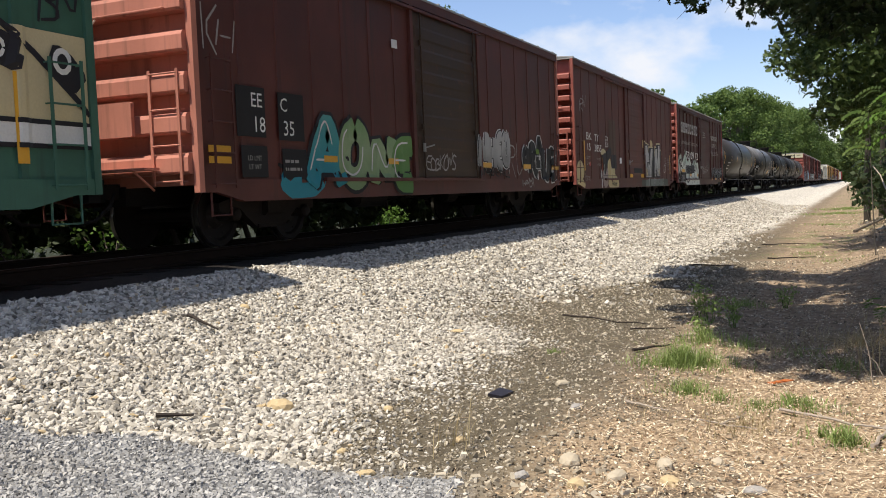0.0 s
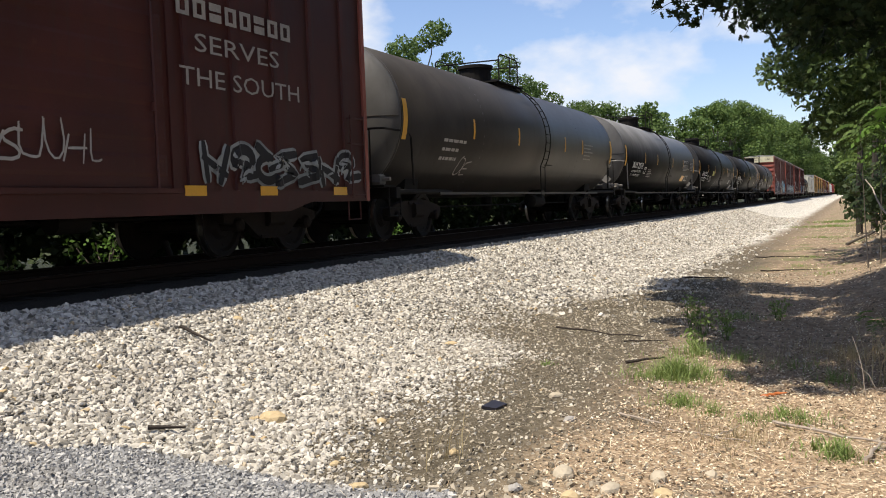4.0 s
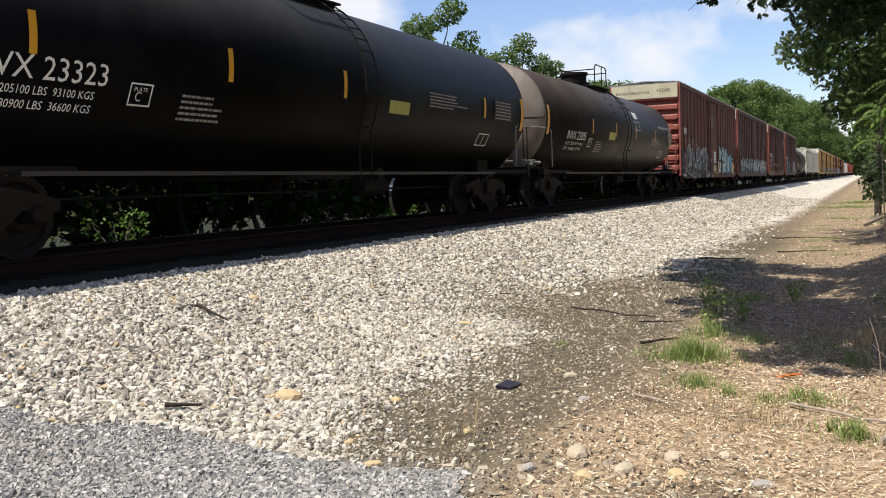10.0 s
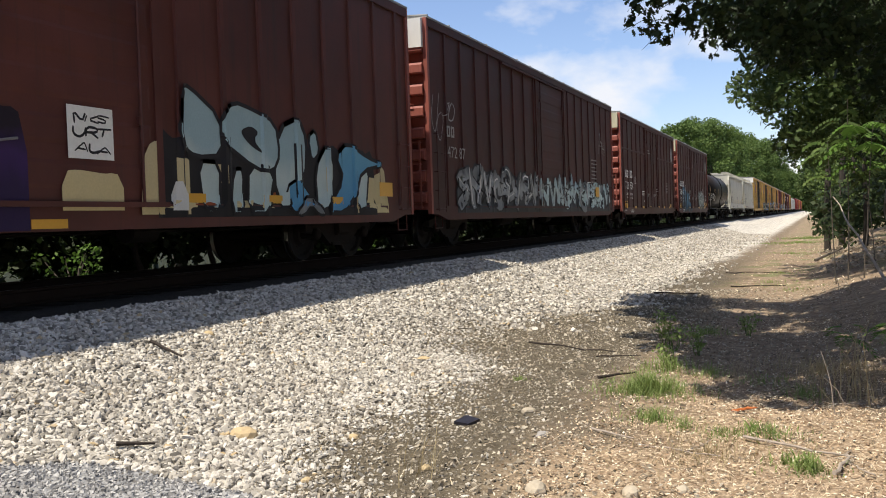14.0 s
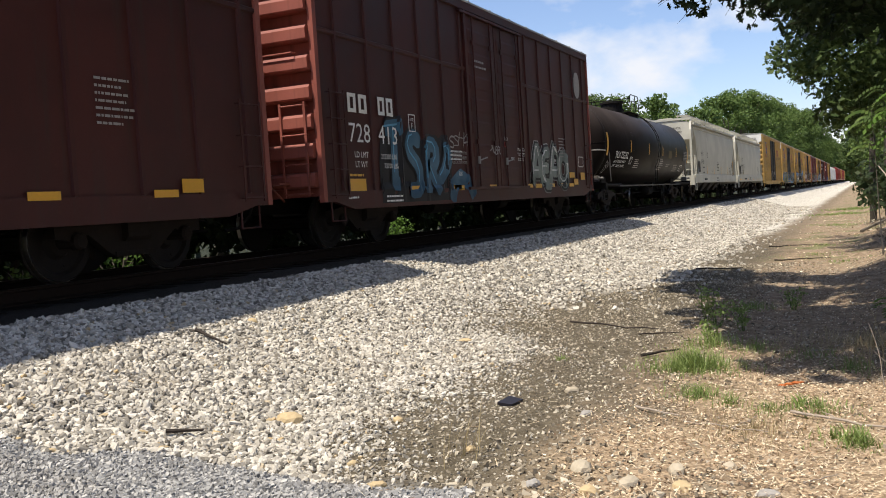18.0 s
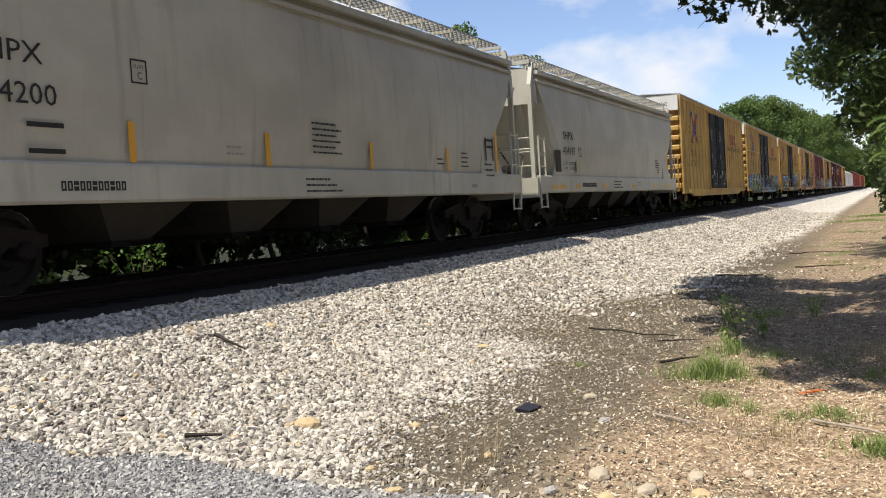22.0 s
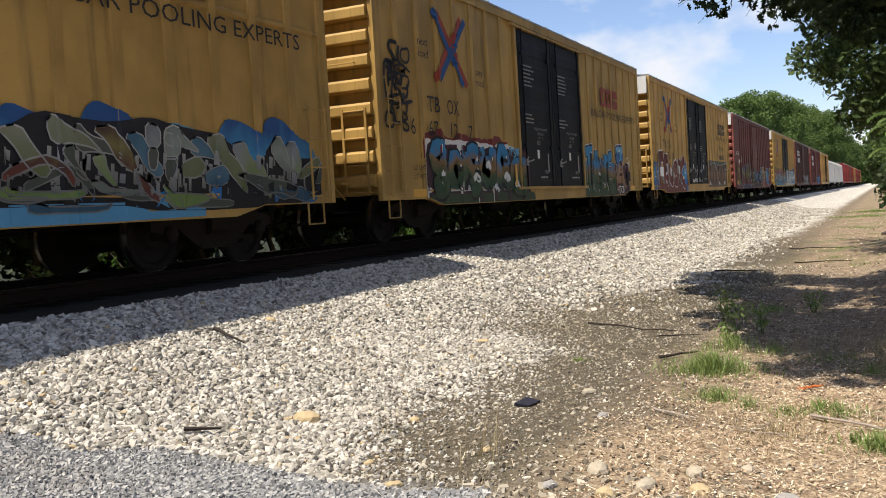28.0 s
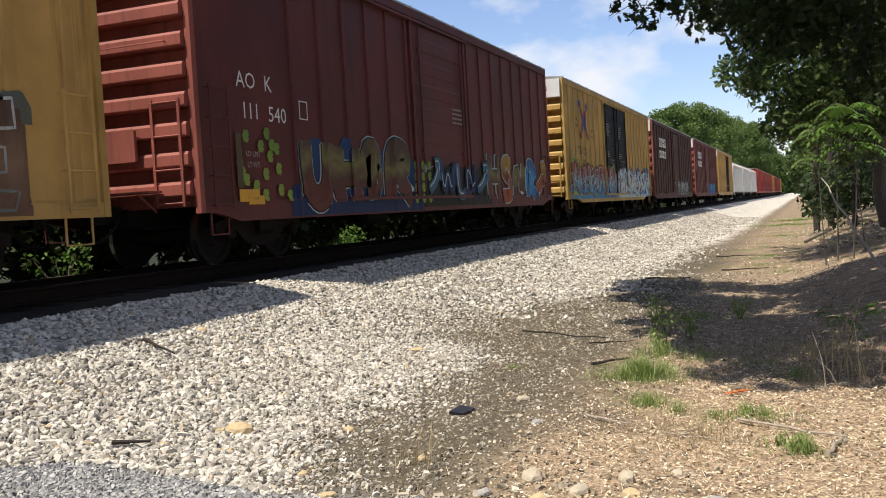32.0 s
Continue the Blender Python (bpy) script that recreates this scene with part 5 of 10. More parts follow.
def tapes(car, ys, z=0.83, w=0.42, h=0.13, x=FACE + 0.001):
    for y in ys:
        panel(car, y, y + w, z, z + h, M["reflector"], "reflector_strip", x, "yellow reflective tape")


# the car that leaves as the clip begins, painted over in green and cream
car, cf = add(-8.1, boxcar(-8.1, 15.75, 4.45, M["green"], M["green"], posts=0.95, first=0.55, label="boxcar covered in green and cream graffiti"))
layer("graffiti_band", [strip("a", [(9.5, 2.02), (15.7, 1.95)], 0.95, 1.515, cf, 8, False)], G["cream"], car, "cream spray-painted band")
layer("graffiti_band", [strip("a", [(9.5, 1.42), (15.7, 1.38)], 0.24, 1.520, cf, 4, False)], G["white"], car)
layer("graffiti_line", [strip("a", [(9.5, 2.50), (14.6, 2.46), (15.0, 2.2), (15.55, 1.75), (15.7, 1.6)], 0.07, 1.524, cf, 2), strip("b", [(9.5, 1.56), (15.7, 1.50)], 0.05, 1.525, cf, 2), strip("c", [(9.5, 1.28), (15.7, 1.26)], 0.05, 1.526, cf, 2)], G["black"], car)
layer("graffiti_fill", [strip("a", [(14.2, 2.25), (14.6, 2.2), (14.85, 2.12)], 0.34, 1.528, cf, 4), strip("b", [(15.2, 2.2), (15.4, 2.1), (15.6, 1.9)], 0.3, 1.529, cf, 4)], G["black"], car)
layer("graffiti_highlight", [strip("a", arc(15.36, 2.14, 0.1, 0.11, 0, 350), 0.06, 1.534, cf, 2)], G["white"], car)
layer("graffiti_highlight", [strip("b", arc(14.5, 2.2, 0.14, 0.1, 0, 350), 0.05, 1.535, cf, 2)], G["white"], car)
tag(car, cf, 15.1, 2.55, 0.5, 0.4, G["black"], 8)
piece("reflector_strip", None, lambda bm: box(bm, 1.536, 1.541, 14.72, 14.86, 1.08, 1.98), M["reflector"], car, label="yellow reflective tape")

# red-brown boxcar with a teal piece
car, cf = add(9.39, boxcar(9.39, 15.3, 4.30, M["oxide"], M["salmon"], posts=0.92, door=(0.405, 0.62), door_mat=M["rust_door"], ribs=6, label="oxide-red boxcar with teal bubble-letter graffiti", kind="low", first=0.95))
for a in ((0.78, 1.44, 1.50, 2.18), (1.76, 2.42, 1.48, 2.16), (0.85, 1.45, 0.95, 1.38), (1.82, 2.45, 0.92, 1.36)):
    panel(car, *a, M["patch_black"], label="black stencil panel")
word(car, "EE", 1.10, 1.91, 0.20, x=FACE + 0.002)
word(car, "C", 1.80, 1.89, 0.20, x=FACE + 0.002)
word(car, "18", 1.13, 1.57, 0.22, x=FACE + 0.002)
word(car, "35", 1.86, 1.55, 0.22, x=FACE + 0.002)
word(car, "LD LMT", 0.98, 1.18, 0.07, "letter_dim", x=FACE + 0.002)
word(car, "LT WT", 1.00, 1.06, 0.07, "letter_dim", x=FACE + 0.002)
bars(car, 1.88, 1.16, 0.5, 2, M["letter_dim"], 0.07, FACE + 0.002, 1.6, 3)
tapes(car, (0.16,), 1.13, 0.46, 0.09)
tapes(car, (0.16,), 1.27, 0.46, 0.09)
layer("graffiti_tail", [strip("t", [(1.8, 0.98), (2.05, 0.84), (2.6, 0.86), (2.9, 1.02)], 0.40, 1.514, cf, 4)], G["teal"], car, "teal spray-painted flourish")
layer("graffiti_line", [strip("t", [(1.72, 1.14), (2.0, 1.05), (2.45, 1.12), (2.65, 1.6)], 0.06, 1.520, cf, 2)], G["black"], car)
shaped(car, cf, [("peak", 2.35, 0.64, 1.30, 1.30, G["teal"]), ("ring", 3.34, 0.70, 1.10, 1.26, G["sage"]), ("zig", 4.30, 0.66, 1.15, 1.18, G["sage"]), ("comb", 5.12, 0.66, 1.08, 1.08, G["moss_green"])], G["black"], 0.38, 0.13, shine=G["white"], words="teal and green spray-painted letters", slant=0.06)
tapes(car, (2.95, 5.1), 1.19, 0.40, 0.10)
for sd, (y, z, w, h) in enumerate(((0.15, 2.55, 0.6, 0.6), (0.9, 1.6, 0.4, 0.4), (9.7, 1.0, 0.9, 0.9), (11.3, 1.1, 0.9, 0.8), (6.6, 1.1, 1.4, 0.35), (12.2, 0.75, 0.8, 0.2), (14.5, 1.4, 0.6, 0.5))):
    tag(car, cf, y, z, w, h, M["letter_dim"], 40 + sd)
shaped(car, cf, [("zig", 9.25, 1.08, 0.80, 1.0, G["ash"]), ("gate", 9.85, 1.06, 0.70, 0.92, G["ash"]), ("comb", 10.42, 1.10, 0.55, 0.96, G["ash"]), ("ring", 10.80, 1.16, 0.62, 0.92, G["ash"])], G["black"], 0.24, 0.05, halo=G["white"], wide=0.05, words="ash-grey spray-painted letters with white edges")
tapes(car, (9.5, 12.3, 14.6), 1.18, 0.62, 0.11)
tag(car, cf, 9.35, 0.98, 1.9, 0.2, G["black"], 51, 1.53)
shaped(car, cf, [("ring", 12.25, 1.15, 0.55, 0.62, G["black"]), ("loop", 12.65, 0.95, 0.75, 0.95, G["black"]), ("peak", 13.15, 0.80, 0.85, 1.26, G["black"]), ("cup", 13.75, 0.80, 0.75, 1.05, G["black"]), ("twin", 14.30, 0.82, 0.80, 1.0, G["black"])], G["white"], 0.25, 0.07, words="black spray-painted letters with white outlines")
framed(car, 13.2, 1.18, 0.42, 0.34, x=FACE + 0.02)
panel(car, 13.25, 13.5, 1.56, 1.68, G["lime"], "sticker", FACE + 0.02)
panel(car, 5.4, 5.62, 3.25, 3.4, M["letter"], "routing_card")
piece("end_scrawl", None, lambda bm: rod(bm, [(-0.9 + 0.1 * i, -0.16, 2.93 + 0.1 * ((i * 7) % 3)) for i in range(11)], 0.012), M["letter"], car)

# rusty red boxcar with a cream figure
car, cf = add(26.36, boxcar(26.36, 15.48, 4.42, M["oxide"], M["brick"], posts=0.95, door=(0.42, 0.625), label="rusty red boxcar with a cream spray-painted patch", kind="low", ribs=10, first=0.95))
word(car, "BK", 1.20, 2.13, 0.23, width=0.62)
word(car, "TY", 2.17, 2.11, 0.23, width=0.52)
word(car, "15", 1.24, 1.80, 0.23, width=0.46)
word(car, "3855", 2.15, 1.79, 0.23, width=0.86)
word(car, "LD LMT", 1.2, 1.54, 0.09, "letter_dim")
word(car, "157 300 LB", 2.4, 1.52, 0.08, "letter_dim")
word(car, "LT WT", 1.22, 1.36, 0.09, "letter_dim")
word(car, "62 700 LB", 2.45, 1.34, 0.08, "letter_dim")
word(car, "2 INCH TREAD", 0.95, 0.97, 0.06, "letter_dim")
word(car, "COND. SHOES", 1.02, 0.88, 0.06, "letter_dim")
framed(car, 3.55, 1.97, 0.32, 0.34, words=("PLATE", "C"))
blot("paint_patch", car, cf, M["umber"], 4.16, 1.74, 5.08, 2.92, 1.512, 31, 0.03, "square of brown cover-up paint")
blot("paint_patch", car, cf, G["black"], 4.38, 1.28, 5.10, 1.75, 1.519, 32, 0.03, "square of black cover-up paint")
panel(car, 1.5, 1.68, 1.33, 1.45, M["red_car"], "sticker")
piece("reflector_strip", None, lambda bm: box(bm, 1.536, 1.541, 0.92, 1.02, 1.18, 2.08), M["reflector"], car, label="yellow reflective tape")
layer("graffiti_patch", [strip("a", arc(0.55, 0.95, 0.22, 0.3, 0, 350), 0.5, 1.514, cf, 5)], G["cream"], car, "cream spray-painted patch")
form(car, cf, [(3.70, 0.60), (3.85, 1.48), (4.02, 1.60), (4.28, 1.56), (4.37, 1.28), (4.83, 1.31), (4.90, 1.04), (5.13, 1.03), (5.32, 0.80), (5.28, 0.60)], G["cream"], None, 1.514, words="cream spray-painted patch")
form(car, cf, [(4.00, 1.58), (4.24, 1.59), (4.25, 0.91), (4.00, 0.91)], G["sand"], None, 1.519, smooth_by=0, words="sand-coloured spray-painted post")
form(car, cf, [(3.06, 0.98), (3.16, 1.20), (3.78, 1.36), (3.86, 1.04), (3.72, 0.70), (3.39, 0.58), (3.14, 0.74)], G["rosy"], G["plum"], 1.518, 0.03, words="pinkish spray-painted wheel")
form(car, cf, [(3.05, 1.70), (3.62, 1.80), (3.79, 1.86), (4.36, 2.02), (4.38, 1.72), (4.04, 1.59), (3.82, 1.48), (3.70, 1.24), (3.45, 0.99), (3.32, 1.06), (3.34, 1.4), (3.22, 1.57)], G["black"], None, 1.523, words="black spray-painted form")
form(car, cf, [(2.92, 1.76), (3.02, 1.86), (3.33, 1.93), (3.68, 1.79), (3.4, 1.76), (3.08, 1.69)], G["cream"], None, 1.527, words="cream spray-painted brow")
form(car, cf, [(3.09, 1.66), (3.23, 1.66), (3.19, 1.18), (3.07, 1.18)], G["orange"], None, 1.520, 0, 0, words="orange spray-painted stripe")
layer("graffiti_line", [strip("b", [(3.37, 1.42), (3.33, 1.2), (3.37, 1.04)], 0.035, 1.530, cf, 1)], G["white"], car)
layer("graffiti_line", [strip("a", [(2.98, 0.64), (3.02, 1.22)], 0.09, 1.516, cf, 2)], G["white"], car)
layer("graffiti_line", [strip("a", [(3.15, 1.04), (4.0, 1.05), (4.88, 1.05)], 0.014, 1.532, cf, 1)], G["black"], car)
panel(car, 5.51, 5.77, 1.46, 1.66, M["letter"], "sticker", FACE)
tag(car, cf, 4.25, 0.69, 0.62, 0.18, G["black"], 61, 1.528)
blot("graffiti_fringe", car, cf, G["murk"], 8.95, 0.62, 14.3, 0.95, 1.513, 35, 0.12, "dull grey-green spray-painted band")
form(car, cf, [(9.40, 2.40), (9.60, 2.36), (10.44, 2.30), (10.52, 2.14), (11.30, 2.18), (11.8, 2.21), (12.0, 2.33), (12.77, 2.38), (13.0, 2.1), (12.78, 0.98), (9.78, 0.98), (9.55, 1.6)], G["black"], None, 1.514, 0, 0, "black spray-painted ground")
BLOCK = "silver spray-painted block letter with black edges"
for pts in ([(9.68, 2.18), (10.26, 2.22), (10.43, 1.84), (10.50, 1.60), (10.16, 1.6), (10.21, 1.02), (9.8, 1.00), (9.70, 1.43), (9.81, 1.53), (9.68, 1.87)], [(10.92, 2.09), (11.28, 2.11), (11.16, 1.74), (10.94, 1.02), (10.68, 1.02), (10.77, 1.63)],
            [(11.74, 2.10), (12.21, 2.15), (12.17, 1.79), (12.08, 1.67), (12.32, 1.18), (12.26, 1.02), (12.07, 1.18), (11.82, 1.67), (11.84, 1.05), (11.58, 1.05)], [(12.34, 2.26), (12.71, 2.28), (12.66, 1.05), (12.45, 1.08), (12.1, 1.5), (12.3, 1.79)], [(10.27, 1.44), (10.47, 1.58), (10.75, 1.29), (10.66, 1.01), (10.27, 1.01)]):
    form(car, cf, pts, G["ash"], G["white"], 1.520, 0.022, 0, BLOCK)
for k, y in enumerate((9.62, 10.68, 11.50, 12.42)):
    form(car, cf, [(y, 0.93), (y + 0.82, 0.93), (y + 0.72, 0.64), (y + 0.06, 0.64)], G["pewter"], None, 1.519, 0, 0, "grey-green spray-painted shade of a letter")
    layer("graffiti_line", [strip("a", [(y + 0.83, 0.95), (y + 0.73, 0.64)], 0.03, 1.524, cf, 1)], G["white"], car)
for pts, wd in (([(9.44, 1.5), (9.40, 2.40), (9.60, 2.36), (10.44, 2.28), (10.52, 1.8)], 0.05), ([(10.50, 1.95), (10.56, 2.18), (11.34, 2.20)], 0.06), ([(11.62, 1.85), (11.70, 2.22), (12.0, 2.22), (12.02, 2.36), (12.78, 2.38)], 0.06), ([(12.84, 2.14), (13.0, 2.12), (13.06, 1.95)], 0.05)):
    layer("graffiti_line", [strip("a", pts, wd, 1.522, cf, 1)], G["cream"], car)
form(car, cf, [(9.96, 1.35), (10.14, 1.34), (10.16, 1.03), (10.0, 1.03)], G["sand"], None, 1.526, words="sand-coloured spray-painted spot")
form(car, cf, [(12.40, 1.35), (12.56, 1.36), (12.54, 1.06), (12.44, 1.06)], G["sand"], None, 1.526, words="sand-coloured spray-painted spot")
form(car, cf, [(9.12, 2.1), (9.2, 2.44), (9.38, 2.38), (9.36, 2.12)], G["sand"], None, 1.513, words="sand-coloured spray-painted smear")
form(car, cf, [(10.8, 2.2), (10.9, 2.5), (11.3, 2.42), (11.36, 2.2)], G["sand"], None, 1.513, words="sand-coloured spray-painted smear")
tapes(car, (7.0, 8.9), 0.98, 0.5, 0.13)
panel(car, 7.6, 9.0, 1.15, 1.32, M["patch_black"], "paint_patch", 1.57)
framed(car, 13.5, 1.2, 0.3, 0.32)
bars(car, 13.75, 1.80, 0.3, 7, M["letter_dim"], 0.035, FACE, 2.2, 9)
bars(car, 14.35, 1.78, 0.35, 7, M["letter_dim"], 0.035, FACE, 2.2, 10)
panel(car, 14.82, 14.94, 1.15, 1.95, M["reflector"], "reflector_strip", FACE + 0.001, "yellow reflective tape")
tag(car, cf, 0.6, 2.95, 0.7, 0.5, M["letter_dim"], 63)

# dark boxcar with big white lettering
car, cf = add(43.25, boxcar(43.25, 15.34, 4.35, M["brown"], M["brick"], posts=0.98, door=(0.41, 0.68), label="dark red-brown boxcar with big white lettering", ribs=10, first=0.95, belly=1.8))
mark(car, 8, 1.06, 3.12, 0.48, 4.9, "letter_dim")
word(car, "GIVES A GREEN LIGHT TO INNOVATIONS", 1.1, 2.58, 0.15, "letter_dim", 4.8)
word(car, "53 09 12", 2.1, 1.90, 0.36, "letter", 3.6, FACE + 0.03)
mark(car, 8, 10.6, 3.1, 0.24, 2.6, "letter_dim")
word(car, "SERVES", 10.9, 2.68, 0.24, "letter_dim", 1.9)
word(car, "THE SOUTH", 10.6, 2.24, 0.24, "letter_dim", 2.7)
M["mint_spray"] = spray("mint_and_white_spray", (0.66, 0.69, 0.62), (0.76, 0.77, 0.72), (0.52, 0.62, 0.52))
sprayed_band("graffiti_ground", [1.72, 1.98, 2.12, 1.72, 1.92, 2.36, 1.86, 1.75, 1.98, 1.72, 1.62, 1.80, 1.95, 1.70, 1.78, 1.35], 0.08, 6.25, 0.6, 1.514, cf, M["mint_spray"], car, 0.0, "white and mint spray-painted ground")
blot("graffiti_fill", car, cf, G["black"], 0.15, 0.76, 0.62, 1.32, 1.519, 71, 0.3)
blot("graffiti_fill", car, cf, G["black"], 4.05, 1.22, 4.75, 1.64, 1.519, 72, 0.1, "black spray-painted block")
for k, st in enumerate(([(0.35, 1.9), (1.05, 1.45), (1.35, 2.05), (1.75, 1.35), (2.05, 2.2)], [(0.6, 1.25), (0.8, 1.6), (1.5, 1.4)], [(2.1, 1.0), (2.6, 0.72), (3.3, 0.95), (3.1, 1.3)], [(3.4, 1.75), (3.6, 1.3), (3.95, 1.85)], [(3.9, 0.7), (4.3, 1.1), (4.55, 0.72)], [(4.5, 1.75), (4.8, 1.2), (5.3, 1.72), (5.55, 1.3)], [(4.9, 0.75), (5.2, 1.1), (5.45, 0.7)], [(5.6, 1.55), (5.95, 0.75), (6.15, 1.3)], [(2.15, 1.6), (2.25, 0.95)], [(0.15, 1.3), (0.5, 1.75), (0.95, 1.85)])):
    layer("graffiti_line", [strip("k", rounded(st), 0.07, 1.524 + 0.0005 * k, cf, 2)], G["black"], car)
panel(car, 0.62, 2.04, 0.80, 1.24, M["patch_black"], x=FACE + 0.016)
bars(car, 0.75, 1.05, 1.0, 3, M["letter_dim"], 0.05, FACE + 0.02, 1.9, 75)
for y in (2.15, 3.05):
    panel(car, y, y + 0.85, 1.18, 1.58, M["patch_black"], x=FACE + 0.018)
    word(car, "LD LMT" if y < 3 else "152400", y + 0.08, 1.42, 0.11, "letter_dim", x=FACE + 0.022)
    word(car, "LT WT" if y < 3 else "67600", y + 0.12, 1.23, 0.11, "letter_dim", x=FACE + 0.022)
panel(car, 0.92, 1.78, 1.25, 1.38, M["reflector"], "reflector_strip", FACE + 0.02, "yellow reflective tape")
tapes(car, (3.3, 5.5), 1.06, 0.5, 0.13)
tapes(car, (10.6, 12.2, 14.2), 0.86)
graffiti(car, cf, 11.0, 14.9, 0.95, 1.55, G["black"], G["silver"], None, None, 7, 72, fat=0.12, solid=False)
bars(car, 7.6, 3.35, 1.1, 3, M["letter_dim"], 0.06, 1.56, 1.9, 7)
tag(car, cf, 7.0, 1.2, 2.2, 0.5, M["letter_dim"], 73, 1.53)
bars(car, -0.9, 3.9, 1.6, 1, M["letter"], 0.15, -0.16, 1.6, 4, "end_stencil", "end")

# tank cars
M["rust_run"] = paint("orange_rust_stain", (0.050, 0.021, 0.011), 0.9, 0.7, 1.6, (0.015, 0.010, 0.008), 0.1)
M["table"] = plain("black_data_panel", (0.03, 0.03, 0.03), 0.7)
M["dull_plate"] = plain("dull_brass_plate", (0.09, 0.07, 0.03), 0.6)
def tank_words(car, num, L, num_y=3.35, style="letter", glycol=True, rows_at=(13.55, 2.19), table_at=(15.67, 1.80), box_y=15.0):
    R, Z = TANK_R, TANK_Z
    put = lambda ob: on_barrel(ob, R, Z)
    X = 1.556
    put(word(car, num, num_y, 1.84, 0.24, style, 1.85, X))
    put(word(car, "LD LMT  205100 LBS  93100 KGS", num_y, 1.69, 0.085, style, 1.7, X))
    put(word(car, "LT WT    80900 LBS  36600 KGS", num_y, 1.55, 0.085, style, 1.7, X))
    put(word(car, "2 INCH HF COMP SHOES", num_y - 0.2, 0.95, 0.05, "letter_dim", 0.8, X))
    put(bars(car, num_y + 3.1, 1.82, 0.85, 5, M["letter_dim"], 0.045, X, 1.5, 3))
    if L > 17:
        if glycol:
            put(word(car, "POLYETHER GLYCOL", rows_at[0] + 0.1, rows_at[1] + 0.14, 0.10, style, 1.35, X))
        put(bars(car, rows_at[0], rows_at[1], 1.8, 5, M["letter_dim"], 0.04, X, 1.5, 4))
    else:
        put(bars(car, rows_at[0], rows_at[1], 1.1, 6, M["letter_dim"], 0.05, X, 1.6, 4))
    ty, tz = table_at
    barrel_plate(car, ty, ty + 1.1, tz, tz + 0.47, M["table"], "data_table")
    for q in range(6):
        zz = tz + 0.03 + 0.07 * q
        on_barrel(bars(car, ty + 0.03, zz, 1.35, 1, M["letter_dim"], 0.04, X, 1.5, 8), R, Z, 0.026)
    y, z, w, h, t = num_y + 2.2, 1.67, 0.36, 0.25, 0.018
    for q in ((y, y + w, z, z + t), (y, y + w, z + h - t, z + h), (y, y + t, z, z + h), (y + w - t, y + w, z, z + h), (box_y, box_y + 0.6, 1.50, 1.52), (box_y, box_y + 0.6, 1.73, 1.75), (box_y, box_y + 0.02, 1.52, 1.73), (box_y + 0.58, box_y + 0.6, 1.52, 1.73), (box_y + 0.29, box_y + 0.31, 1.54, 1.71)):
        on_barrel(panel(car, *q, M["letter"], "stencil_box", X), R, Z, 0.024)
    put(word(car, "PLATE", y + 0.07, z + 0.16, 0.045, style, 0.22, X))
    put(word(car, "C", y + 0.1, z + 0.05, 0.11, style, None, X))
    for i, (zz, ww) in enumerate(((2.95, 0.85), (2.78, 0.6), (2.66, 0.62), (2.54, 0.7), (2.42, 0.45))):
        if i:
            on_head(bars(car, -0.25, zz, ww, 1, M["letter"], 0.07, 0.0, 1.5, 20 + i, "end_stencil", "end"))
        else:
            on_head(lettering(car, num, -0.3, zz, 0.16 / 0.72, M["letter"], 0.0, 0.9, "end_number", "end"))
    # hazard placard holder on the leading end
    piece("placard", None, lambda bm: prism(bm, [(0.95, 1.35), (1.13, 1.17), (0.95, 0.99), (0.77, 1.17)], 0.02, 0.035, "y"), M["steel"], car, (0.0, 0, 0.22))


def on_head(ob, R=TANK_R, Z=TANK_Z, a=0.35, head=0.45):
    """Lays a part drawn on the plane y = 0 onto the dished leading head of a tank."""
    for v in ob.data.vertices:
        r = min(0.99, math.hypot(v.co.x, v.co.z - Z) / R)
        v.co.y = a + head * (1 - math.sqrt(1 - r * r)) - 0.008 + v.co.y * 0.5
    return ob


def barrel_plate(car, y0, y1, z0, z1, mat, name="notice_plate", R=TANK_R, Z=TANK_Z):
    """A thin plate bent round a tank's side."""
    t0, t1 = math.asin((z0 - Z) / R), math.asin((z1 - Z) / R)

    def build(bm):
        inner = [[bm.verts.new(((R + k) * math.cos(t0 + (t1 - t0) * i / 6), y, Z + (R + k) * math.sin(t0 + (t1 - t0) * i / 6))) for i in range(7)] for k, y in ((0.004, y0), (0.014, y0), (0.014, y1), (0.004, y1))]
        for a, b in zip(inner, inner[1:]):
            for i in range(6):
                bm.faces.new((a[i], a[i + 1], b[i + 1], b[i]))
    return piece(name, None, build, mat, car)


def barrel_tag(car, y, z, w, h, seed):
    st = scrawl(random.Random(seed), max(2, int(w / 0.2)), y, z, w, h, 0.024, 1.556, flat_wall)
    on_barrel(layer("graffiti_tag", st, M["letter_dim"], car), TANK_R, TANK_Z)


car, cf = add(59.3, tank_car(59.3, 18.0, M["grey_tank"], "sooty dark-grey tank car", head_mat=M["head_grey"]))
on_barrel(bars(car, 2.8, 1.95, 1.4, 3, M["letter_dim"], 0.1, 1.556, 1.8, 5), TANK_R, TANK_Z)
on_barrel(bars(car, 13.6, 2.35, 1.1, 5, M["letter_dim"], 0.06, 1.556, 1.8, 6), TANK_R, TANK_Z)
barrel_tag(car, 3.9, 1.3, 0.6, 0.5, 3)
car, cf = add(77.9, tank_car(77.9, 18.0, M["sheen_black"], "black tank car with white lettering and a pale head", worn=True, tape_ys=(4.45, 7.06, 10.8, 13.67), head_mat=M["head_grey"]))
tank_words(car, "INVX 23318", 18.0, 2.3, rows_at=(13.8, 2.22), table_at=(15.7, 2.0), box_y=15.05)
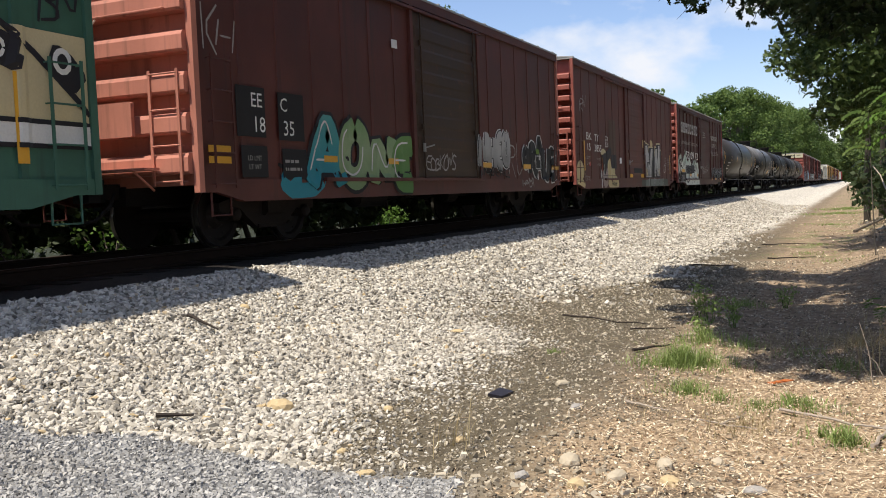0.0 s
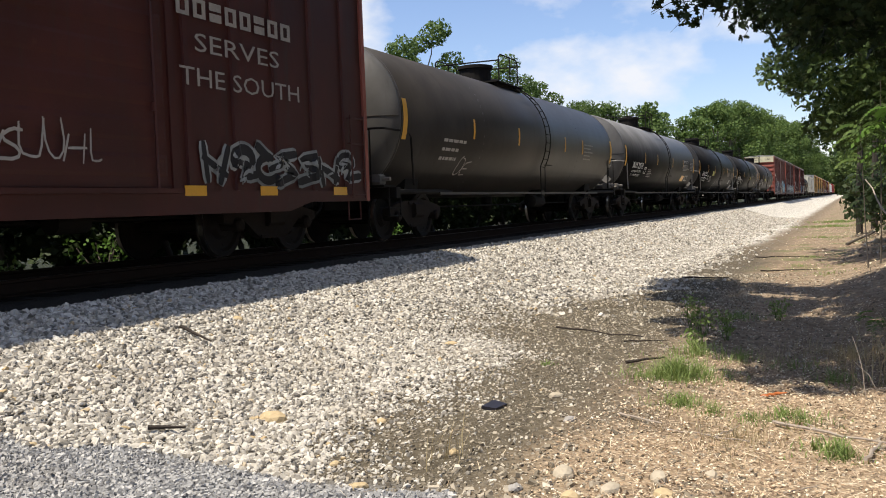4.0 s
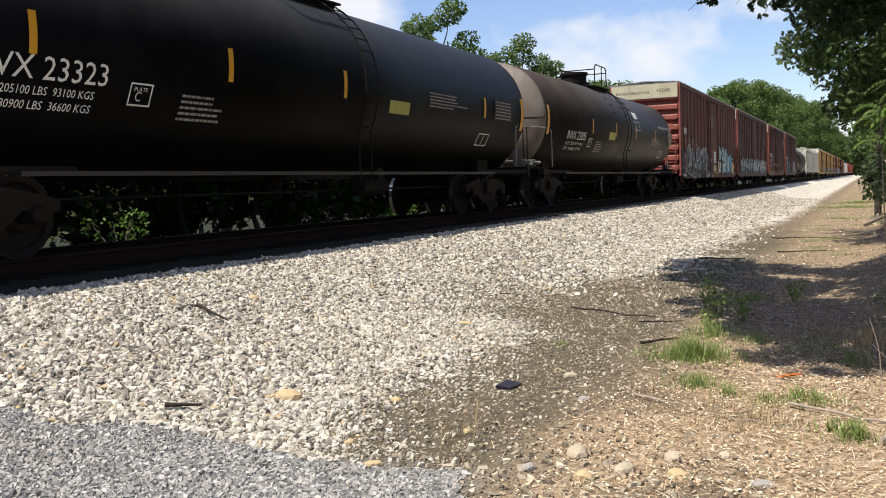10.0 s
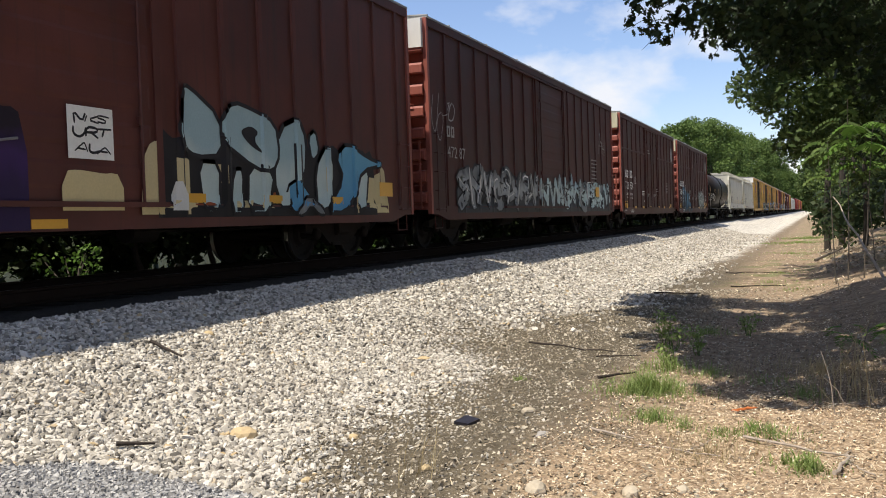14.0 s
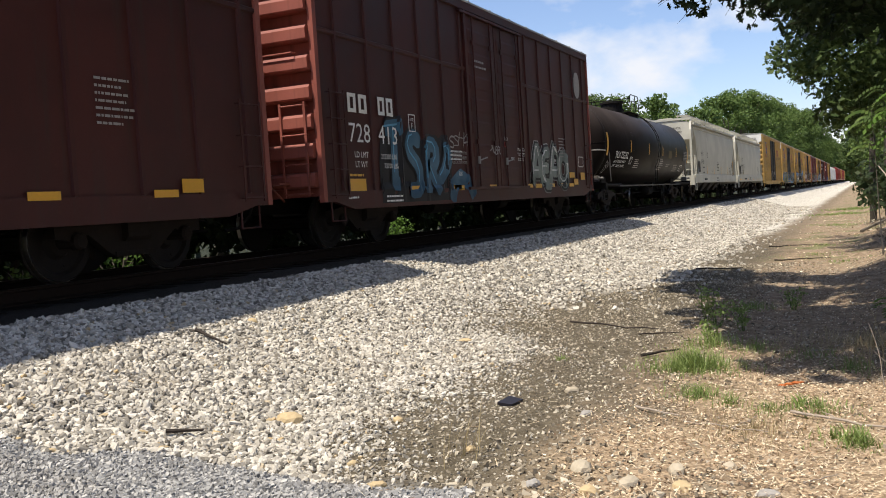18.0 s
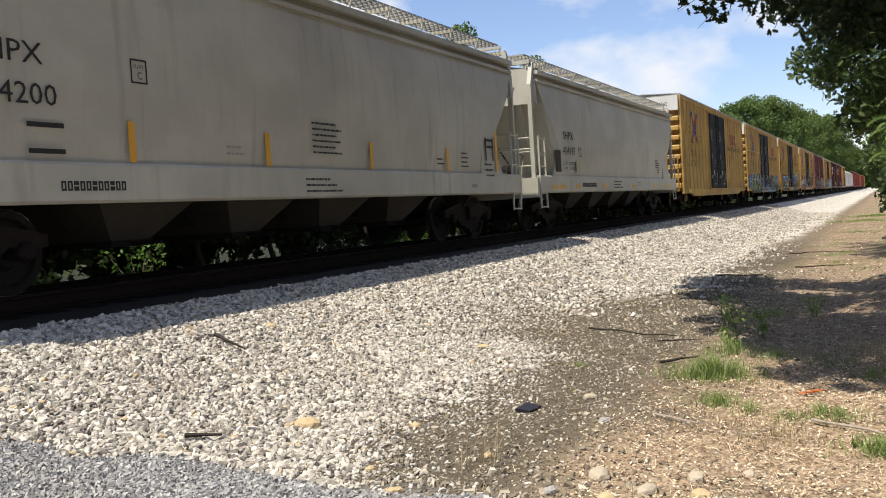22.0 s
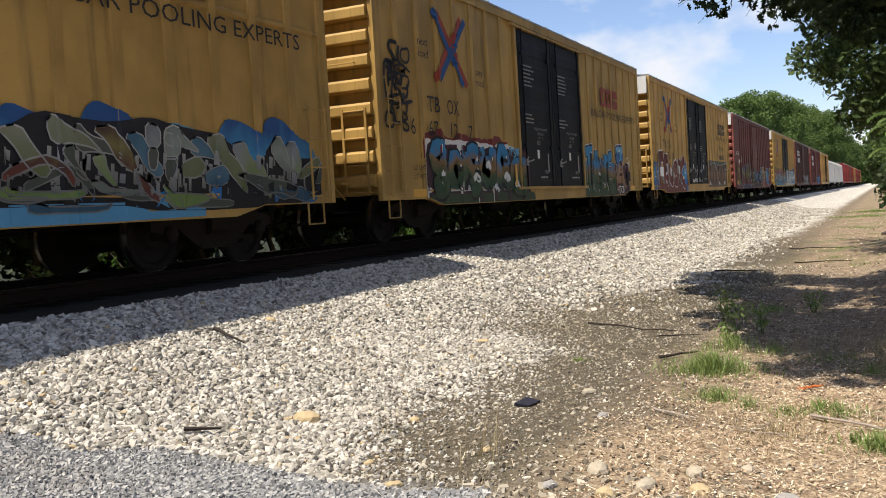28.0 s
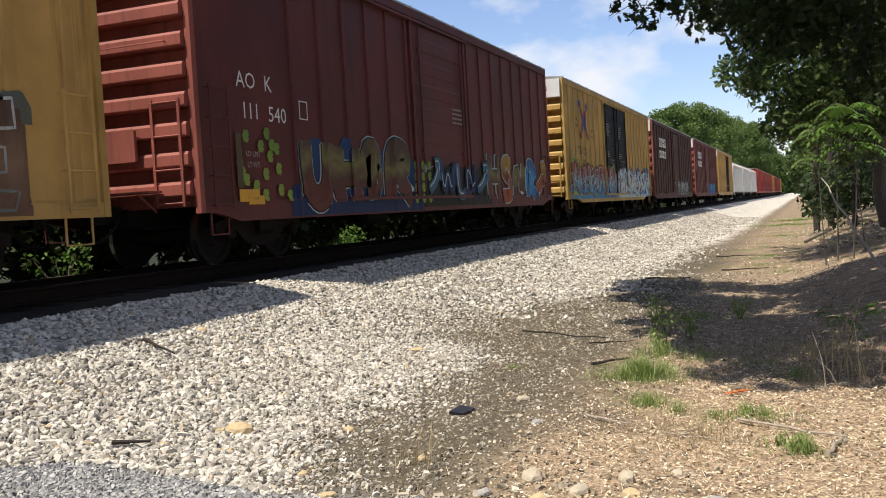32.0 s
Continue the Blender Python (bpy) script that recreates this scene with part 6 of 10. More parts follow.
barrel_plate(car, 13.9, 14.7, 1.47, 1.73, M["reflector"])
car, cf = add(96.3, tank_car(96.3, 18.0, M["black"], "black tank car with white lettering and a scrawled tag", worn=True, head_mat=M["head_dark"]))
tank_words(car, "INVX 23326", 18.0, 2.25)
M["notice"] = plain("faded_notice_yellow", (0.42, 0.40, 0.10), 0.6)
barrel_plate(car, 6.35, 7.08, 1.90, 2.16, M["notice"])
barrel_tag(car, 8.2, 1.0, 0.9, 0.85, 4)
barrel_tag(car, 11.0, 1.28, 1.1, 0.32, 5)
barrel_tag(car, 14.42, 1.40, 0.55, 0.12, 6)
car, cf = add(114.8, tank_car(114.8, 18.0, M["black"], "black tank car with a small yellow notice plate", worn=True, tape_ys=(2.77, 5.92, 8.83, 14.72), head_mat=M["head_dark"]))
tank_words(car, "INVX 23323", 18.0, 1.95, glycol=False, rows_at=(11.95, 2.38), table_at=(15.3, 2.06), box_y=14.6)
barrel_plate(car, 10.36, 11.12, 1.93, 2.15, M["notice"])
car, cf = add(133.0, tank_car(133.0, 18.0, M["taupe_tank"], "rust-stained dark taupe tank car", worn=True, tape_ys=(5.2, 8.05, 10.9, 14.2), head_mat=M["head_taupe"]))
tank_words(car, "INVX 23305", 18.0, 2.7, glycol=False, table_at=(16.4, 2.08), box_y=15.45)
barrel_plate(car, 7.2, 7.98, 1.95, 2.19, M["notice"])
barrel_plate(car, 10.85, 11.4, 2.80, 3.03, M["letter"], "routing_sheet")
barrel_tag(car, 10.85, 2.42, 0.62, 0.24, 7)
for q in ((10.76, 11.52, 2.38, 2.40), (10.76, 11.52, 2.68, 2.70), (10.76, 10.78, 2.40, 2.68), (11.50, 11.52, 2.40, 2.68)):
    on_barrel(panel(car, *q, M["letter"], "tag_frame", 1.556), TANK_R, TANK_Z, 0.02)
for y0, w0 in ((8.02, 0.34), (9.5, 0.26), (10.5, 0.30)):
    barrel_plate(car, y0, y0 + w0, 2.55, 3.80, M["rust_run"], "rust_stain")
on_barrel(word(car, "POLYTETRAMETHYLENE ETHER GLYCOL", 14.9, 2.62, 0.10, "letter", 2.6, 1.556), TANK_R, TANK_Z)

# tall red boxcar with silver letters on purple
car, cf = add(152.34, boxcar(152.34, 18.6, 4.83, M["oxide"], M["brick"], posts=0.95, door=(0.43, 0.59), top_band=M["buff"], label="tall oxide-red boxcar with silver graffiti on dark purple", first=1.0))
mark(car, 2, 0.95, 2.63, 0.27, 0.62)
word(car, "47", 0.95, 2.16, 0.27, "letter_dim", 0.5)
word(car, "22", 1.94, 2.17, 0.27, "letter_dim", 0.52)
word(car, "82", 2.90, 2.17, 0.27, "letter_dim", 0.52)
framed(car, 3.95, 2.17, 0.26, 0.27)
lettering(car, "EXCESS HEIGHT CAR", -1.25, 4.42, 0.16, M["letter_black"], -0.149, 1.0, "end_stencil", "end")
lettering(car, "472282", 0.55, 4.46, 0.20, M["letter_black"], -0.149, 1.0, "end_number", "end")
blot("graffiti_fringe", car, cf, G["purple"], 0.05, 0.64, 8.9, 2.08, 1.513, 90, 0.22, "deep purple spray-painted ground")
blot("graffiti_ground", car, cf, G["black"], 0.3, 0.64, 2.2, 1.95, 1.516, 91, 0.25, "black spray-painted ground")
blot("graffiti_ground", car, cf, G["black"], 5.6, 0.64, 8.5, 2.0, 1.5165, 92, 0.2, "black spray-painted ground")
blot("paint_patch", car, cf, G["orange"], 1.0, 1.25, 1.45, 1.85, 1.519, 93, 0.2)
SILVER = "dark silver spray-painted form edged in white"
form(car, cf, [(0.38, 0.92), (0.42, 1.09), (0.78, 1.14), (0.84, 1.61), (0.96, 1.81), (1.03, 1.58), (1.39, 1.12), (1.50, 0.9), (1.08, 0.68), (0.87, 0.80)], G["gunmetal"], G["white"], 1.522, words=SILVER)
form(car, cf, [(0.85, 1.20), (1.10, 1.16), (1.42, 0.95), (1.40, 0.86), (1.08, 0.72), (0.88, 0.88)], G["mauve"], G["white"], 1.530, 0.028, words="brown spray-painted curl edged in white")
form(car, cf, [(3.77, 1.08), (3.88, 1.53), (4.25, 1.96), (4.61, 2.12), (4.91, 2.03), (4.98, 1.7), (4.65, 1.5), (4.33, 1.4), (4.01, 1.04)], G["gunmetal"], G["white"], 1.521, words=SILVER)
form(car, cf, [(2.73, 1.12), (2.70, 1.67), (2.93, 2.06), (3.11, 2.04), (3.13, 1.69), (2.92, 1.34), (3.0, 0.99), (3.65, 0.64), (2.77, 0.70)], G["gunmetal"], G["white"], 1.523, words=SILVER)
form(car, cf, [(3.27, 1.58), (3.48, 1.92), (3.53, 1.6), (3.79, 1.4), (3.76, 0.92), (3.91, 0.79), (3.65, 0.61), (3.22, 0.88), (3.44, 1.15)], G["gunmetal"], G["white"], 1.525, words=SILVER)
form(car, cf, [(3.19, 1.56), (3.44, 1.43), (3.42, 1.11), (3.22, 0.92), (3.01, 1.07), (2.92, 1.34)], G["gunmetal"], G["white"], 1.531, 0.03, words=SILVER)
form(car, cf, [(1.55, 0.84), (1.68, 1.98), (1.94, 2.14), (2.32, 2.16), (2.55, 2.02), (2.73, 1.71), (2.58, 1.5), (2.84, 1.14), (2.70, 0.70), (2.23, 0.84)], G["gunmetal"], G["white"], 1.527, words=SILVER)
form(car, cf, [(4.18, 1.08), (4.33, 1.42), (4.65, 1.52), (5.09, 1.36), (5.40, 1.01), (5.14, 0.75), (4.76, 0.66), (4.34, 0.86)], G["gunmetal"], G["white"], 1.529, words=SILVER)
form(car, cf, [(4.50, 0.92), (4.60, 1.26), (4.78, 1.30), (5.0, 1.1), (4.95, 0.84), (4.72, 0.76)], G["silver"], None, 1.537, words="pale silver spray-painted glint")
form(car, cf, [(4.58, 0.86), (4.68, 1.02), (4.84, 0.98), (4.82, 0.82)], G["black"], None, 1.541, words="black spray-painted eye")
form(car, cf, [(4.95, 1.4), (5.17, 1.8), (5.58, 2.03), (5.74, 1.92), (5.44, 1.55), (5.56, 0.98), (5.27, 1.15)], G["gunmetal"], G["white"], 1.524, words=SILVER)
form(car, cf, [(6.3, 1.44), (5.91, 1.8), (5.93, 1.98), (6.07, 2.18), (6.35, 2.02), (6.68, 2.04), (6.86, 2.2), (7.14, 2.14), (7.34, 1.72), (7.69, 1.53), (8.0, 1.08), (7.87, 0.73), (6.9, 0.68), (6.72, 1.16), (5.84, 0.88), (5.52, 0.96), (5.47, 1.37), (5.78, 1.47)], G["gunmetal"], G["white"], 1.528, words=SILVER)
form(car, cf, [(6.98, 0.84), (6.88, 1.22), (7.06, 1.34), (7.42, 0.84), (7.2, 0.74)], G["silver"], G["white"], 1.536, 0.03, words="pale silver spray-painted glint")
for pts, wd in (([(1.87, 1.60), (1.91, 1.76), (2.17, 1.83), (2.5, 1.74), (2.60, 1.58)], 0.09), ([(1.79, 1.12), (1.95, 1.33), (2.21, 1.41), (2.47, 1.33), (2.62, 1.18)], 0.13), ([(4.13, 1.10), (4.24, 1.42), (4.42, 1.66), (4.62, 1.70)], 0.07), ([(6.0, 1.62), (6.3, 1.50), (6.62, 1.66), (6.84, 1.5), (7.2, 1.58)], 0.06)):
    layer("graffiti_stroke", [strip("a", rounded(rounded(pts)), wd, 1.538, cf, 2)], G["silver"], car, "pale silver spray-painted bow")
form(car, cf, [(1.84, 0.98), (1.94, 1.22), (2.2, 1.29), (2.54, 1.19), (2.48, 1.0), (2.2, 0.96)], G["black"], G["white"], 1.540, 0.025, words="black spray-painted eye")
tag(car, cf, 0.05, 0.68, 0.7, 0.24, G["white"], 94, 1.53)
blot("graffiti_fringe", car, cf, G["cream"], 10.6, 0.80, 17.5, 1.85, 1.513, 95, 0.5, "cream spray-painted ground")
blot("graffiti_fringe", car, cf, G["cream"], 9.35, 0.85, 10.3, 1.35, 1.514, 96, 0.25, "cream spray-painted patch")
blot("graffiti_ground", car, cf, G["black"], 10.9, 0.76, 17.0, 2.1, 1.517, 97, 0.35, "black spray-painted ground")
PALE = "pale blue spray-painted blade edged in black"
form(car, cf, [(13.78, 2.10), (14.35, 2.30), (14.58, 1.96), (14.5, 1.36), (13.8, 0.80), (13.55, 1.34)], G["ice"], G["black"], 1.521, 0.08, 1, PALE)
form(car, cf, [(12.92, 1.52), (13.62, 1.45), (13.40, 0.80), (12.86, 0.80)], G["ice"], G["black"], 1.524, 0.07, 1, PALE)
form(car, cf, [(12.55, 1.42), (12.80, 1.44), (12.72, 0.80), (12.44, 0.80)], G["ice"], G["black"], 1.523, 0.06, 1, PALE)
form(car, cf, [(11.39, 1.70), (11.46, 2.44), (11.62, 2.46), (12.28, 2.12), (12.30, 1.60), (11.72, 1.54)], G["ice"], G["black"], 1.526, 0.06, 1, PALE)
form(car, cf, [(12.30, 2.14), (12.61, 2.36), (13.04, 2.30), (13.66, 2.16), (13.76, 1.68), (13.56, 1.42), (13.11, 1.44), (12.27, 1.80)], G["ice"], G["black"], 1.529, 0.06, 1, PALE)
form(car, cf, [(12.75, 1.98), (13.0, 2.06), (13.22, 1.98), (13.05, 1.86), (13.35, 1.66), (13.05, 1.74), (12.80, 1.88)], G["black"], None, 1.534, words="black spray-painted hook")
form(car, cf, [(14.62, 2.02), (14.86, 2.16), (14.98, 1.78), (14.72, 1.62)], G["ice"], G["black"], 1.522, 0.06, 1, PALE)
form(car, cf, [(14.8, 1.52), (15.25, 1.98), (15.48, 1.5), (15.2, 0.9), (14.86, 0.80)], G["ice"], G["black"], 1.525, 0.07, 1, PALE)
form(car, cf, [(15.50, 1.76), (15.95, 2.02), (16.67, 1.79), (17.45, 1.69), (16.46, 1.55), (16.22, 1.12), (15.70, 0.80), (15.12, 0.82), (15.79, 1.38)], G["sky"], G["black"], 1.528, 0.07, 1, PALE)
form(car, cf, [(11.75, 1.5), (12.25, 1.5), (12.2, 0.84), (11.85, 0.80)], G["ice"], G["black"], 1.5215, 0.06, 1, PALE)
form(car, cf, [(13.9, 1.2), (14.3, 1.35), (14.8, 0.95), (14.4, 0.80), (14.0, 0.82)], G["sky"], G["black"], 1.5265, 0.05, 1, PALE)
form(car, cf, [(16.2, 1.5), (16.75, 1.62), (16.6, 0.90), (16.25, 0.84)], G["ice"], G["black"], 1.5225, 0.06, 1, PALE)
form(car, cf, [(14.1, 0.78), (14.6, 1.14), (15.1, 0.78), (14.85, 0.76), (14.6, 0.92), (14.35, 0.76)], G["silver"], G["black"], 1.533, 0.05, 1, "grey spray-painted arrow")
for y0, z0, y1, z1, m in ((11.98, 1.22, 12.5, 1.52, "cream"), (16.5, 0.98, 17.2, 1.5, "cream"), (11.65, 0.92, 12.08, 1.1, "orange"), (13.42, 0.95, 13.82, 1.13, "orange"), (11.2, 0.85, 11.5, 1.3, "white")):
    blot("paint_patch", car, cf, G[m], y0, z0, y1, z1, 1.519, int(y0 * 10), 0.3)
tapes(car, (11.38, 13.27, 15.2), 0.95, 0.5, 0.12)
tapes(car, (8.93,), 0.66, 0.5, 0.10)
panel(car, 17.1, 17.65, 1.1, 1.36, M["reflector"], "notice_plate", FACE + 0.02)
bars(car, 8.3, 3.75, 1.4, 5, M["letter_dim"], 0.07, 1.56, 1.8, 11)
panel(car, 9.46, 10.16, 1.42, 2.0, M["letter"], "paint_patch", 1.562)
for k in range(3):
    tag(car, flat_wall, 9.54, 1.48 + 0.17 * k, 0.52, 0.13, G["black"], 95 + k, 1.560, 0.03)
bars(car, -0.8, 3.6, 1.5, 5, M["letter"], 0.05, -0.16, 1.8, 5, "end_stencil", "end")

# tall dark boxcar with worn graffiti
car, cf = add(171.99, boxcar(171.99, 18.6, 4.86, M["brown"], M["brick"], posts=0.98, door=(0.43, 0.60), top_band=M["white"], label="tall dark-brown boxcar with worn pale graffiti", first=1.0))
mark(car, 2, 0.95, 2.45, 0.24, 0.5, "letter_dim")
word(car, "472 87", 0.95, 2.0, 0.26, "letter_dim", 1.1)
lettering(car, "472187", 0.55, 4.46, 0.20, M["letter_black"], -0.149, 1.0, "end_number", "end")
graffiti(car, cf, 1.5, 8.0, 0.78, 1.95, G["silver"], G["black"], None, G["white"], 8, 101, fat=0.24, ground=G["gunmetal"], words="worn silver spray-painted letters")
graffiti(car, cf, 8.2, 17.8, 0.78, 1.9, G["ice"], G["black"], None, G["silver"], 11, 102, fat=0.22, ground=G["gunmetal"], words="worn pale blue spray-painted letters")
for sd, (y, z, w, h) in enumerate(((0.1, 2.4, 0.6, 0.9), (0.8, 2.7, 0.6, 0.6), (16.2, 2.9, 1.0, 0.7))):
    tag(car, cf, y, z, w, h, M["letter_dim"], 104 + sd)
bars(car, 14.9, 2.6, 1.0, 9, M["letter_dim"], 0.06, FACE, 2.2, 12)
framed(car, 14.0, 1.3, 0.6, 0.5, x=FACE + 0.04)
panel(car, 15.3, 15.9, 1.3, 1.65, M["reflector"], "notice_plate", FACE + 0.04)
layer("graffiti_fill", [strip("a", arc(13.6, 1.25, 0.55, 0.4, 0, 300), 0.22, 1.55, cf, 4)], G["silver"], car)

# two clean red-brown boxcars with blocks of white lettering
for st, num, tagged_up in ((192.33, "728 954", False), (209.1, "728 413", True)):
    car, cf = add(st, boxcar(st, 15.3 if not tagged_up else 15.45, 4.84, M["brown"], M["brick"], posts=1.02, door=(0.385, 0.605), doors=2, top_band=M["buff"], label="dark red-brown boxcar with blue and silver graffiti" if tagged_up else "clean dark red-brown boxcar with white lettering", post_w=0.06, first=0.62, panel_line=3.42))
    mark(car, 2, 0.85, 2.20, 0.31, 0.72)
    mark(car, 2, 1.88, 2.21, 0.31, 0.62)
    word(car, num[:3], 0.82, 1.72, 0.32, "letter", 0.72)
    word(car, num[4:], 1.83, 1.72, 0.32, "letter", 0.70)
    word(car, "LD LMT", 0.97, 1.47, 0.10)
    word(car, "212300 LBS", 1.88, 1.46, 0.09)
    word(car, "LT WT", 0.98, 1.31, 0.10)
    word(car, "73700 LBS", 1.98, 1.30, 0.09)
    panel(car, 0.75, 1.3, 0.92, 1.12, M["reflector"], "notice_plate")
    bars(car, 0.75, 1.16, 0.75, 1, M["reflector"], 0.06, FACE, 1.6, 14)
    tapes(car, (2.92, 4.9, 6.9, 9.4, 11.2, 13.0), 0.90, 0.42, 0.09)
    framed(car, 3.03, 1.98, 0.27, 0.32, words=("PLATE", "F"))
    bars(car, 4.85, 1.66, 0.6, 3, M["letter"], 0.05, FACE, 1.6, 15)
    word(car, "70K", 5.2, 1.18, 0.09)
    bars(car, 2.0, 0.80, 0.9, 2, M["letter"], 0.05, FACE + 0.002, 1.6, 16)
    bars(car, 0.7, 0.80, 0.4, 1, M["letter"], 0.05, FACE + 0.002, 1.6, 17)
    bars(car, 6.3, 3.62, 0.9, 2, M["letter_dim"], 0.07, 1.562, 1.7, 18)
    word(car, "ASD", 7.9, 2.0, 0.09, x=1.565)
    panel(car, 7.9, 8.05, 1.85, 1.96, M["red_car"], "sticker", 1.565)
    word(car, "SEAL", 8.3, 1.55, 0.08, x=1.565)
    word(car, "UNLATCH", 8.75, 1.78, 0.08, x=1.565)
    word(car, "TO CLOSE", 8.75, 1.66, 0.08, x=1.565)
    word(car, "DOORS", 8.78, 1.54, 0.08, x=1.565)
    bars(car, 12.2, 2.2, 0.6, 7, M["letter_dim"], 0.045, FACE, 1.8, 19)
    panel(car, 13.5, 13.9, 0.95, 1.12, M["reflector"], "notice_plate")
    piece("worn_disc", None, lambda bm: prism(bm, [(14.25 + 0.3 * math.cos(a), 3.83 + 0.38 * math.sin(a)) for a in [k * math.pi / 10 for k in range(20)]], FACE - 0.003, FACE + 0.002, "x"), M["letter_dim"], car)
    if tagged_up:
        blot("graffiti_ground", car, cf, G["black"], 1.85, 0.70, 4.9, 2.15, 1.513, 121, 0.3, "black spray-painted ground")
        shaped(car, cf, [("tee", 1.95, 0.76, 1.0, 1.45, G["storm"]), ("bend", 2.75, 0.72, 0.9, 1.35, G["storm"]), ("loop", 3.5, 0.70, 0.9, 1.25, G["storm"]), ("arrow", 4.1, 0.78, 0.8, 1.1, G["storm"])], G["black"], 0.30, 0.10, shine=G["sky"], words="blue spray-painted letters edged in black", soft=1)
        layer("graffiti_fill", [strip("a", [(4.8, 0.66), (4.95, 0.98), (5.35, 1.16), (5.75, 1.02), (5.95, 0.74)], 0.34, 1.518, cf, 5)], G["storm"], car, "blue-grey spray-painted form")
        shaped(car, cf, [("peak", 9.72, 0.80, 1.15, 1.24, G["pewter"]), ("comb", 10.52, 0.80, 0.95, 1.2, G["pewter"]), ("peak", 11.15, 0.80, 1.20, 1.28, G["pewter"]), ("ring", 12.0, 0.82, 1.05, 1.12, G["pewter"])], G["black"], 0.30, 0.12, halo=G["ash"], wide=0.05, shine=G["white"], words="pewter spray-painted letters edged in black", soft=1)
        tag(car, cf, 4.85, 1.78, 0.95, 0.36, M["letter_dim"], 123)
        tag(car, cf, 6.85, 1.66, 0.6, 0.2, M["letter_dim"], 124, 1.56)
        for k, w3 in enumerate(("EQUIPPED WITH", "HOLLAND SNUBBER", "FLOOR ANCHORS")):
            word(car, w3, 4.9, 1.62 - 0.1 * k, 0.065, "letter_dim", 0.76)
        tapes(car, (4.95, 10.05, 12.2), 0.89, 0.5, 0.10)
        panel(car, 14.2, 14.62, 1.09, 1.30, M["reflector"], "notice_plate")
        panel(car, 13.07, 13.58, 1.15, 1.30, M["reflector"], "notice_plate")
        framed(car, 14.03, 1.46, 0.5, 0.3)

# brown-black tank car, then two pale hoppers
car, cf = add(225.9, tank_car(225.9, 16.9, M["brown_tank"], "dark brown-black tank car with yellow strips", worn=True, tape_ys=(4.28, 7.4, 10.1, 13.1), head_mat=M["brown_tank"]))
tank_words(car, "TILX 252252", 16.9, 2.1, glycol=False, rows_at=(9.5, 1.92), table_at=(14.9, 1.96), box_y=14.5)
barrel_tag(car, 1.12, 1.36, 0.5, 0.42, 8)
barrel_plate(car, 11.42, 12.1, 2.0, 2.32, M["dull_plate"])
on_barrel(bars(car, 13.0, 1.72, 1.15, 4, M["letter_dim"], 0.05, 1.556, 1.6, 14), TANK_R, TANK_Z)
on_barrel(bars(car, 11.3, 1.72, 0.7, 2, M["letter_dim"], 0.04, 1.556, 1.7, 15), TANK_R, TANK_Z)
for st, ln, num, lab in ((243.6, 16.2, "454200", "pale grey covered hopper car with sunlit ladders"), (260.9, 16.3, "454197", "pale grey covered hopper car with black lettering and scraped patches")):
    car, cf = add(st, hopper_car(st, ln, lab, M["hopper"]))
    hx = 1.563
    o = 0.0 if num == "454200" else 0.02
    word(car, "SHPX", 1.99 + o, 2.30, 0.22, "letter_black", 0.86, hx)
    word(car, num, 1.95 + o, 1.90, 0.22, "letter_black", 1.04, hx)
    piece("scrape", None, lambda bm: box(bm, 1.545, 1.5605, 1.35, 1.75, 1.45, 2.0), M["bay"], car)
    lettering(car, "SHPX", 0.45, 3.62, 0.16, M["letter_black"], 0.232, 1.25, "end_stencil", "end")
    lettering(car, num, 0.42, 3.42, 0.16, M["letter_black"], 0.232, 1.15, "end_number", "end")
    if num == "454200":
        for z in (1.68, 1.42):
            panel(car, 2.60, 3.05, z, z + 0.05, M["letter_black"], "stencil_bar", hx)
        framed(car, 4.04, 2.24, 0.25, 0.27, "letter_black", hx, ("PLATE", "C"))
        for y in (14.05, 14.42):
            panel(car, y, y + 0.06, 1.62, 2.10, M["letter_black"], "stencil_bar", hx)
        for z in (2.02, 1.88):
            panel(car, 14.12, 14.41, z, z + 0.05, M["letter_black"], "stencil_bar", hx + 0.001)
        panel(car, 14.60, 14.72, 1.38, 2.26, M["reflector"], "reflector_strip", 1.5585, "yellow reflective tape")
        bars(car, 14.0, 1.52, 0.5, 3, M["letter_black"], 0.06, hx, 1.9, 39)
        panel(car, 13.25, 13.52, 1.06, 1.13, M["steel"], "maker_plate", 1.566)
        framed(car, 14.85, 1.36, 0.36, 0.42, "letter_dim", hx)
        for y in (3.94, 6.44, 9.24, 12.15):
            panel(car, y, y + 0.10, 1.36, 1.81, M["reflector"], "reflector_strip", 1.558)
        mark(car, 11, 2.96, 1.05, 0.10, 0.9, "letter_black", hx + 0.003)
        blocks = ((7.58, 2.0, 0.8, 6), (5.6, 1.58, 0.5, 2), (7.35, 1.18, 1.0, 3), (12.8, 1.72, 0.35, 4), (11.7, 1.58, 0.3, 2))
    else:
        word(car, "LD LMT  220700 LBS", 1.90, 1.64, 0.085, "letter_black", 1.1, hx)
        word(car, "LT WT     65300 LBS", 1.90, 1.50, 0.085, "letter_black", 1.1, hx)
        framed(car, 3.31, 1.88, 0.24, 0.25, "letter_black", hx, ("PLATE", "C"))
        piece("scrape", None, lambda bm: box(bm, 1.545, 1.5605, 3.07, 3.43, 1.43, 1.76), M["buff"], car)
        tapes(car, (1.0, 1.6, 2.95, 5.6, 9.1, 12.27, 13.9, 14.6), 1.02, 0.42, 0.10, 1.564)
        mark(car, 15, 3.52, 1.06, 0.11, 1.4, "letter_black", hx + 0.003)
        blocks = ((6.8, 1.20, 1.2, 3), (9.9, 1.18, 0.6, 2), (12.6, 1.98, 0.7, 4), (12.9, 1.72, 0.3, 3))
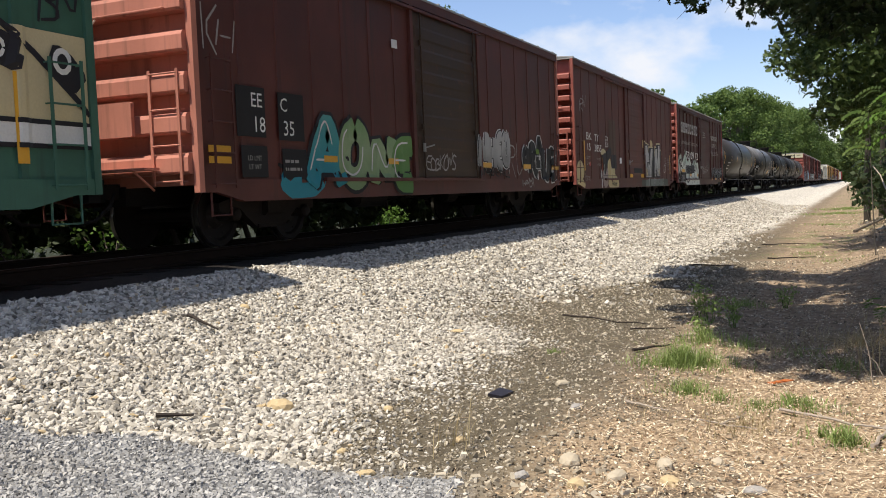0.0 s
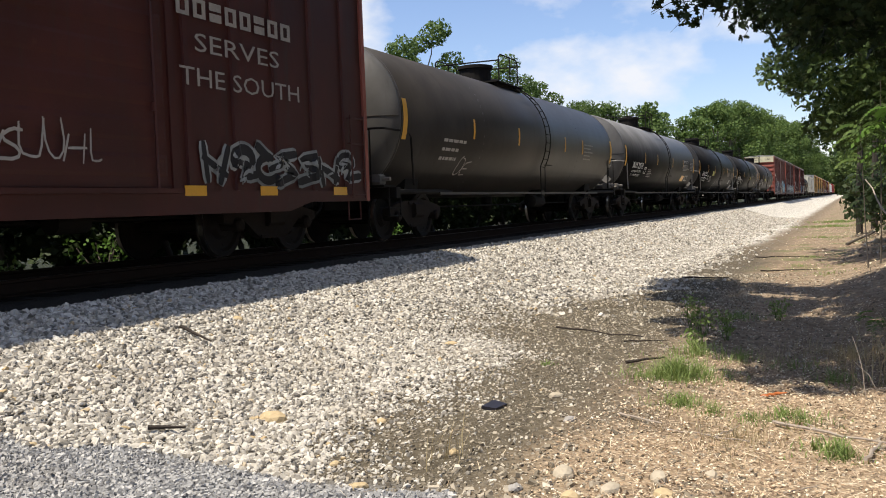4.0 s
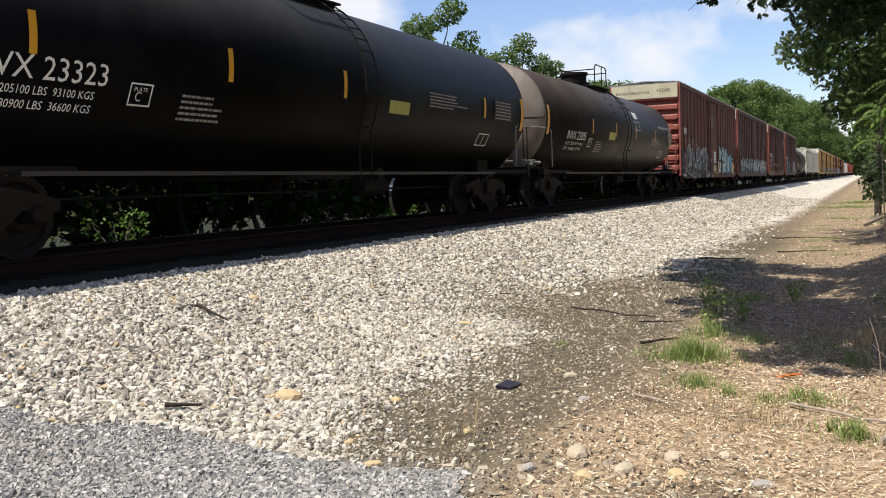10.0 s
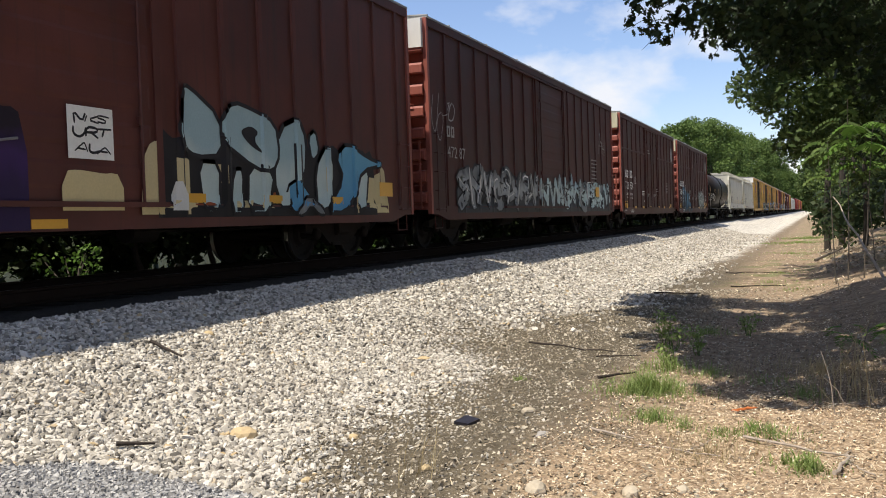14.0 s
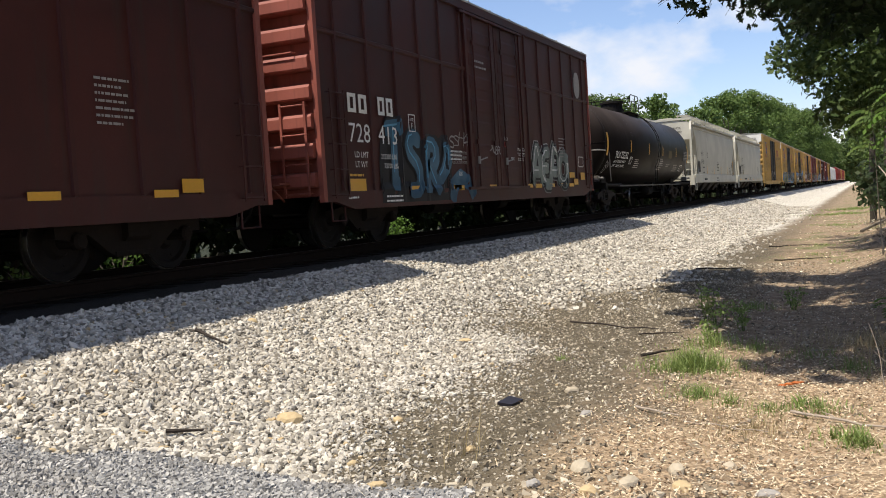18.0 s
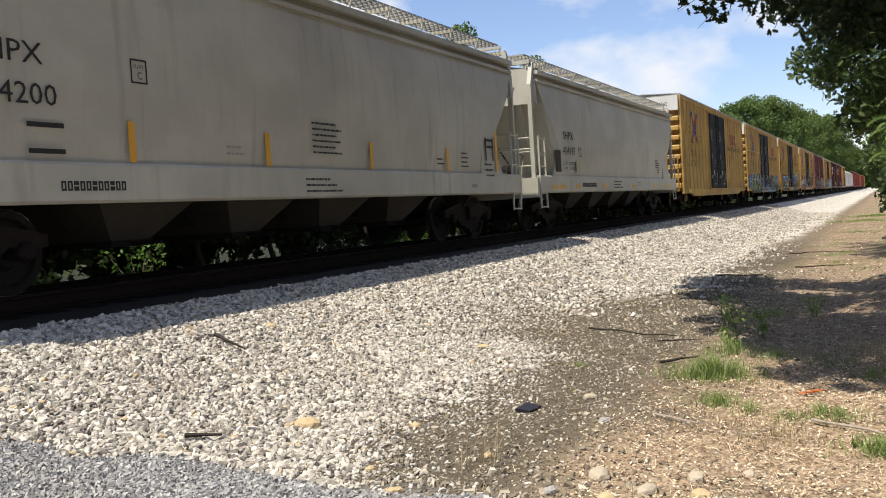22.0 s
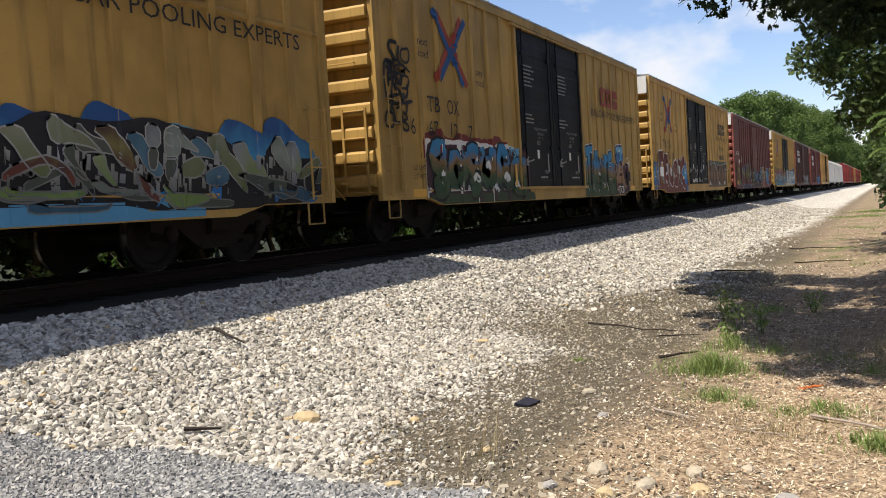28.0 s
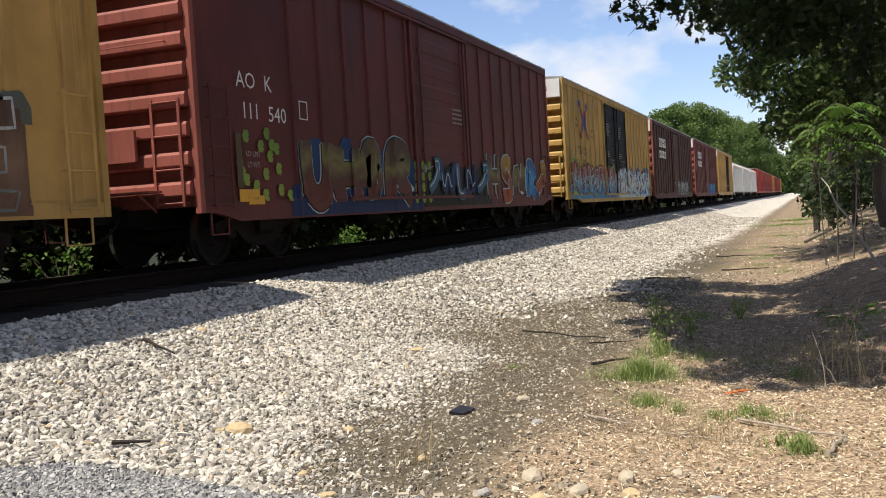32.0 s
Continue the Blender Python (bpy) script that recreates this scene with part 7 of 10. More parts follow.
    for q, (y, z, w, r) in enumerate(blocks):
        bars(car, y, z, w, r, M["letter_dim" if q == 1 else "letter_black"], 0.045, hx + 0.004, 1.9, 30 + q)

# yellow boxcars
def cross_emblem(car, y, z, s, cf):
    """Two crossed bands, blue and red, as on a pooling company's cars."""
    for k, (p, q, mt, lab) in enumerate((((y + 0.19, z + s), (y + s + 0.19, z), "scarlet", "red emblem band"), ((y, z), (y + s, z + s), "scarlet", "red emblem band"), ((y, z + s), (y + s, z), "blue", "blue emblem band"), ((y + 0.19, z), (y + s + 0.19, z + s), "blue", "blue emblem band"))):
        layer("emblem_band", [strip("a", [p, q], 0.15, 1.520 + 0.002 * k, cf, 3, False)], G[mt], car, lab)


def yellow_car(st, ln, lab, nums, ny, name, door_y=(6.5, 11.45), mat="yellow", line=None):
    car, cf = add(st, boxcar(st, ln, 4.85, M[mat], M["yellow"], posts=0.82, door=(door_y[0] / ln, door_y[1] / ln), doors=2, door_mat=M["door_black"], top_band=M["white"], label=lab, ribs=9, first=1.58 - 0.82, panel_line=line, post_w=0.13, belly=1.7))
    word(car, "TB", 1.82, 2.36, 0.30, "letter_black", 0.55)
    word(car, "OX", 2.66, 2.36, 0.30, "letter_black", 0.56)
    for q, y in zip(nums, ny):
        word(car, q, y, 1.91, 0.30, "letter_black")
    cross_emblem(car, 2.25, 2.98, 1.30, cf)
    word(car, "next", 1.55, 3.55, 0.16, "letter_black", 0.42)
    word(car, "load", 1.55, 3.33, 0.16, "letter_black", 0.42)
    word(car, "any", 4.15, 3.25, 0.16, "letter_black", 0.36)
    word(car, "road", 4.12, 3.03, 0.16, "letter_black", 0.42)
    word(car, "LD LMT", 1.12, 1.28, 0.09, "letter_black", 0.5)
    word(car, "LT WT", 1.14, 1.12, 0.09, "letter_black", 0.45)
    panel(car, 1.08, 1.6, 0.80, 0.94, M["reflector"], "notice_plate")
    lettering(car, name, 0.45, 4.44, 0.20, M["letter_black"], -0.149, 1.0, "end_number", "end")
    bars(car, -0.4, 2.9, 1.0, 2, M["letter_black"], 0.045, -0.16, 1.8, 5, "end_stencil", "end")
    for k, dy in enumerate((door_y[0], (door_y[0] + door_y[1]) / 2)):
        bars(car, dy + 0.35, 3.75, 0.85, 6, M["letter_dim"], 0.05, 1.563, 1.8, 41 + k)
        bars(car, dy + 0.38, 2.62, 0.75, 3, M["letter_dim"], 0.05, 1.563, 1.8, 43 + k)
        word(car, "OPEN THIS DOOR FIRST" if k else "CLOSE THIS DOOR FIRST", dy + 0.98, 2.29, 0.065, "letter_dim", 0.92, 1.565)
        word(car, "OPEN CLOSE", dy + 1.18, 2.18, 0.065, "letter_dim", 0.44, 1.565)
        layer("arrow_mark", [strip("a", [(dy + 1.24, 2.08), (dy + 1.33, 2.14)], 0.022, 1.564, flat_wall, 1), strip("b", [(dy + 1.47, 2.14), (dy + 1.56, 2.08)], 0.022, 1.564, flat_wall, 1)], M["letter_dim"], car)
        word(car, "SEAL", dy + 1.60, 1.26, 0.085, "letter_dim", None, 1.565)
        bars(car, dy + 0.32, 1.62, 0.26, 3, M["letter_dim"], 0.05, 1.563, 1.8, 47 + k)
        word(car, "ASD", dy + 1.1, 1.95, 0.10, "letter_dim", None, 1.565)
        panel(car, dy + 1.12, dy + 1.26, 1.62, 1.82, M["letter"], "sticker", 1.564)
        panel(car, dy + 1.75, dy + 1.83, 1.30, 1.75, M["letter_dim"], "seal_bar", 1.60)
        bars(car, dy + 1.3, 1.15, 0.7, 1, M["letter_dim"], 0.07, 1.563, 1.8, 45 + k)
    return car, cf


def slogan(car, y, two_lines, z=2.95):
    mark(car, 3, y + 1.1, z + 0.35, 0.55, 2.0, "red_car" if not two_lines else "letter_black")
    if two_lines:
        word(car, "Railcar Pooling", y + 0.35, z + 0.05, 0.26, "letter_black", 3.0)
        word(car, "Experts", y + 1.15, z - 0.42, 0.26, "letter_black", 1.55)
        mark(car, 7, y + 1.0, z - 0.88, 0.2, 1.6, "letter_black")
    else:
        word(car, "RAILCAR POOLING EXPERTS", y, z, 0.22, "letter_black", 5.0)


car, cf = yellow_car(278.83, 18.3, "yellow boxcar with dark plug doors and few marks", ("6", "67", "74", "2"), (0.98, 1.72, 2.5, 3.27), "667742")
slogan(car, 12.4, False)
car, cf = yellow_car(298.9, 18.05, "yellow boxcar with dense blue and green graffiti", ("67", "15", "18"), (1.84, 2.95, 4.06), "671518", line=3.25)
slogan(car, 12.4, False)
blot("graffiti_fringe", car, cf, G["blue"], 0.35, 0.95, 1.7, 1.75, 1.513, 140, 0.15, "blue spray-painted haze")
blot("graffiti_fringe", car, cf, G["blue"], 5.2, 0.9, 6.5, 1.72, 1.5132, 139, 0.25, "blue spray-painted haze")
blot("graffiti_ground", car, cf, G["black"], 1.45, 0.62, 6.6, 1.90, 1.516, 141, 0.10, "black spray-painted ground")
for k, (y, z, w, h, g) in enumerate(((1.62, 1.42, 0.68, 0.46, "slate"), (2.32, 1.50, 0.72, 0.40, "loden"), (3.02, 1.36, 0.78, 0.46, "slate"), (3.86, 1.38, 0.84, 0.48, "slate"), (4.72, 1.34, 0.86, 0.46, "loden"))):
    bk = blot("graffiti_letter", car, cf, G[g], y, z, y + w, z + h, 1.531, 240 + k, 0.10, "slate and olive spray-painted block")
    layer("letter_shine", [strip("l", [(y + 0.04, z + h * 0.86), (y + w - 0.05, z + h * 0.88), (y + w - 0.03, z + 0.06)], 0.04, 1.535, cf, 1)], G["white"], bk)
shaped(car, cf, [("zig", 1.25, 0.64, 0.95, 0.95, G["slate"]), ("fork", 1.95, 0.64, 0.95, 0.92, G["loden"]), ("loop", 2.65, 0.62, 0.85, 0.95, G["slate"]), ("zig", 3.30, 0.62, 1.05, 0.95, G["slate"]), ("peak", 4.05, 0.62, 1.15, 0.98, G["loden"]), ("fork", 4.95, 0.62, 0.95, 1.02, G["slate"]), ("arrow", 5.65, 0.64, 0.95, 1.15, G["loden"]), ("wave", 6.30, 0.66, 1.1, 0.9, G["slate"])], G["black"], 0.26, 0.10, shine=G["white"], words="slate and olive spray-painted letters edged in black", soft=1)
layer("graffiti_line", [strip("b", [(0.3, 1.50), (3.0, 1.46), (6.6, 1.44)], 0.022, 1.541, cf, 1, False)], G["ice"], car)
blot("graffiti_fringe", car, cf, G["blue"], 6.6, 0.72, 8.1, 1.65, 1.513, 142, 0.4, "blue spray-painted haze")
blot("graffiti_fringe", car, cf, G["blue"], 8.3, 0.72, 10.9, 1.25, 1.513, 143, 0.4, "blue spray-painted haze")
shaped(car, cf, [("arrow", 6.9, 0.68, 0.9, 1.05, G["blue"]), ("wave", 7.5, 0.68, 0.9, 0.8, G["storm"]), ("arrow", 8.3, 0.68, 1.0, 0.6, G["navy"])], G["black"], 0.16, 0.06, x=1.53, words="blue spray-painted letters", soft=1)
for k in range(6):
    y = 11.0 + 1.08 * k
    form(car, cf, [(y, 0.75), (y - 0.05, 1.35), (y + 0.25, 1.78 + 0.1 * (k % 3)), (y + 0.7, 1.86 - 0.12 * (k % 2)), (y + 1.25, 1.62), (y + 1.4, 0.75)], G["sky"] if k % 3 == 0 else G["blue"], None, 1.5132 + 0.0006 * k, words="blue spray-painted haze")
form(car, cf, [(16.3, 1.2), (16.35, 1.75), (16.6, 1.98), (17.0, 1.9), (17.25, 1.6), (17.2, 1.1)], G["blue"], None, 1.517, words="blue spray-painted haze")
form(car, cf, [(11.1, 0.82), (11.15, 1.5), (11.7, 1.68), (12.3, 1.56), (12.75, 1.80), (13.2, 1.74), (13.72, 1.72), (14.3, 1.82), (14.71, 1.74), (15.62, 1.66), (16.08, 1.22), (16.5, 1.5), (16.75, 1.78), (17.0, 1.4), (17.80, 1.42), (17.72, 0.75), (14.5, 0.72), (13.6, 0.84)], G["black"], None, 1.5185, 0.03, 1, "black spray-painted ground")
form(car, cf, [(11.0, 0.86), (13.82, 0.85), (14.2, 0.74), (15.13, 0.78), (15.13, 0.66), (11.0, 0.62)], G["sky"], None, 1.5176, 0, 0, "pale blue spray-painted band")
rk = random.Random(71)
# short pale bars between the bone-like shapes
layer("graffiti_bars", [strip("t", [(y, z), (y + 0.02, z + rk.uniform(0.10, 0.20))], rk.uniform(0.04, 0.08), 1.5215, cf, 1, False) for y, z in [(rk.uniform(11.3, 17.4), rk.uniform(0.86, 1.30)) for _ in range(150)]], G["ash"], car)["kind"] = "stuff"
BONE = "olive and slate spray-painted bone shape with pale edges"
for k, pts in enumerate(([(12.83, 1.66), (12.92, 1.78), (13.06, 1.64), (13.32, 1.59), (13.58, 1.36), (13.41, 1.44), (13.18, 1.47), (12.89, 1.46)], [(13.41, 1.64), (13.72, 1.70), (13.86, 1.49), (14.07, 1.26), (13.96, 1.16), (13.76, 1.28), (13.61, 1.52)],
                         [(14.21, 1.76), (14.45, 1.70), (14.43, 1.47), (14.20, 1.46)], [(14.22, 1.46), (14.40, 1.46), (14.34, 1.2), (14.22, 1.22)], [(14.51, 1.68), (14.66, 1.75), (14.91, 1.58), (15.14, 1.42), (14.86, 1.48), (14.50, 1.50)], [(15.21, 1.62), (15.52, 1.69), (15.62, 1.47), (15.91, 1.31), (16.02, 0.87), (15.72, 1.13), (15.44, 1.32)],
                         [(12.25, 1.17), (12.54, 1.29), (12.88, 1.36), (13.13, 1.14), (13.1, 0.99), (12.96, 1.19), (12.78, 1.27), (12.41, 1.13), (12.24, 1.07)], [(12.20, 1.04), (12.51, 0.98), (13.13, 0.98), (13.32, 1.01), (13.19, 0.90), (12.65, 0.90), (12.2, 0.90)], [(12.98, 1.42), (13.16, 1.46), (13.18, 1.29), (13.33, 1.09), (13.23, 1.11), (13.01, 1.32)],
                         [(13.34, 1.08), (13.48, 1.09), (13.65, 0.99), (14.15, 0.98), (13.83, 0.92), (13.5, 0.95)], [(14.73, 1.13), (14.72, 1.28), (15.07, 1.40), (15.21, 1.27), (15.06, 1.12)], [(14.02, 1.19), (14.24, 1.03), (14.36, 0.82), (14.14, 0.90)], [(14.43, 0.95), (14.75, 0.94), (15.22, 0.91), (15.17, 0.83), (14.6, 0.74), (14.43, 0.86)],
                         [(15.75, 1.16), (16.08, 1.19), (16.35, 1.14), (17.13, 1.05), (17.04, 0.84), (16.62, 0.94), (16.38, 0.90), (16.07, 1.07)], [(16.52, 1.53), (16.76, 1.74), (16.93, 1.51), (17.02, 1.17), (16.75, 1.28)], [(17.13, 1.11), (17.25, 1.25), (17.73, 1.47), (17.78, 1.31), (17.31, 1.12)])):
    form(car, cf, pts, G[("loden", "slate", "pewter", "ember", "murk")[k * 3 % 5]], G["ash"], 1.5275 + 0.0012 * (k % 4), 0.020, 1, BONE)
    dy, dz = rk.uniform(0.25, 0.5), rk.uniform(-0.16, -0.05)
    form(car, cf, [(min(17.8, y + dy), max(0.76, z + dz)) for y, z in pts], G[("murk", "storm", "slate")[k % 3]], G["ash"], 1.5225 + 0.0010 * (k % 4), 0.016, 1, BONE)
    if k in (0, 1, 6, 7, 8, 9):
        form(car, cf, [(y - 1.3 + 0.1 * (k % 3), z - 0.06) for y, z in pts], G[("murk", "loden", "slate")[k % 3]], G["ash"], 1.5275 + 0.0012 * (k % 4), 0.020, 1, BONE)
car, cf = yellow_car(318.53, 18.1, "yellow boxcar with a blue and red crossed emblem", ("6", "67", "12", "7"), (1.1, 1.82, 2.71, 3.62), "667127")
slogan(car, 12.4, False)
blot("graffiti_fringe", car, cf, G["red"], 1.5, 1.5, 5.9, 2.14, 1.5125, 151, 0.5, "dull red spray-painted haze")
blot("graffiti_fringe", car, cf, G["white"], 1.6, 0.64, 6.35, 1.98, 1.514, 152, 0.16, "white spray-painted edge")
blot("graffiti_ground", car, cf, G["plum"], 1.68, 0.62, 7.0, 1.86, 1.517, 153, 0.12, "dark plum spray-painted ground")
blot("graffiti_fringe", car, cf, G["fern"], 1.7, 0.5, 7.3, 0.86, 1.519, 154, 0.15, "dull green spray-painted foot")
shaped(car, cf, [("bend", 1.70, 0.72, 1.00, 1.18, G["dusk"]), ("zig", 2.55, 0.72, 1.05, 1.16, G["dusk"]), ("bend", 3.35, 0.72, 0.85, 1.16, G["dusk"]), ("wave", 3.98, 0.70, 1.10, 1.28, G["dusk"]), ("peak", 4.86, 0.70, 1.05, 1.22, G["dusk"]), ("comb", 5.70, 0.74, 1.25, 0.90, G["dusk"])], G["black"], 0.42, 0.12, words="blue spray-painted letters shading to tan", soft=1)
for y, z in ((3.75, 1.12), (4.42, 1.38), (4.78, 0.92), (5.42, 1.15), (6.05, 0.98)):
    layer("graffiti_highlight", [strip("w", [(y, z), (y + 0.16, z + 0.08), (y + 0.24, z - 0.06)], 0.14, 1.548, cf, 2)], G["white"], car)
tag(car, cf, 5.75, 1.64, 0.72, 0.2, G["sky"], 155, 1.535, 0.06)
panel(car, 6.08, 6.2, 0.98, 1.46, M["reflector"], "reflector_strip", FACE + 0.02, "yellow reflective tape")
blot("graffiti_ground", car, cf, G["dusk"], 11.5, 0.62, 14.75, 1.80, 1.514, 156, 0.25, "blue and tan spray-painted ground")
shaped(car, cf, [("tee", 11.55, 0.68, 0.95, 1.42, G["dusk"]), ("peak", 12.3, 0.68, 0.85, 1.30, G["dusk"]), ("zig", 13.0, 0.66, 0.85, 1.35, G["dusk"]), ("comb", 13.7, 0.66, 0.85, 1.35, G["dusk"])], G["black"], 0.26, 0.09, halo=G["white"], wide=0.05, words="blue and tan spray-painted letters")
blot("graffiti_fringe", car, cf, G["plum"], 14.5, 0.66, 16.45, 1.75, 1.513, 157, 0.3, "dark red spray-painted ground")
shaped(car, cf, [("tee", 14.78, 1.20, 1.10, 0.98, G["sky"]), ("wave", 14.80, 1.55, 1.05, 0.55, G["blue"]), ("peak", 14.66, 0.74, 1.30, 0.92, G["tan"])], G["plum"], 0.27, 0.10, halo=G["white"], wide=0.06, x=1.516, words="blue and tan spray-painted letter edged in white", soft=1)
tag(car, cf, 16.1, 1.5, 0.55, 0.3, G["white"], 158)
tag(car, cf, 14.8, 0.70, 0.9, 0.26, G["white"], 159)
panel(car, 16.1, 16.5, 1.08, 1.38, M["patch_black"], x=FACE + 0.02)
panel(car, 16.62, 17.14, 0.79, 0.93, M["reflector"], "notice_plate")
for sd in range(6):
    tag(car, cf, 0.25 + 0.12 * (sd % 2), 2.0 + 0.22 * sd, 0.8, 0.4, G["black"], 160 + sd, fat=0.07)
car, cf = yellow_car(338.5, 18.4, "faded yellow boxcar with white and red graffiti", ("6", "70", "50", "8"), (1.1, 1.82, 2.71, 3.62), "670508", (6.6, 11.5), "pale_yellow")
slogan(car, 13.9, True, 3.05)
blot("graffiti_fringe", car, cf, G["blue"], 0.2, 0.78, 1.1, 1.92, 1.513, 170, 0.25, "blue spray-painted cloud")
blot("graffiti_fringe", car, cf, G["blue"], 5.0, 0.66, 6.5, 2.15, 1.513, 171, 0.35, "blue spray-painted cloud")
blot("graffiti_ground", car, cf, G["rust"], 0.7, 0.62, 6.1, 1.05, 1.516, 172, 0.15, "brick-red spray-painted foot")
shaped(car, cf, [("tee", 0.55, 0.80, 1.35, 1.42, G["rust"]), ("loop", 1.65, 0.78, 1.15, 1.35, G["rust"]), ("cup", 2.65, 0.84, 1.05, 1.12, G["rust"]), ("bend", 3.5, 0.84, 1.05, 1.08, G["rust"]), ("fork", 4.35, 0.70, 1.6, 1.48, G["rust"])], G["white"], 0.40, 0.10, words="brick-red spray-painted letters edged in white", soft=1)
for y in (1.3, 2.3, 3.35, 4.5):
    layer("graffiti_highlight", [strip("w", [(y, 1.75), (y + 0.12, 1.25), (y + 0.32, 1.0)], 0.13, 1.546, cf, 2)], G["ash"], car)
tag(car, cf, 0.3, 1.0, 0.5, 0.5, G["white"], 174)
tag(car, cf, 5.85, 1.3, 0.6, 0.6, G["white"], 175)
blot("graffiti_ground", car, cf, G["mauve"], 11.35, 0.80, 17.3, 1.98, 1.514, 176, 0.10, "dull brown spray-painted ground")
for k in range(3):
    blot("graffiti_fringe", car, cf, G["murk"], 11.3 + 2.0 * k, 1.75, 13.4 + 2.0 * k, 2.12, 1.5122 + 0.0003 * k, 177 + k, 0.3)
for pts in ([(11.44, 1.74), (12.52, 1.92), (12.5, 1.62), (12.25, 1.55), (12.52, 0.90), (12.0, 0.92), (11.95, 1.5), (11.6, 1.42)], [(12.75, 1.92), (13.05, 1.94), (13.1, 1.5), (13.4, 1.5), (13.45, 1.97), (13.78, 1.93), (13.9, 0.88), (13.5, 0.88), (13.4, 1.2), (13.1, 1.2), (13.0, 0.9), (12.70, 0.9)],
            [(14.05, 1.4), (14.35, 1.9), (14.9, 1.85), (15.1, 1.4), (14.9, 0.95), (14.3, 0.92)], [(14.4, 1.4), (14.5, 1.52), (14.7, 1.5), (14.76, 1.34), (14.6, 1.22), (14.44, 1.26)], [(15.2, 0.9), (15.25, 1.9), (15.7, 1.85), (15.62, 1.5), (15.85, 1.2), (15.7, 0.88)],
            [(15.95, 1.9), (17.1, 2.0), (17.12, 1.70), (16.5, 1.65), (16.5, 1.5), (17.0, 1.5), (17.0, 1.25), (16.5, 1.2), (16.5, 1.1), (17.12, 1.05), (17.05, 0.86), (15.95, 0.86)]):
    form(car, cf, pts, G["mauve"], G["ash"], 1.524, 0.035, 0, "brown spray-painted letter with thin pale lines")
for y in (11.9, 14.5, 16.1):
    layer("graffiti_highlight", [strip("w", [(y, 0.88), (y + 0.1, 1.04), (y + 0.22, 0.9)], 0.10, 1.545, cf, 1)], G["white"], car)
tag(car, flat_wall, 7.5, 1.04, 1.05, 0.13, M["letter"], 173, 1.56)
tag(car, flat_wall, 8.9, 1.04, 0.8, 0.14, M["letter"], 178, 1.56)
tag(car, flat_wall, 9.4, 1.5, 0.35, 0.45, M["letter_dim"], 179, 1.56)
tag(car, flat_wall, 8.1, 1.46, 0.65, 0.2, M["letter_dim"], 180, 1.56)
panel(car, 8.22, 8.44, 2.48, 2.73, M["letter_dim"], "notice_paper", 1.566)
panel(car, 0.95, 1.55, 1.25, 1.6, M["letter"], "notice_plate", FACE + 0.045)

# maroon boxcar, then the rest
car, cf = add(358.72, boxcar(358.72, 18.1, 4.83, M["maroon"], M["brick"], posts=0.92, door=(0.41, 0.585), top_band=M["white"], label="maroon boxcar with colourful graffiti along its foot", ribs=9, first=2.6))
word(car, "AO", 0.95, 2.55, 0.24, "letter", 0.5)
word(car, "K", 1.69, 2.55, 0.24)
word(car, "111", 1.05, 2.11, 0.24, "letter", 0.42)
word(car, "540", 1.76, 2.10, 0.24, "letter", 0.52)
lettering(car, "111540", 0.55, 4.46, 0.20, M["letter_black"], -0.149, 1.0, "end_number", "end")
framed(car, 2.7, 2.2, 0.26, 0.3)
word(car, "LD LMT", 1.1, 1.56, 0.08, "letter_dim")
word(car, "LT WT", 1.12, 1.40, 0.08, "letter_dim")
blot("graffiti_fringe", car, cf, G["navy"], 2.3, 0.66, 3.2, 1.3, 1.5125, 181, 0.3, "dark blue spray-painted haze")
blot("graffiti_fringe", car, cf, G["navy"], 2.9, 0.66, 7.6, 2.18, 1.513, 182, 0.45, "dark blue spray-painted haze")
shaped(car, cf, [("cup", 2.55, 0.66, 1.30, 1.42, G["ember"]), ("gate", 3.65, 0.66, 1.25, 1.38, G["ember"]), ("twin", 4.75, 0.90, 1.05, 1.16, G["ember"]), ("loop", 5.70, 0.68, 1.55, 1.44, G["ember"])], G["black"], 0.42, 0.05, halo=G["ice"], wide=0.045, words="rust and olive spray-painted letters with pale edges")
blot("graffiti_ground", car, cf, G["black"], 7.7, 0.72, 12.2, 1.75, 1.518, 183, 0.35, "black spray-painted ground")
shaped(car, cf, [("arrow", 7.8, 0.80, 0.9, 1.0, G["storm"]), ("wave", 8.5, 0.80, 1.1, 1.0, G["navy"]), ("hook", 9.4, 0.80, 0.9, 1.0, G["storm"]), ("zig", 10.1, 0.80, 1.0, 1.0, G["navy"]), ("arrow", 11.0, 0.80, 1.1, 1.0, G["storm"])], G["black"], 0.24, 0.07, shine=G["ice"], x=1.53, words="blue spray-painted letters")
shaped(car, cf, [("gate", 11.9, 0.68, 1.15, 1.5, G["ember"]), ("bend", 13.0, 0.70, 1.2, 1.35, G["orange"]), ("zig", 14.1, 0.70, 1.3, 1.3, G["ember"]), ("loop", 15.3, 0.70, 1.2, 1.3, G["blue"]), ("arrow", 16.4, 0.72, 1.3, 1.25, G["orange"])], G["ice"], 0.36, 0.07, words="rust-red spray-painted letters edged in pale blue")
for k in range(12):
    layer("graffiti_dot", [strip("d", arc(7.3 + 0.35 * (k % 3), 0.9 + 0.23 * (k // 3), 0.06, 0.05, 0, 350, 6), 0.11, 1.521 + 0.001 * k, cf, 2)], G["lime"], car)
panel(car, 0.86, 1.0, 1.10, 1.88, M["dull_plate"], "reflector_strip")
panel(car, 0.88, 1.4, 0.90, 1.08, M["reflector"], "notice_plate")
rnd = random.Random(9)
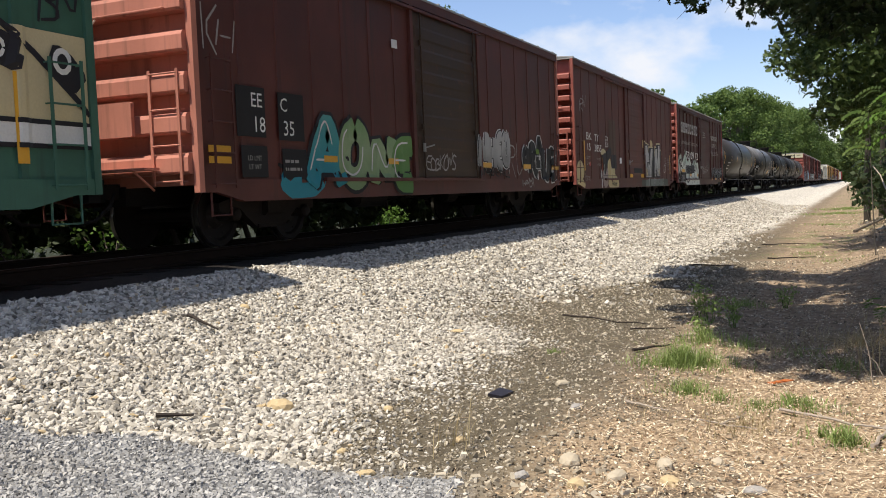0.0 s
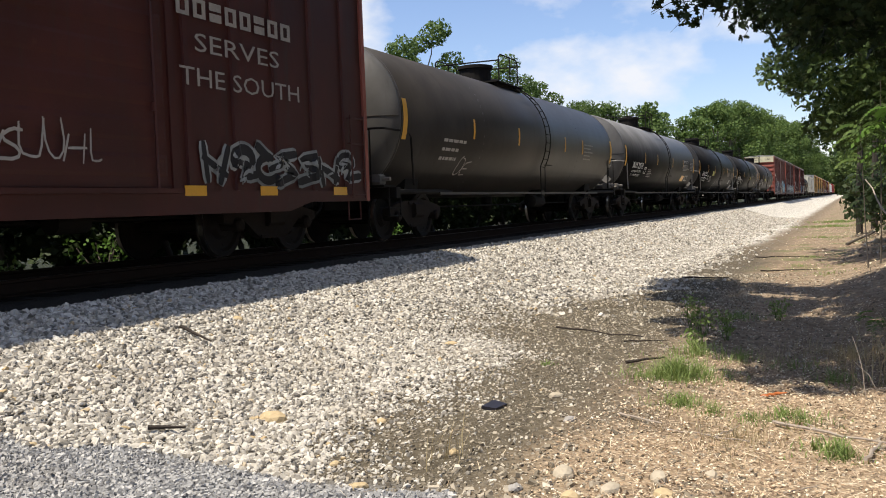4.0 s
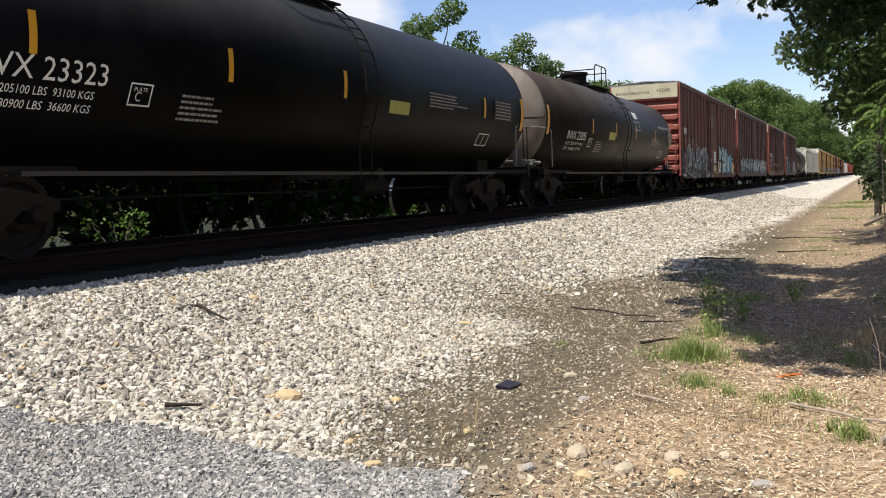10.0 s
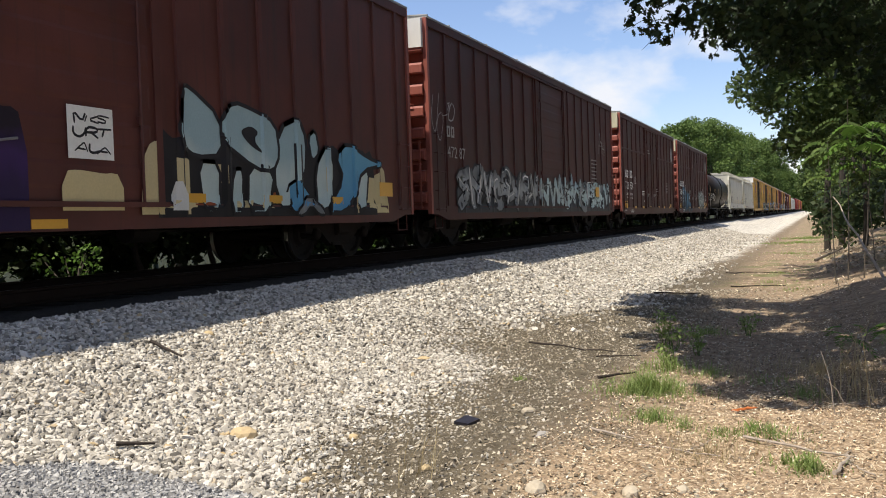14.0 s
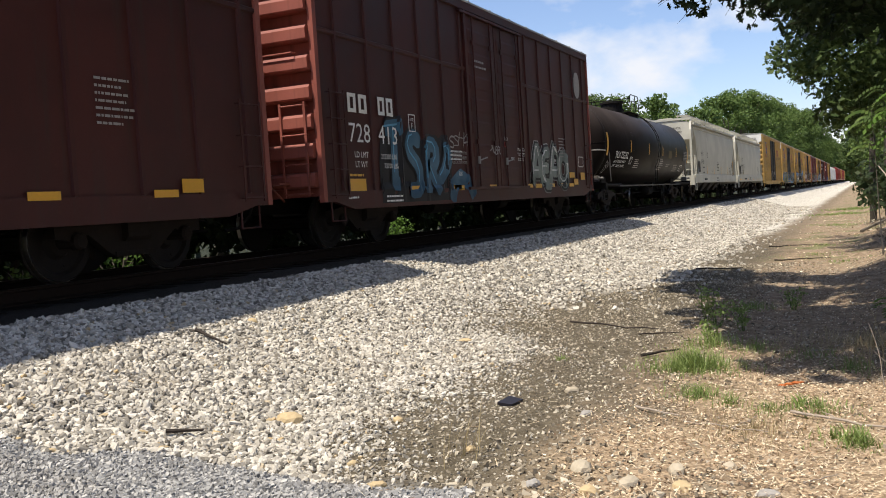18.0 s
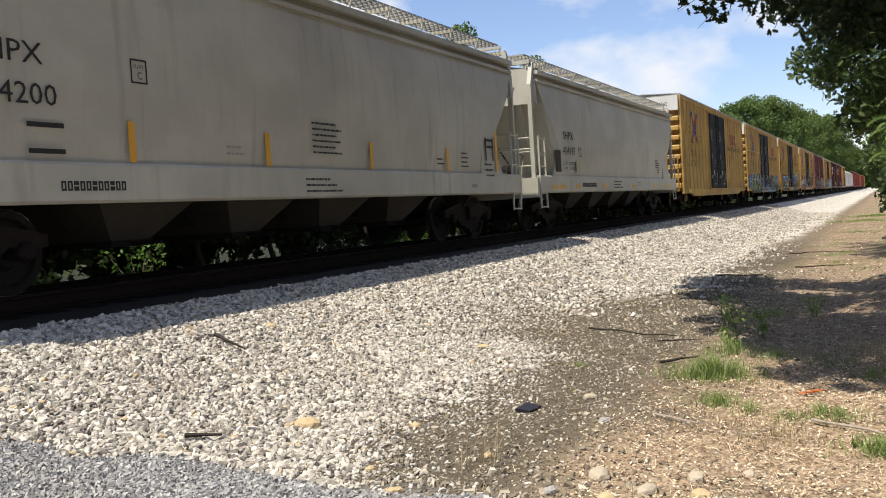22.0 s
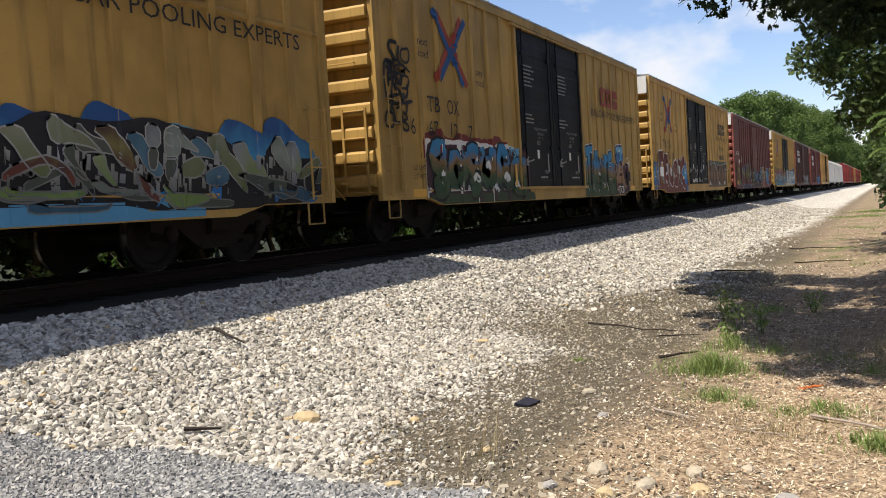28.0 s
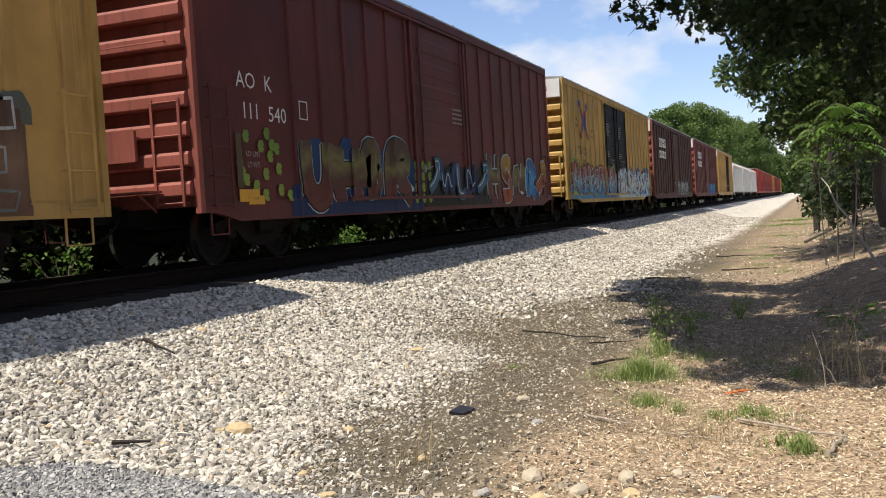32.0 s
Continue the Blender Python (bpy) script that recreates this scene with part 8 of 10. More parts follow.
for k in range(16):
    layer("graffiti_dot", [strip("d", arc(0.95 + rnd.uniform(0, 1.5), 0.9 + rnd.uniform(0, 1.1), 0.05, 0.05, 0, 350, 6), 0.1, 1.52 + 0.001 * k, cf, 2)], G["lime"], car)
tapes(car, (1.1,), 0.86)
bars(car, 9.6, 2.9, 0.9, 4, M["letter_dim"], 0.06, 1.562, 1.7, 51)
bars(car, -1.2, 3.75, 1.3, 4, M["letter"], 0.05, -0.16, 1.7, 52, "end_stencil", "end")
car, cf = yellow_car(379.09, 18.0, "yellow boxcar with red and turquoise graffiti", ("66", "71"), (1.6, 2.6), "667113")
graffiti(car, cf, 0.4, 8.5, 0.76, 2.1, G["mix"], G["red"], G["lime"], G["ice"], 12, 191, fat=0.26)
graffiti(car, cf, 9.0, 17.6, 0.76, 2.1, G["ice"], G["red"], G["blue"], G["white"], 12, 192, fat=0.26)
for st, ln, m in ((398.4, 17.9, "brown"), (418.2, 17.6, "maroon")):
    car, cf = add(st, boxcar(st, ln, 4.84, M[m], M["brick"], posts=0.95, door=(0.42, 0.6), top_band=M["white"], label="dark boxcar with a block of white lettering" if m == "brown" else "maroon boxcar with a block of white lettering"))
    mark(car, 4, 2.4, 3.5, 0.5, 2.6)
    mark(car, 4, 2.4, 2.9, 0.4, 2.6)
    graffiti(car, cf, 9.5, 15.0, 0.8, 1.7, G["silver"] if m == "brown" else G["blue"], G["black"], None, None, 6, 201, fat=0.26)
car, cf = add(437.6, boxcar(437.6, 17.4, 4.84, M["pale_yellow"], M["yellow"], posts=0.9, door=(0.5, 0.7), doors=2, door_mat=M["door_black"], top_band=M["white"], label="weathered yellow boxcar with dark doors"))
far = 456.8
for k in range(3):
    add(far, hopper_car(far, 16.2, "white covered hopper car far down the train", M["white"]))
    far += 17.4
for k in range(9):
    m, lab = ((M["red_car"], "bright red boxcar far down the train"), (M["brick"], "brick-red boxcar far down the train"), (M["pale_yellow"], "pale yellow boxcar far down the train"))[(0, 0, 1, 0, 2, 0, 1, 0, 2)[k]]
    add(far, boxcar(far, 16.6, 4.7, m, m, posts=1.2, label=lab, full=False, top_band=M["white"] if k == 8 else None))
    far += 18.2
# ---- plants ----
def leaf_material(name, dark, light, through_light=0.32):
    n = Nodes(name)
    col = n.mix(n.island(), dark, light)
    col = n.mix(n.math("MULTIPLY", n.noise(0.6, 3.0), 0.5), col, dark)
    n.b.inputs["Subsurface Weight"].default_value = 0.0
    n.done(col, 0.62, spec=0.25)
    tl = n.node("ShaderNodeBsdfTranslucent")
    n.link(col, tl.inputs["Color"])
    ms = n.node("ShaderNodeMixShader")
    ms.inputs[0].default_value = through_light
    n.link(n.b.outputs[0], ms.inputs[1])
    n.link(tl.outputs[0], ms.inputs[2])
    n.link(ms.outputs[0], n.t.nodes["Material Output"].inputs["Surface"])
    return n.mat


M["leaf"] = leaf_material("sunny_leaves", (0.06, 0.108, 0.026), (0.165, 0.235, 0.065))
# dark and mid copies of the foliage: shade and sun are in the colours
M["leaf_dark"] = leaf_material("shaded_leaves", (0.015, 0.028, 0.009), (0.056, 0.082, 0.028), 0.26)
M["leaf_mid"] = leaf_material("sunlit_edge_leaves", (0.034, 0.062, 0.017), (0.125, 0.175, 0.052), 0.30)
M["leaf_bright"] = leaf_material("young_green_leaves", (0.06, 0.13, 0.02), (0.15, 0.26, 0.05))
# dark copy of the bark, for trunks that stand in shade
M["dark_bark"] = plain("dark_shaded_bark", (0.045, 0.038, 0.030), 0.95, 0.0, 12.0, 0.45, 0.6)
M["bark"] = plain("grey_bark", (0.13, 0.11, 0.09), 0.95, 0.0, 12.0, 0.45, 0.6)


def leaf_cloud(name, clumps, per, size, mat, parent, seed, shape="leaf"):
    """Leaves scattered in clumps (centre, radius): small folded blades in every direction."""
    rs = np.random.RandomState(seed)
    if shape == "leaf":
        base = np.array([(-0.5, 0, 0), (0, 0.30, 0.06), (0.5, 0, 0), (0, -0.30, 0.06)])
        quads = [(0, 1, 2, 3)]
    else:  # lobed oak blade
        o = [(-0.5, 0.02), (-0.3, 0.10), (-0.22, 0.30), (-0.08, 0.12), (0.06, 0.36), (0.16, 0.13), (0.34, 0.26), (0.5, 0.0), (0.34, -0.26), (0.16, -0.13), (0.06, -0.36), (-0.08, -0.12), (-0.22, -0.30), (-0.3, -0.10)]
        base = np.array([(a, b, 0.12 * abs(b)) for a, b in o])
        quads = [tuple(range(14))]
    k = len(base)
    allv = []
    for c, r in clumps:
        n = max(3, int(per * (r ** 2)))
        d = rs.normal(size=(n, 3))
        d /= np.linalg.norm(d, axis=1)[:, None]
        rad = r * rs.uniform(0.25, 1.0, n) ** 0.45
        p = np.array(c) + d * rad[:, None] * np.array((1, 1, 0.78))
        a = rs.normal(size=(n, 3))
        a /= np.linalg.norm(a, axis=1)[:, None]
        up = d * 0.6 + rs.normal(size=(n, 3)) * 0.5 + np.array((0, 0, 0.5))
        b = np.cross(up, a)
        b /= np.linalg.norm(b, axis=1)[:, None] + 1e-9
        w = np.cross(a, b)
        s = size * rs.uniform(0.6, 1.25, n)
        v = p[:, None, :] + s[:, None, None] * (base[None, :, 0:1] * a[:, None, :] + base[None, :, 1:2] * b[:, None, :] + base[None, :, 2:3] * w[:, None, :])
        allv.append(v.reshape(-1, 3))
    v = np.concatenate(allv)
    cnt = len(v) // k
    me = bpy.data.meshes.new(name)
    me.vertices.add(len(v))
    me.vertices.foreach_set("co", v.ravel())
    me.loops.add(cnt * k)
    me.loops.foreach_set("vertex_index", np.arange(cnt * k))
    me.polygons.add(cnt)
    me.polygons.foreach_set("loop_start", np.arange(cnt) * k)
    me.update(calc_edges=True)
    me.materials.append(mat)
    ob = new(name, me)
    ob.parent = parent
    return ob


def limb(bm, p, q, r0, r1, rnd, n=7, seg=5, bend=0.16):
    """A tapered, slightly crooked limb in one skin."""
    p, q = Vector(p), Vector(q)
    pts = [p] + [p.lerp(q, i / seg) + Vector((rnd.uniform(-1, 1), rnd.uniform(-1, 1), rnd.uniform(-0.3, 0.3))) * (0.31 * bend * (q - p).length) for i in range(1, seg)] + [q]
    last = None
    for i, c in enumerate(pts):
        d = (pts[min(i + 1, seg)] - pts[max(i - 1, 0)]).normalized()
        u = d.orthogonal().normalized() if last is None else (u - d * u.dot(d)).normalized()
        w = d.cross(u)
        r = r0 + (r1 - r0) * i / seg
        ring = [bm.verts.new(c + (u * math.cos(2 * math.pi * j / n) + w * math.sin(2 * math.pi * j / n)) * r) for j in range(n)]
        if last:
            for j in range(n):
                bm.faces.new((last[j], last[(j + 1) % n], ring[(j + 1) % n], ring[j]))
        else:
            bm.faces.new(ring[::-1])
        last = ring
    bm.faces.new(last)


def tree(x, y, height, spread, mat, seed, per=60, size=0.30, label="leafy deciduous tree beside the track", lean=(0, 0), low=0.25, shape="leaf", clumps=26, trunk_r=None):
    rnd = random.Random(seed)
    z0 = ground_z(x, y) - 0.1
    tr = tagged(new("tree"), label, "tree", "trees along the track")
    tr.location = (x, y, z0)
    r = trunk_r or 0.018 * height
    tips = []
    for i in range(clumps):
        a = rnd.uniform(0, 2 * math.pi)
        h = height * (low + (0.97 - low) * rnd.random() ** 0.85)
        k = (h / height - low) / (1 - low)
        ra = spread * (0.35 + 0.75 * math.sin(math.pi * min(1, max(0.05, 0.15 + 0.8 * k)))) * math.sqrt(rnd.uniform(0.1, 1))
        tips.append((Vector((math.cos(a) * ra + lean[0] * k, math.sin(a) * ra + lean[1] * k, h)), spread * rnd.uniform(0.22, 0.42)))

    def wood(bm):
        limb(bm, (0, 0, 0), (lean[0] * 0.5, lean[1] * 0.5, height * 0.8), r, r * 0.25, rnd, 9, 7)
        for c, rr in tips[:14]:
            b = max(0.1, c.z * 0.62)
            limb(bm, (lean[0] * b / height * 0.6, lean[1] * b / height * 0.6, b), c, r * 0.35, r * 0.08, rnd, 5, 4)
    piece("trunk", None, wood, M["dark_bark"] if mat is M["leaf_dark"] else M["bark"], tr)
    leaf_cloud("crown", [(tuple(c), rr) for c, rr in tips], per, size, mat, tr, seed, shape)
    return tr


# the wood behind the track
rnd = random.Random(5)
back_trees = [(-24, 24, 9.5, 3.2), (-27, 34.5, 13.4, 2.6), (-24.3, 45.5, 10.4, 1.6), (-24, 52.3, 13.3, 2.5), (-24, 59.5, 9.6, 2.0), (-24, 66.0, 12.9, 2.7), (-24, 74, 12.2, 2.6), (-24, 86, 11.4, 2.8), (-24, 97, 12.2, 2.8), (-22, 107, 12.8, 2.8), (-22, 117, 12.8, 2.9),
              (-18.5, 124, 12.6, 2.9), (-18, 139, 15.2, 4.2), (-17.5, 156, 17.0, 4.8), (-17, 172, 17.6, 5.0), (-17, 190, 18.6, 5.2), (-16, 208, 19.0, 5.4), (-15.5, 232, 20.0, 5.6), (-14.5, 262, 21.0, 6.0), (-14.5, 300, 22.0, 6.4), (-30, 12, 10, 3.4), (-29, 2, 9, 3.4), (-15, 350, 19.0, 7.0)]
for i, (x, y, h, s) in enumerate(back_trees):
    tree(x, y, h, s, M["leaf"], 100 + i, 430 if y < 90 else 110, 0.24 if y < 90 else 0.42, clumps=36 if y < 90 else 52)
# low growth behind the track, seen under the cars
def hedge(x0, x1, y0, y1, n, h, per, size, mat, seed, label):
    rs = random.Random(seed)
    hd = tagged(new("undergrowth"), label, "undergrowth", kind="stuff")
    cl = []
    for i in range(n):
        x, y = rs.uniform(x0, x1), rs.uniform(y0, y1)
        r = rs.uniform(0.5, 1.0) * h * 0.5
        cl.append(((x, y, ground_z(x, y) + r * 0.8 + rs.uniform(0, h * 0.5)), r))
    leaf_cloud("leaves", cl, per, size, mat, hd, seed)
    return hd


# added trees, mostly hidden by the cars, that keep sun off the undergrowth
for i in range(20):
    rr = random.Random(700 + i)
    tree(-15.7 + rr.uniform(-0.5, 0.5), -8 + 4.3 * i + rr.uniform(-0.6, 0.6), 5.7 + rr.uniform(-0.4, 0.3), 2.6, M["leaf_dark"], 720 + i, 110, 0.62, "young tree added to shade the undergrowth", low=0.55, clumps=34)
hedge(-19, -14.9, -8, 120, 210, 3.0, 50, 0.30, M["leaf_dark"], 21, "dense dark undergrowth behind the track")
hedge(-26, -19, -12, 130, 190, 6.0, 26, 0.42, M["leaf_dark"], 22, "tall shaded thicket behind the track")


def shrub(x, y, r, h, mat, seed, label, n=9, size=0.13):
    rs = random.Random(seed)
    sh = tagged(new("shrub"), label, "shrub", "shrubs behind the track")
    z = ground_z(x, y)
    sh.location = (x, y, z)
    cl = [((rs.uniform(-r, r) * 0.7, rs.uniform(-r, r) * 0.7, h * rs.uniform(0.25, 0.85)), r * rs.uniform(0.35, 0.55)) for _ in range(n)]
    rnd2 = random.Random(seed)
    piece("stem", None, lambda bm: [limb(bm, (0, 0, -0.05), c, 0.02, 0.006, rnd2, 5, 3) for c, _ in cl], M["bark"], sh)
    leaf_cloud("leaves", cl, 300, size, mat, sh, seed)
    return sh


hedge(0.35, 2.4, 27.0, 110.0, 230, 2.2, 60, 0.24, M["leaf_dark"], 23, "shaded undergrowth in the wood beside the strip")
shrub(-12.6, 24.2, 0.85, 1.05, M["leaf_bright"], 41, "low sunlit bush behind the track", 12, 0.11)
shrub(-11.75, 12.2, 0.55, 0.85, M["leaf_bright"], 42, "small bright bush behind the track", 12, 0.10)
shrub(-12.0, 10.6, 0.4, 0.55, M["leaf"], 44, "low green bush behind the track", 9, 0.10)
shrub(-12.7, 18.4, 0.32, 0.45, M["leaf"], 43, "small green bush behind the track")


def canopy():
    """A low leaf roof added over the undergrowth to shade it, mostly hidden by cars."""
    rs = random.Random(61)
    hd = tagged(new("thicket"), "closed leaf canopy added to shade the ground behind the track", "thicket", kind="stuff")
    cl = [((x, rs.uniform(-10, 95), rs.uniform(2.6, 3.6) + 0.28 * (-14 - x)), rs.uniform(0.6, 0.95)) for x in [rs.uniform(-20, -14.2) for _ in range(520)]]
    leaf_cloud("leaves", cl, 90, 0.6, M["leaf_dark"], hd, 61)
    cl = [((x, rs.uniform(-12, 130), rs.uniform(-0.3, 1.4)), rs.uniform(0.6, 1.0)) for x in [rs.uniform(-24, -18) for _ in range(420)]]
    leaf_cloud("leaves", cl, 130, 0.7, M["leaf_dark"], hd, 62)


canopy()

# ---- the tree side ----
def oak():
    """An oak whose low limbs reach out over the trackside strip."""
    rs = random.Random(301)
    tr = tagged(new("tree"), "dark oak with low limbs reaching over the strip", "tree", "trees along the track")
    ox, oy = 1.75, 14.0
    oz = ground_z(ox, oy) - 0.1
    tr.location = (ox, oy, oz)
    cl = []
    while len(cl) < 165:
        # the crown stands over the shaded strip, towards the sun from it
        gy = rs.uniform(8.5, 18.5)
        gx = rs.uniform(-0.75 - 2.5 * smooth(8.3, 18.2, gy), 4.2)
        z = rs.uniform(5.4, 8.6) if gx < 2.2 else rs.uniform(3.6, 8.6)
        x, y = gx - 0.26 * (z + 1), gy - 0.4 * (z + 1)
        cl.append(((x - ox, y - oy, z - oz), rs.uniform(0.5, 0.8)))
    # twig ends that hang into view
    for x, y, z, r in ((-2.2, 13.0, 3.27, 0.24), (-1.95, 13.0, 3.1, 0.24), (-1.66, 13.0, 3.36, 0.36), (-1.36, 13.0, 3.16, 0.34), (-1.18, 13.0, 2.84, 0.24), (-0.95, 13.0, 3.2, 0.45), (-0.62, 13.0, 2.95, 0.42), (-0.25, 13.0, 3.12, 0.5),
                       (-0.4, 13.1, 2.66, 0.34), (-0.05, 13.1, 2.6, 0.4), (0.15, 13.0, 2.95, 0.5), (0.55, 13.2, 3.0, 0.55), (0.68, 13.4, 2.5, 0.5), (1.0, 14.0, 2.3, 0.55), (-2.1, 13.1, 3.75, 0.45), (-1.3, 13.4, 3.8, 0.55), (-0.4, 13.6, 3.8, 0.6), (0.5, 13.6, 3.8, 0.6)):
        cl.append(((x - ox, y - oy, z - oz), r))
    edge_z = (0.94, 1.15, 1.45, 1.74, 1.89, 2.2, 2.48, 2.85, 3.02, 3.38, 4.48)
    edge_x = (-0.2, -0.42, -0.66, -0.6, -0.78, -1.0, -1.42, -1.22, -1.4, -1.6, -2.2)
    inner = []
    while len(inner) < 230:
        # low inner crown at the wood's edge: it hangs lower towards the trunk
        y, r = rs.uniform(19.6, 26.0), rs.uniform(0.32, 0.56)
        k = y / 17
        z = 0.6 + k * rs.uniform(0.9, 3.9)
        x = rs.uniform(-3.0, 1.6)
        if x > float(np.interp((z - r * 0.6 - 0.6) / k + 0.6, edge_z, edge_x)) * k + r * 0.35 and (z > 1.6 or x > 0.3):
            inner.append(((x - ox, y - oy, z - oz), r))
    def wood(bm):
        limb(bm, (0, 0, 0), (0.1, 0.0, 3.8), 0.125, 0.10, rs, 12, 8, 0.03)
        limb(bm, (0.1, 0.0, 3.75), (-0.2, 0.5, 9.0), 0.10, 0.04, rs, 9, 5, 0.05)
        for tip in ((-4.0, -6.0, 5.2), (-3.4, -5.9, 4.6), (-2.0, -9.0, 6.5), (-4.6, -9.5, 7.0), (1.2, -7.0, 6.0), (-5.2, -4.0, 6.6), (-1.8, -4.5, 4.6)):
            limb(bm, (0.1, 0.0, rs.uniform(4.6, 6.0)), (tip[0] - 0.5, tip[1] + 5.0, tip[2] + 0.5), 0.05, 0.015, rs, 6, 6)
        for c, r in cl[-18:]:
            limb(bm, (c[0] * 0.7, c[1] * 0.8, c[2] + 0.8), c, 0.015, 0.004, rs, 4, 3)
            limb(bm, c, (c[0] - r * rs.uniform(0.3, 1.1), c[1], c[2] - r * rs.uniform(0.5, 1.0)), 0.006, 0.002, rs, 3, 3)
    piece("trunk", None, wood, M["dark_bark"], tr)
    leaf_cloud("crown", cl[:165], 340, 0.27, M["leaf_dark"], tr, 301)
    # sunlit clumps take the mid leaf colour, shaded ones the dark
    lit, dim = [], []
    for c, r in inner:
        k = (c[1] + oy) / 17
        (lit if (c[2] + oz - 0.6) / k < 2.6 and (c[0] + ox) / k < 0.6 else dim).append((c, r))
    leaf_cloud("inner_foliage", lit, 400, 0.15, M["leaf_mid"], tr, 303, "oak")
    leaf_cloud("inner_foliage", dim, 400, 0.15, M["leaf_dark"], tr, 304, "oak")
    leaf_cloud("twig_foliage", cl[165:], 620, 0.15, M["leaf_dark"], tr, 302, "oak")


oak()


def frond_plant(x, y, h, n, seed, label, size=0.5, mat="leaf_bright"):
    """A young tree with feathery leaves: stalks with paired leaflets."""
    rs = random.Random(seed)
    z0 = ground_z(x, y) - 0.05
    tr = tagged(new("sapling"), label, "sapling", "saplings under the trees")
    tr.location = (x, y, z0)
    stems = []
    def wood(bm):
        limb(bm, (0, 0, 0), (rs.uniform(-0.2, 0.2), -0.2, h), 0.006 + 0.003 * h, 0.004, rs, 6, 6, 0.012)
    piece("stem", None, wood, M["bark"], tr)
    vs, fs = [], []
    for i in range(n):
        a = rs.uniform(0, 2 * math.pi)
        b = Vector((0.03 * math.cos(a), 0.03 * math.sin(a) - 0.1, h * rs.uniform(0.72, 1.0)))
        d = Vector((math.cos(a), math.sin(a), rs.uniform(0.1, 0.9))).normalized()
        ln = size * rs.uniform(0.7, 1.2)
        for k in range(1, 9):
            t = k / 9
            c = b + d * (ln * t) + Vector((0, 0, -0.75 * ln * t * t))
            sd = d.cross(Vector((0, 0, 1))).normalized()
            for s in (-1, 1):
                tip = c + sd * (s * ln * 0.26 * math.sin(math.pi * (0.2 + 0.75 * t))) + d * 0.05 + Vector((0, 0, -0.16 * ln))
                w = d * (ln * 0.045)
                o = len(vs)
                vs += [tuple(c), tuple((c + tip) / 2 + w), tuple(tip), tuple((c + tip) / 2 - w)]
                fs.append((o, o + 1, o + 2, o + 3))
    me = bpy.data.meshes.new("leaves")
    me.from_pydata(vs, [], fs)
    me.materials.append(M[mat])
    ob = new("leaves", me)
    ob.parent = tr


frond_plant(0.30, 19.2, 2.75, 15, 51, "young sumac with bright feathery leaves", 0.66, "leaf")
frond_plant(0.78, 19.0, 2.9, 15, 52, "young sumac with bright feathery leaves", 0.75)
frond_plant(0.52, 19.5, 3.5, 14, 53, "tall young sumac under the trees", 0.6, "leaf_mid")
frond_plant(1.05, 20.2, 2.2, 12, 57, "young sumac with bright feathery leaves", 0.6, "leaf_mid")
frond_plant(0.64, 9.9, 0.50, 12, 56, "broad-leaved green sprout on the bank", 0.22)
frond_plant(0.22, 8.9, 0.6, 9, 54, "bright green seedling on the bank", 0.22)
for i, (x, y, h, s, m, per, sz, cl, low) in enumerate((
        (1.9, 26.0, 10.0, 2.9, "leaf_mid", 260, 0.18, 46, 0.52), (3.3, 22.0, 8.5, 2.4, "leaf_mid", 255, 0.18, 40, 0.25), (2.9, 33.0, 11.0, 3.4, "leaf_mid", 200, 0.21, 50, 0.46), (4.2, 29.0, 8.0, 2.6, "leaf_mid", 195, 0.21, 40, 0.12), (3.2, 42.0, 10.5, 3.4, "leaf_mid", 150, 0.25, 50, 0.42),
        # four trees added out of view, to block sky light from the right
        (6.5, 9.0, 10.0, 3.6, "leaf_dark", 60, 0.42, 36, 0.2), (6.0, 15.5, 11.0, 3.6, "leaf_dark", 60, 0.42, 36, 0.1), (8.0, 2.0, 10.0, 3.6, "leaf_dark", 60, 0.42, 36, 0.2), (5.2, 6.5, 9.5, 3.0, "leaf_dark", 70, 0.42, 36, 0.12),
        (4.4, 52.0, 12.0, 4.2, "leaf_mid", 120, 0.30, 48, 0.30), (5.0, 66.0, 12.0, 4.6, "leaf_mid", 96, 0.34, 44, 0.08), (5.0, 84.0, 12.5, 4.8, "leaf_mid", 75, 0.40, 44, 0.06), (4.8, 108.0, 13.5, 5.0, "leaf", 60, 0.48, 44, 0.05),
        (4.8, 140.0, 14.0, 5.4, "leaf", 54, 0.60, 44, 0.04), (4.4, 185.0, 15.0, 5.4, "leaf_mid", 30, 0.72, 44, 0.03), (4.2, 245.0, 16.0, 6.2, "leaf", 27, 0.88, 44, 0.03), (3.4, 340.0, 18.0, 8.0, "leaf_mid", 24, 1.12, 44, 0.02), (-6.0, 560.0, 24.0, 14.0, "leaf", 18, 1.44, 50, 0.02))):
    tree(x, y, h, s, M[m], 330 + i, per, sz, low=low, clumps=cl, label="leafy tree of the wood, some added out of view" if y < 60 else "distant tree beside the track")
# thin trunks and a fallen bough under the trees
def stem_thing(name, label, pts, r0, r1, seed, cat):
    rs = random.Random(seed)
    ob = tagged(new(name, mesh_of(name, lambda bm: [limb(bm, p, q, r0 + (r1 - r0) * i / max(1, len(pts) - 1), r0 + (r1 - r0) * (i + 1) / max(1, len(pts) - 1), rs, 7, 4, 0.04) for i, (p, q) in enumerate(zip(pts, pts[1:]))], M["bark"])), label, cat)
    return ob


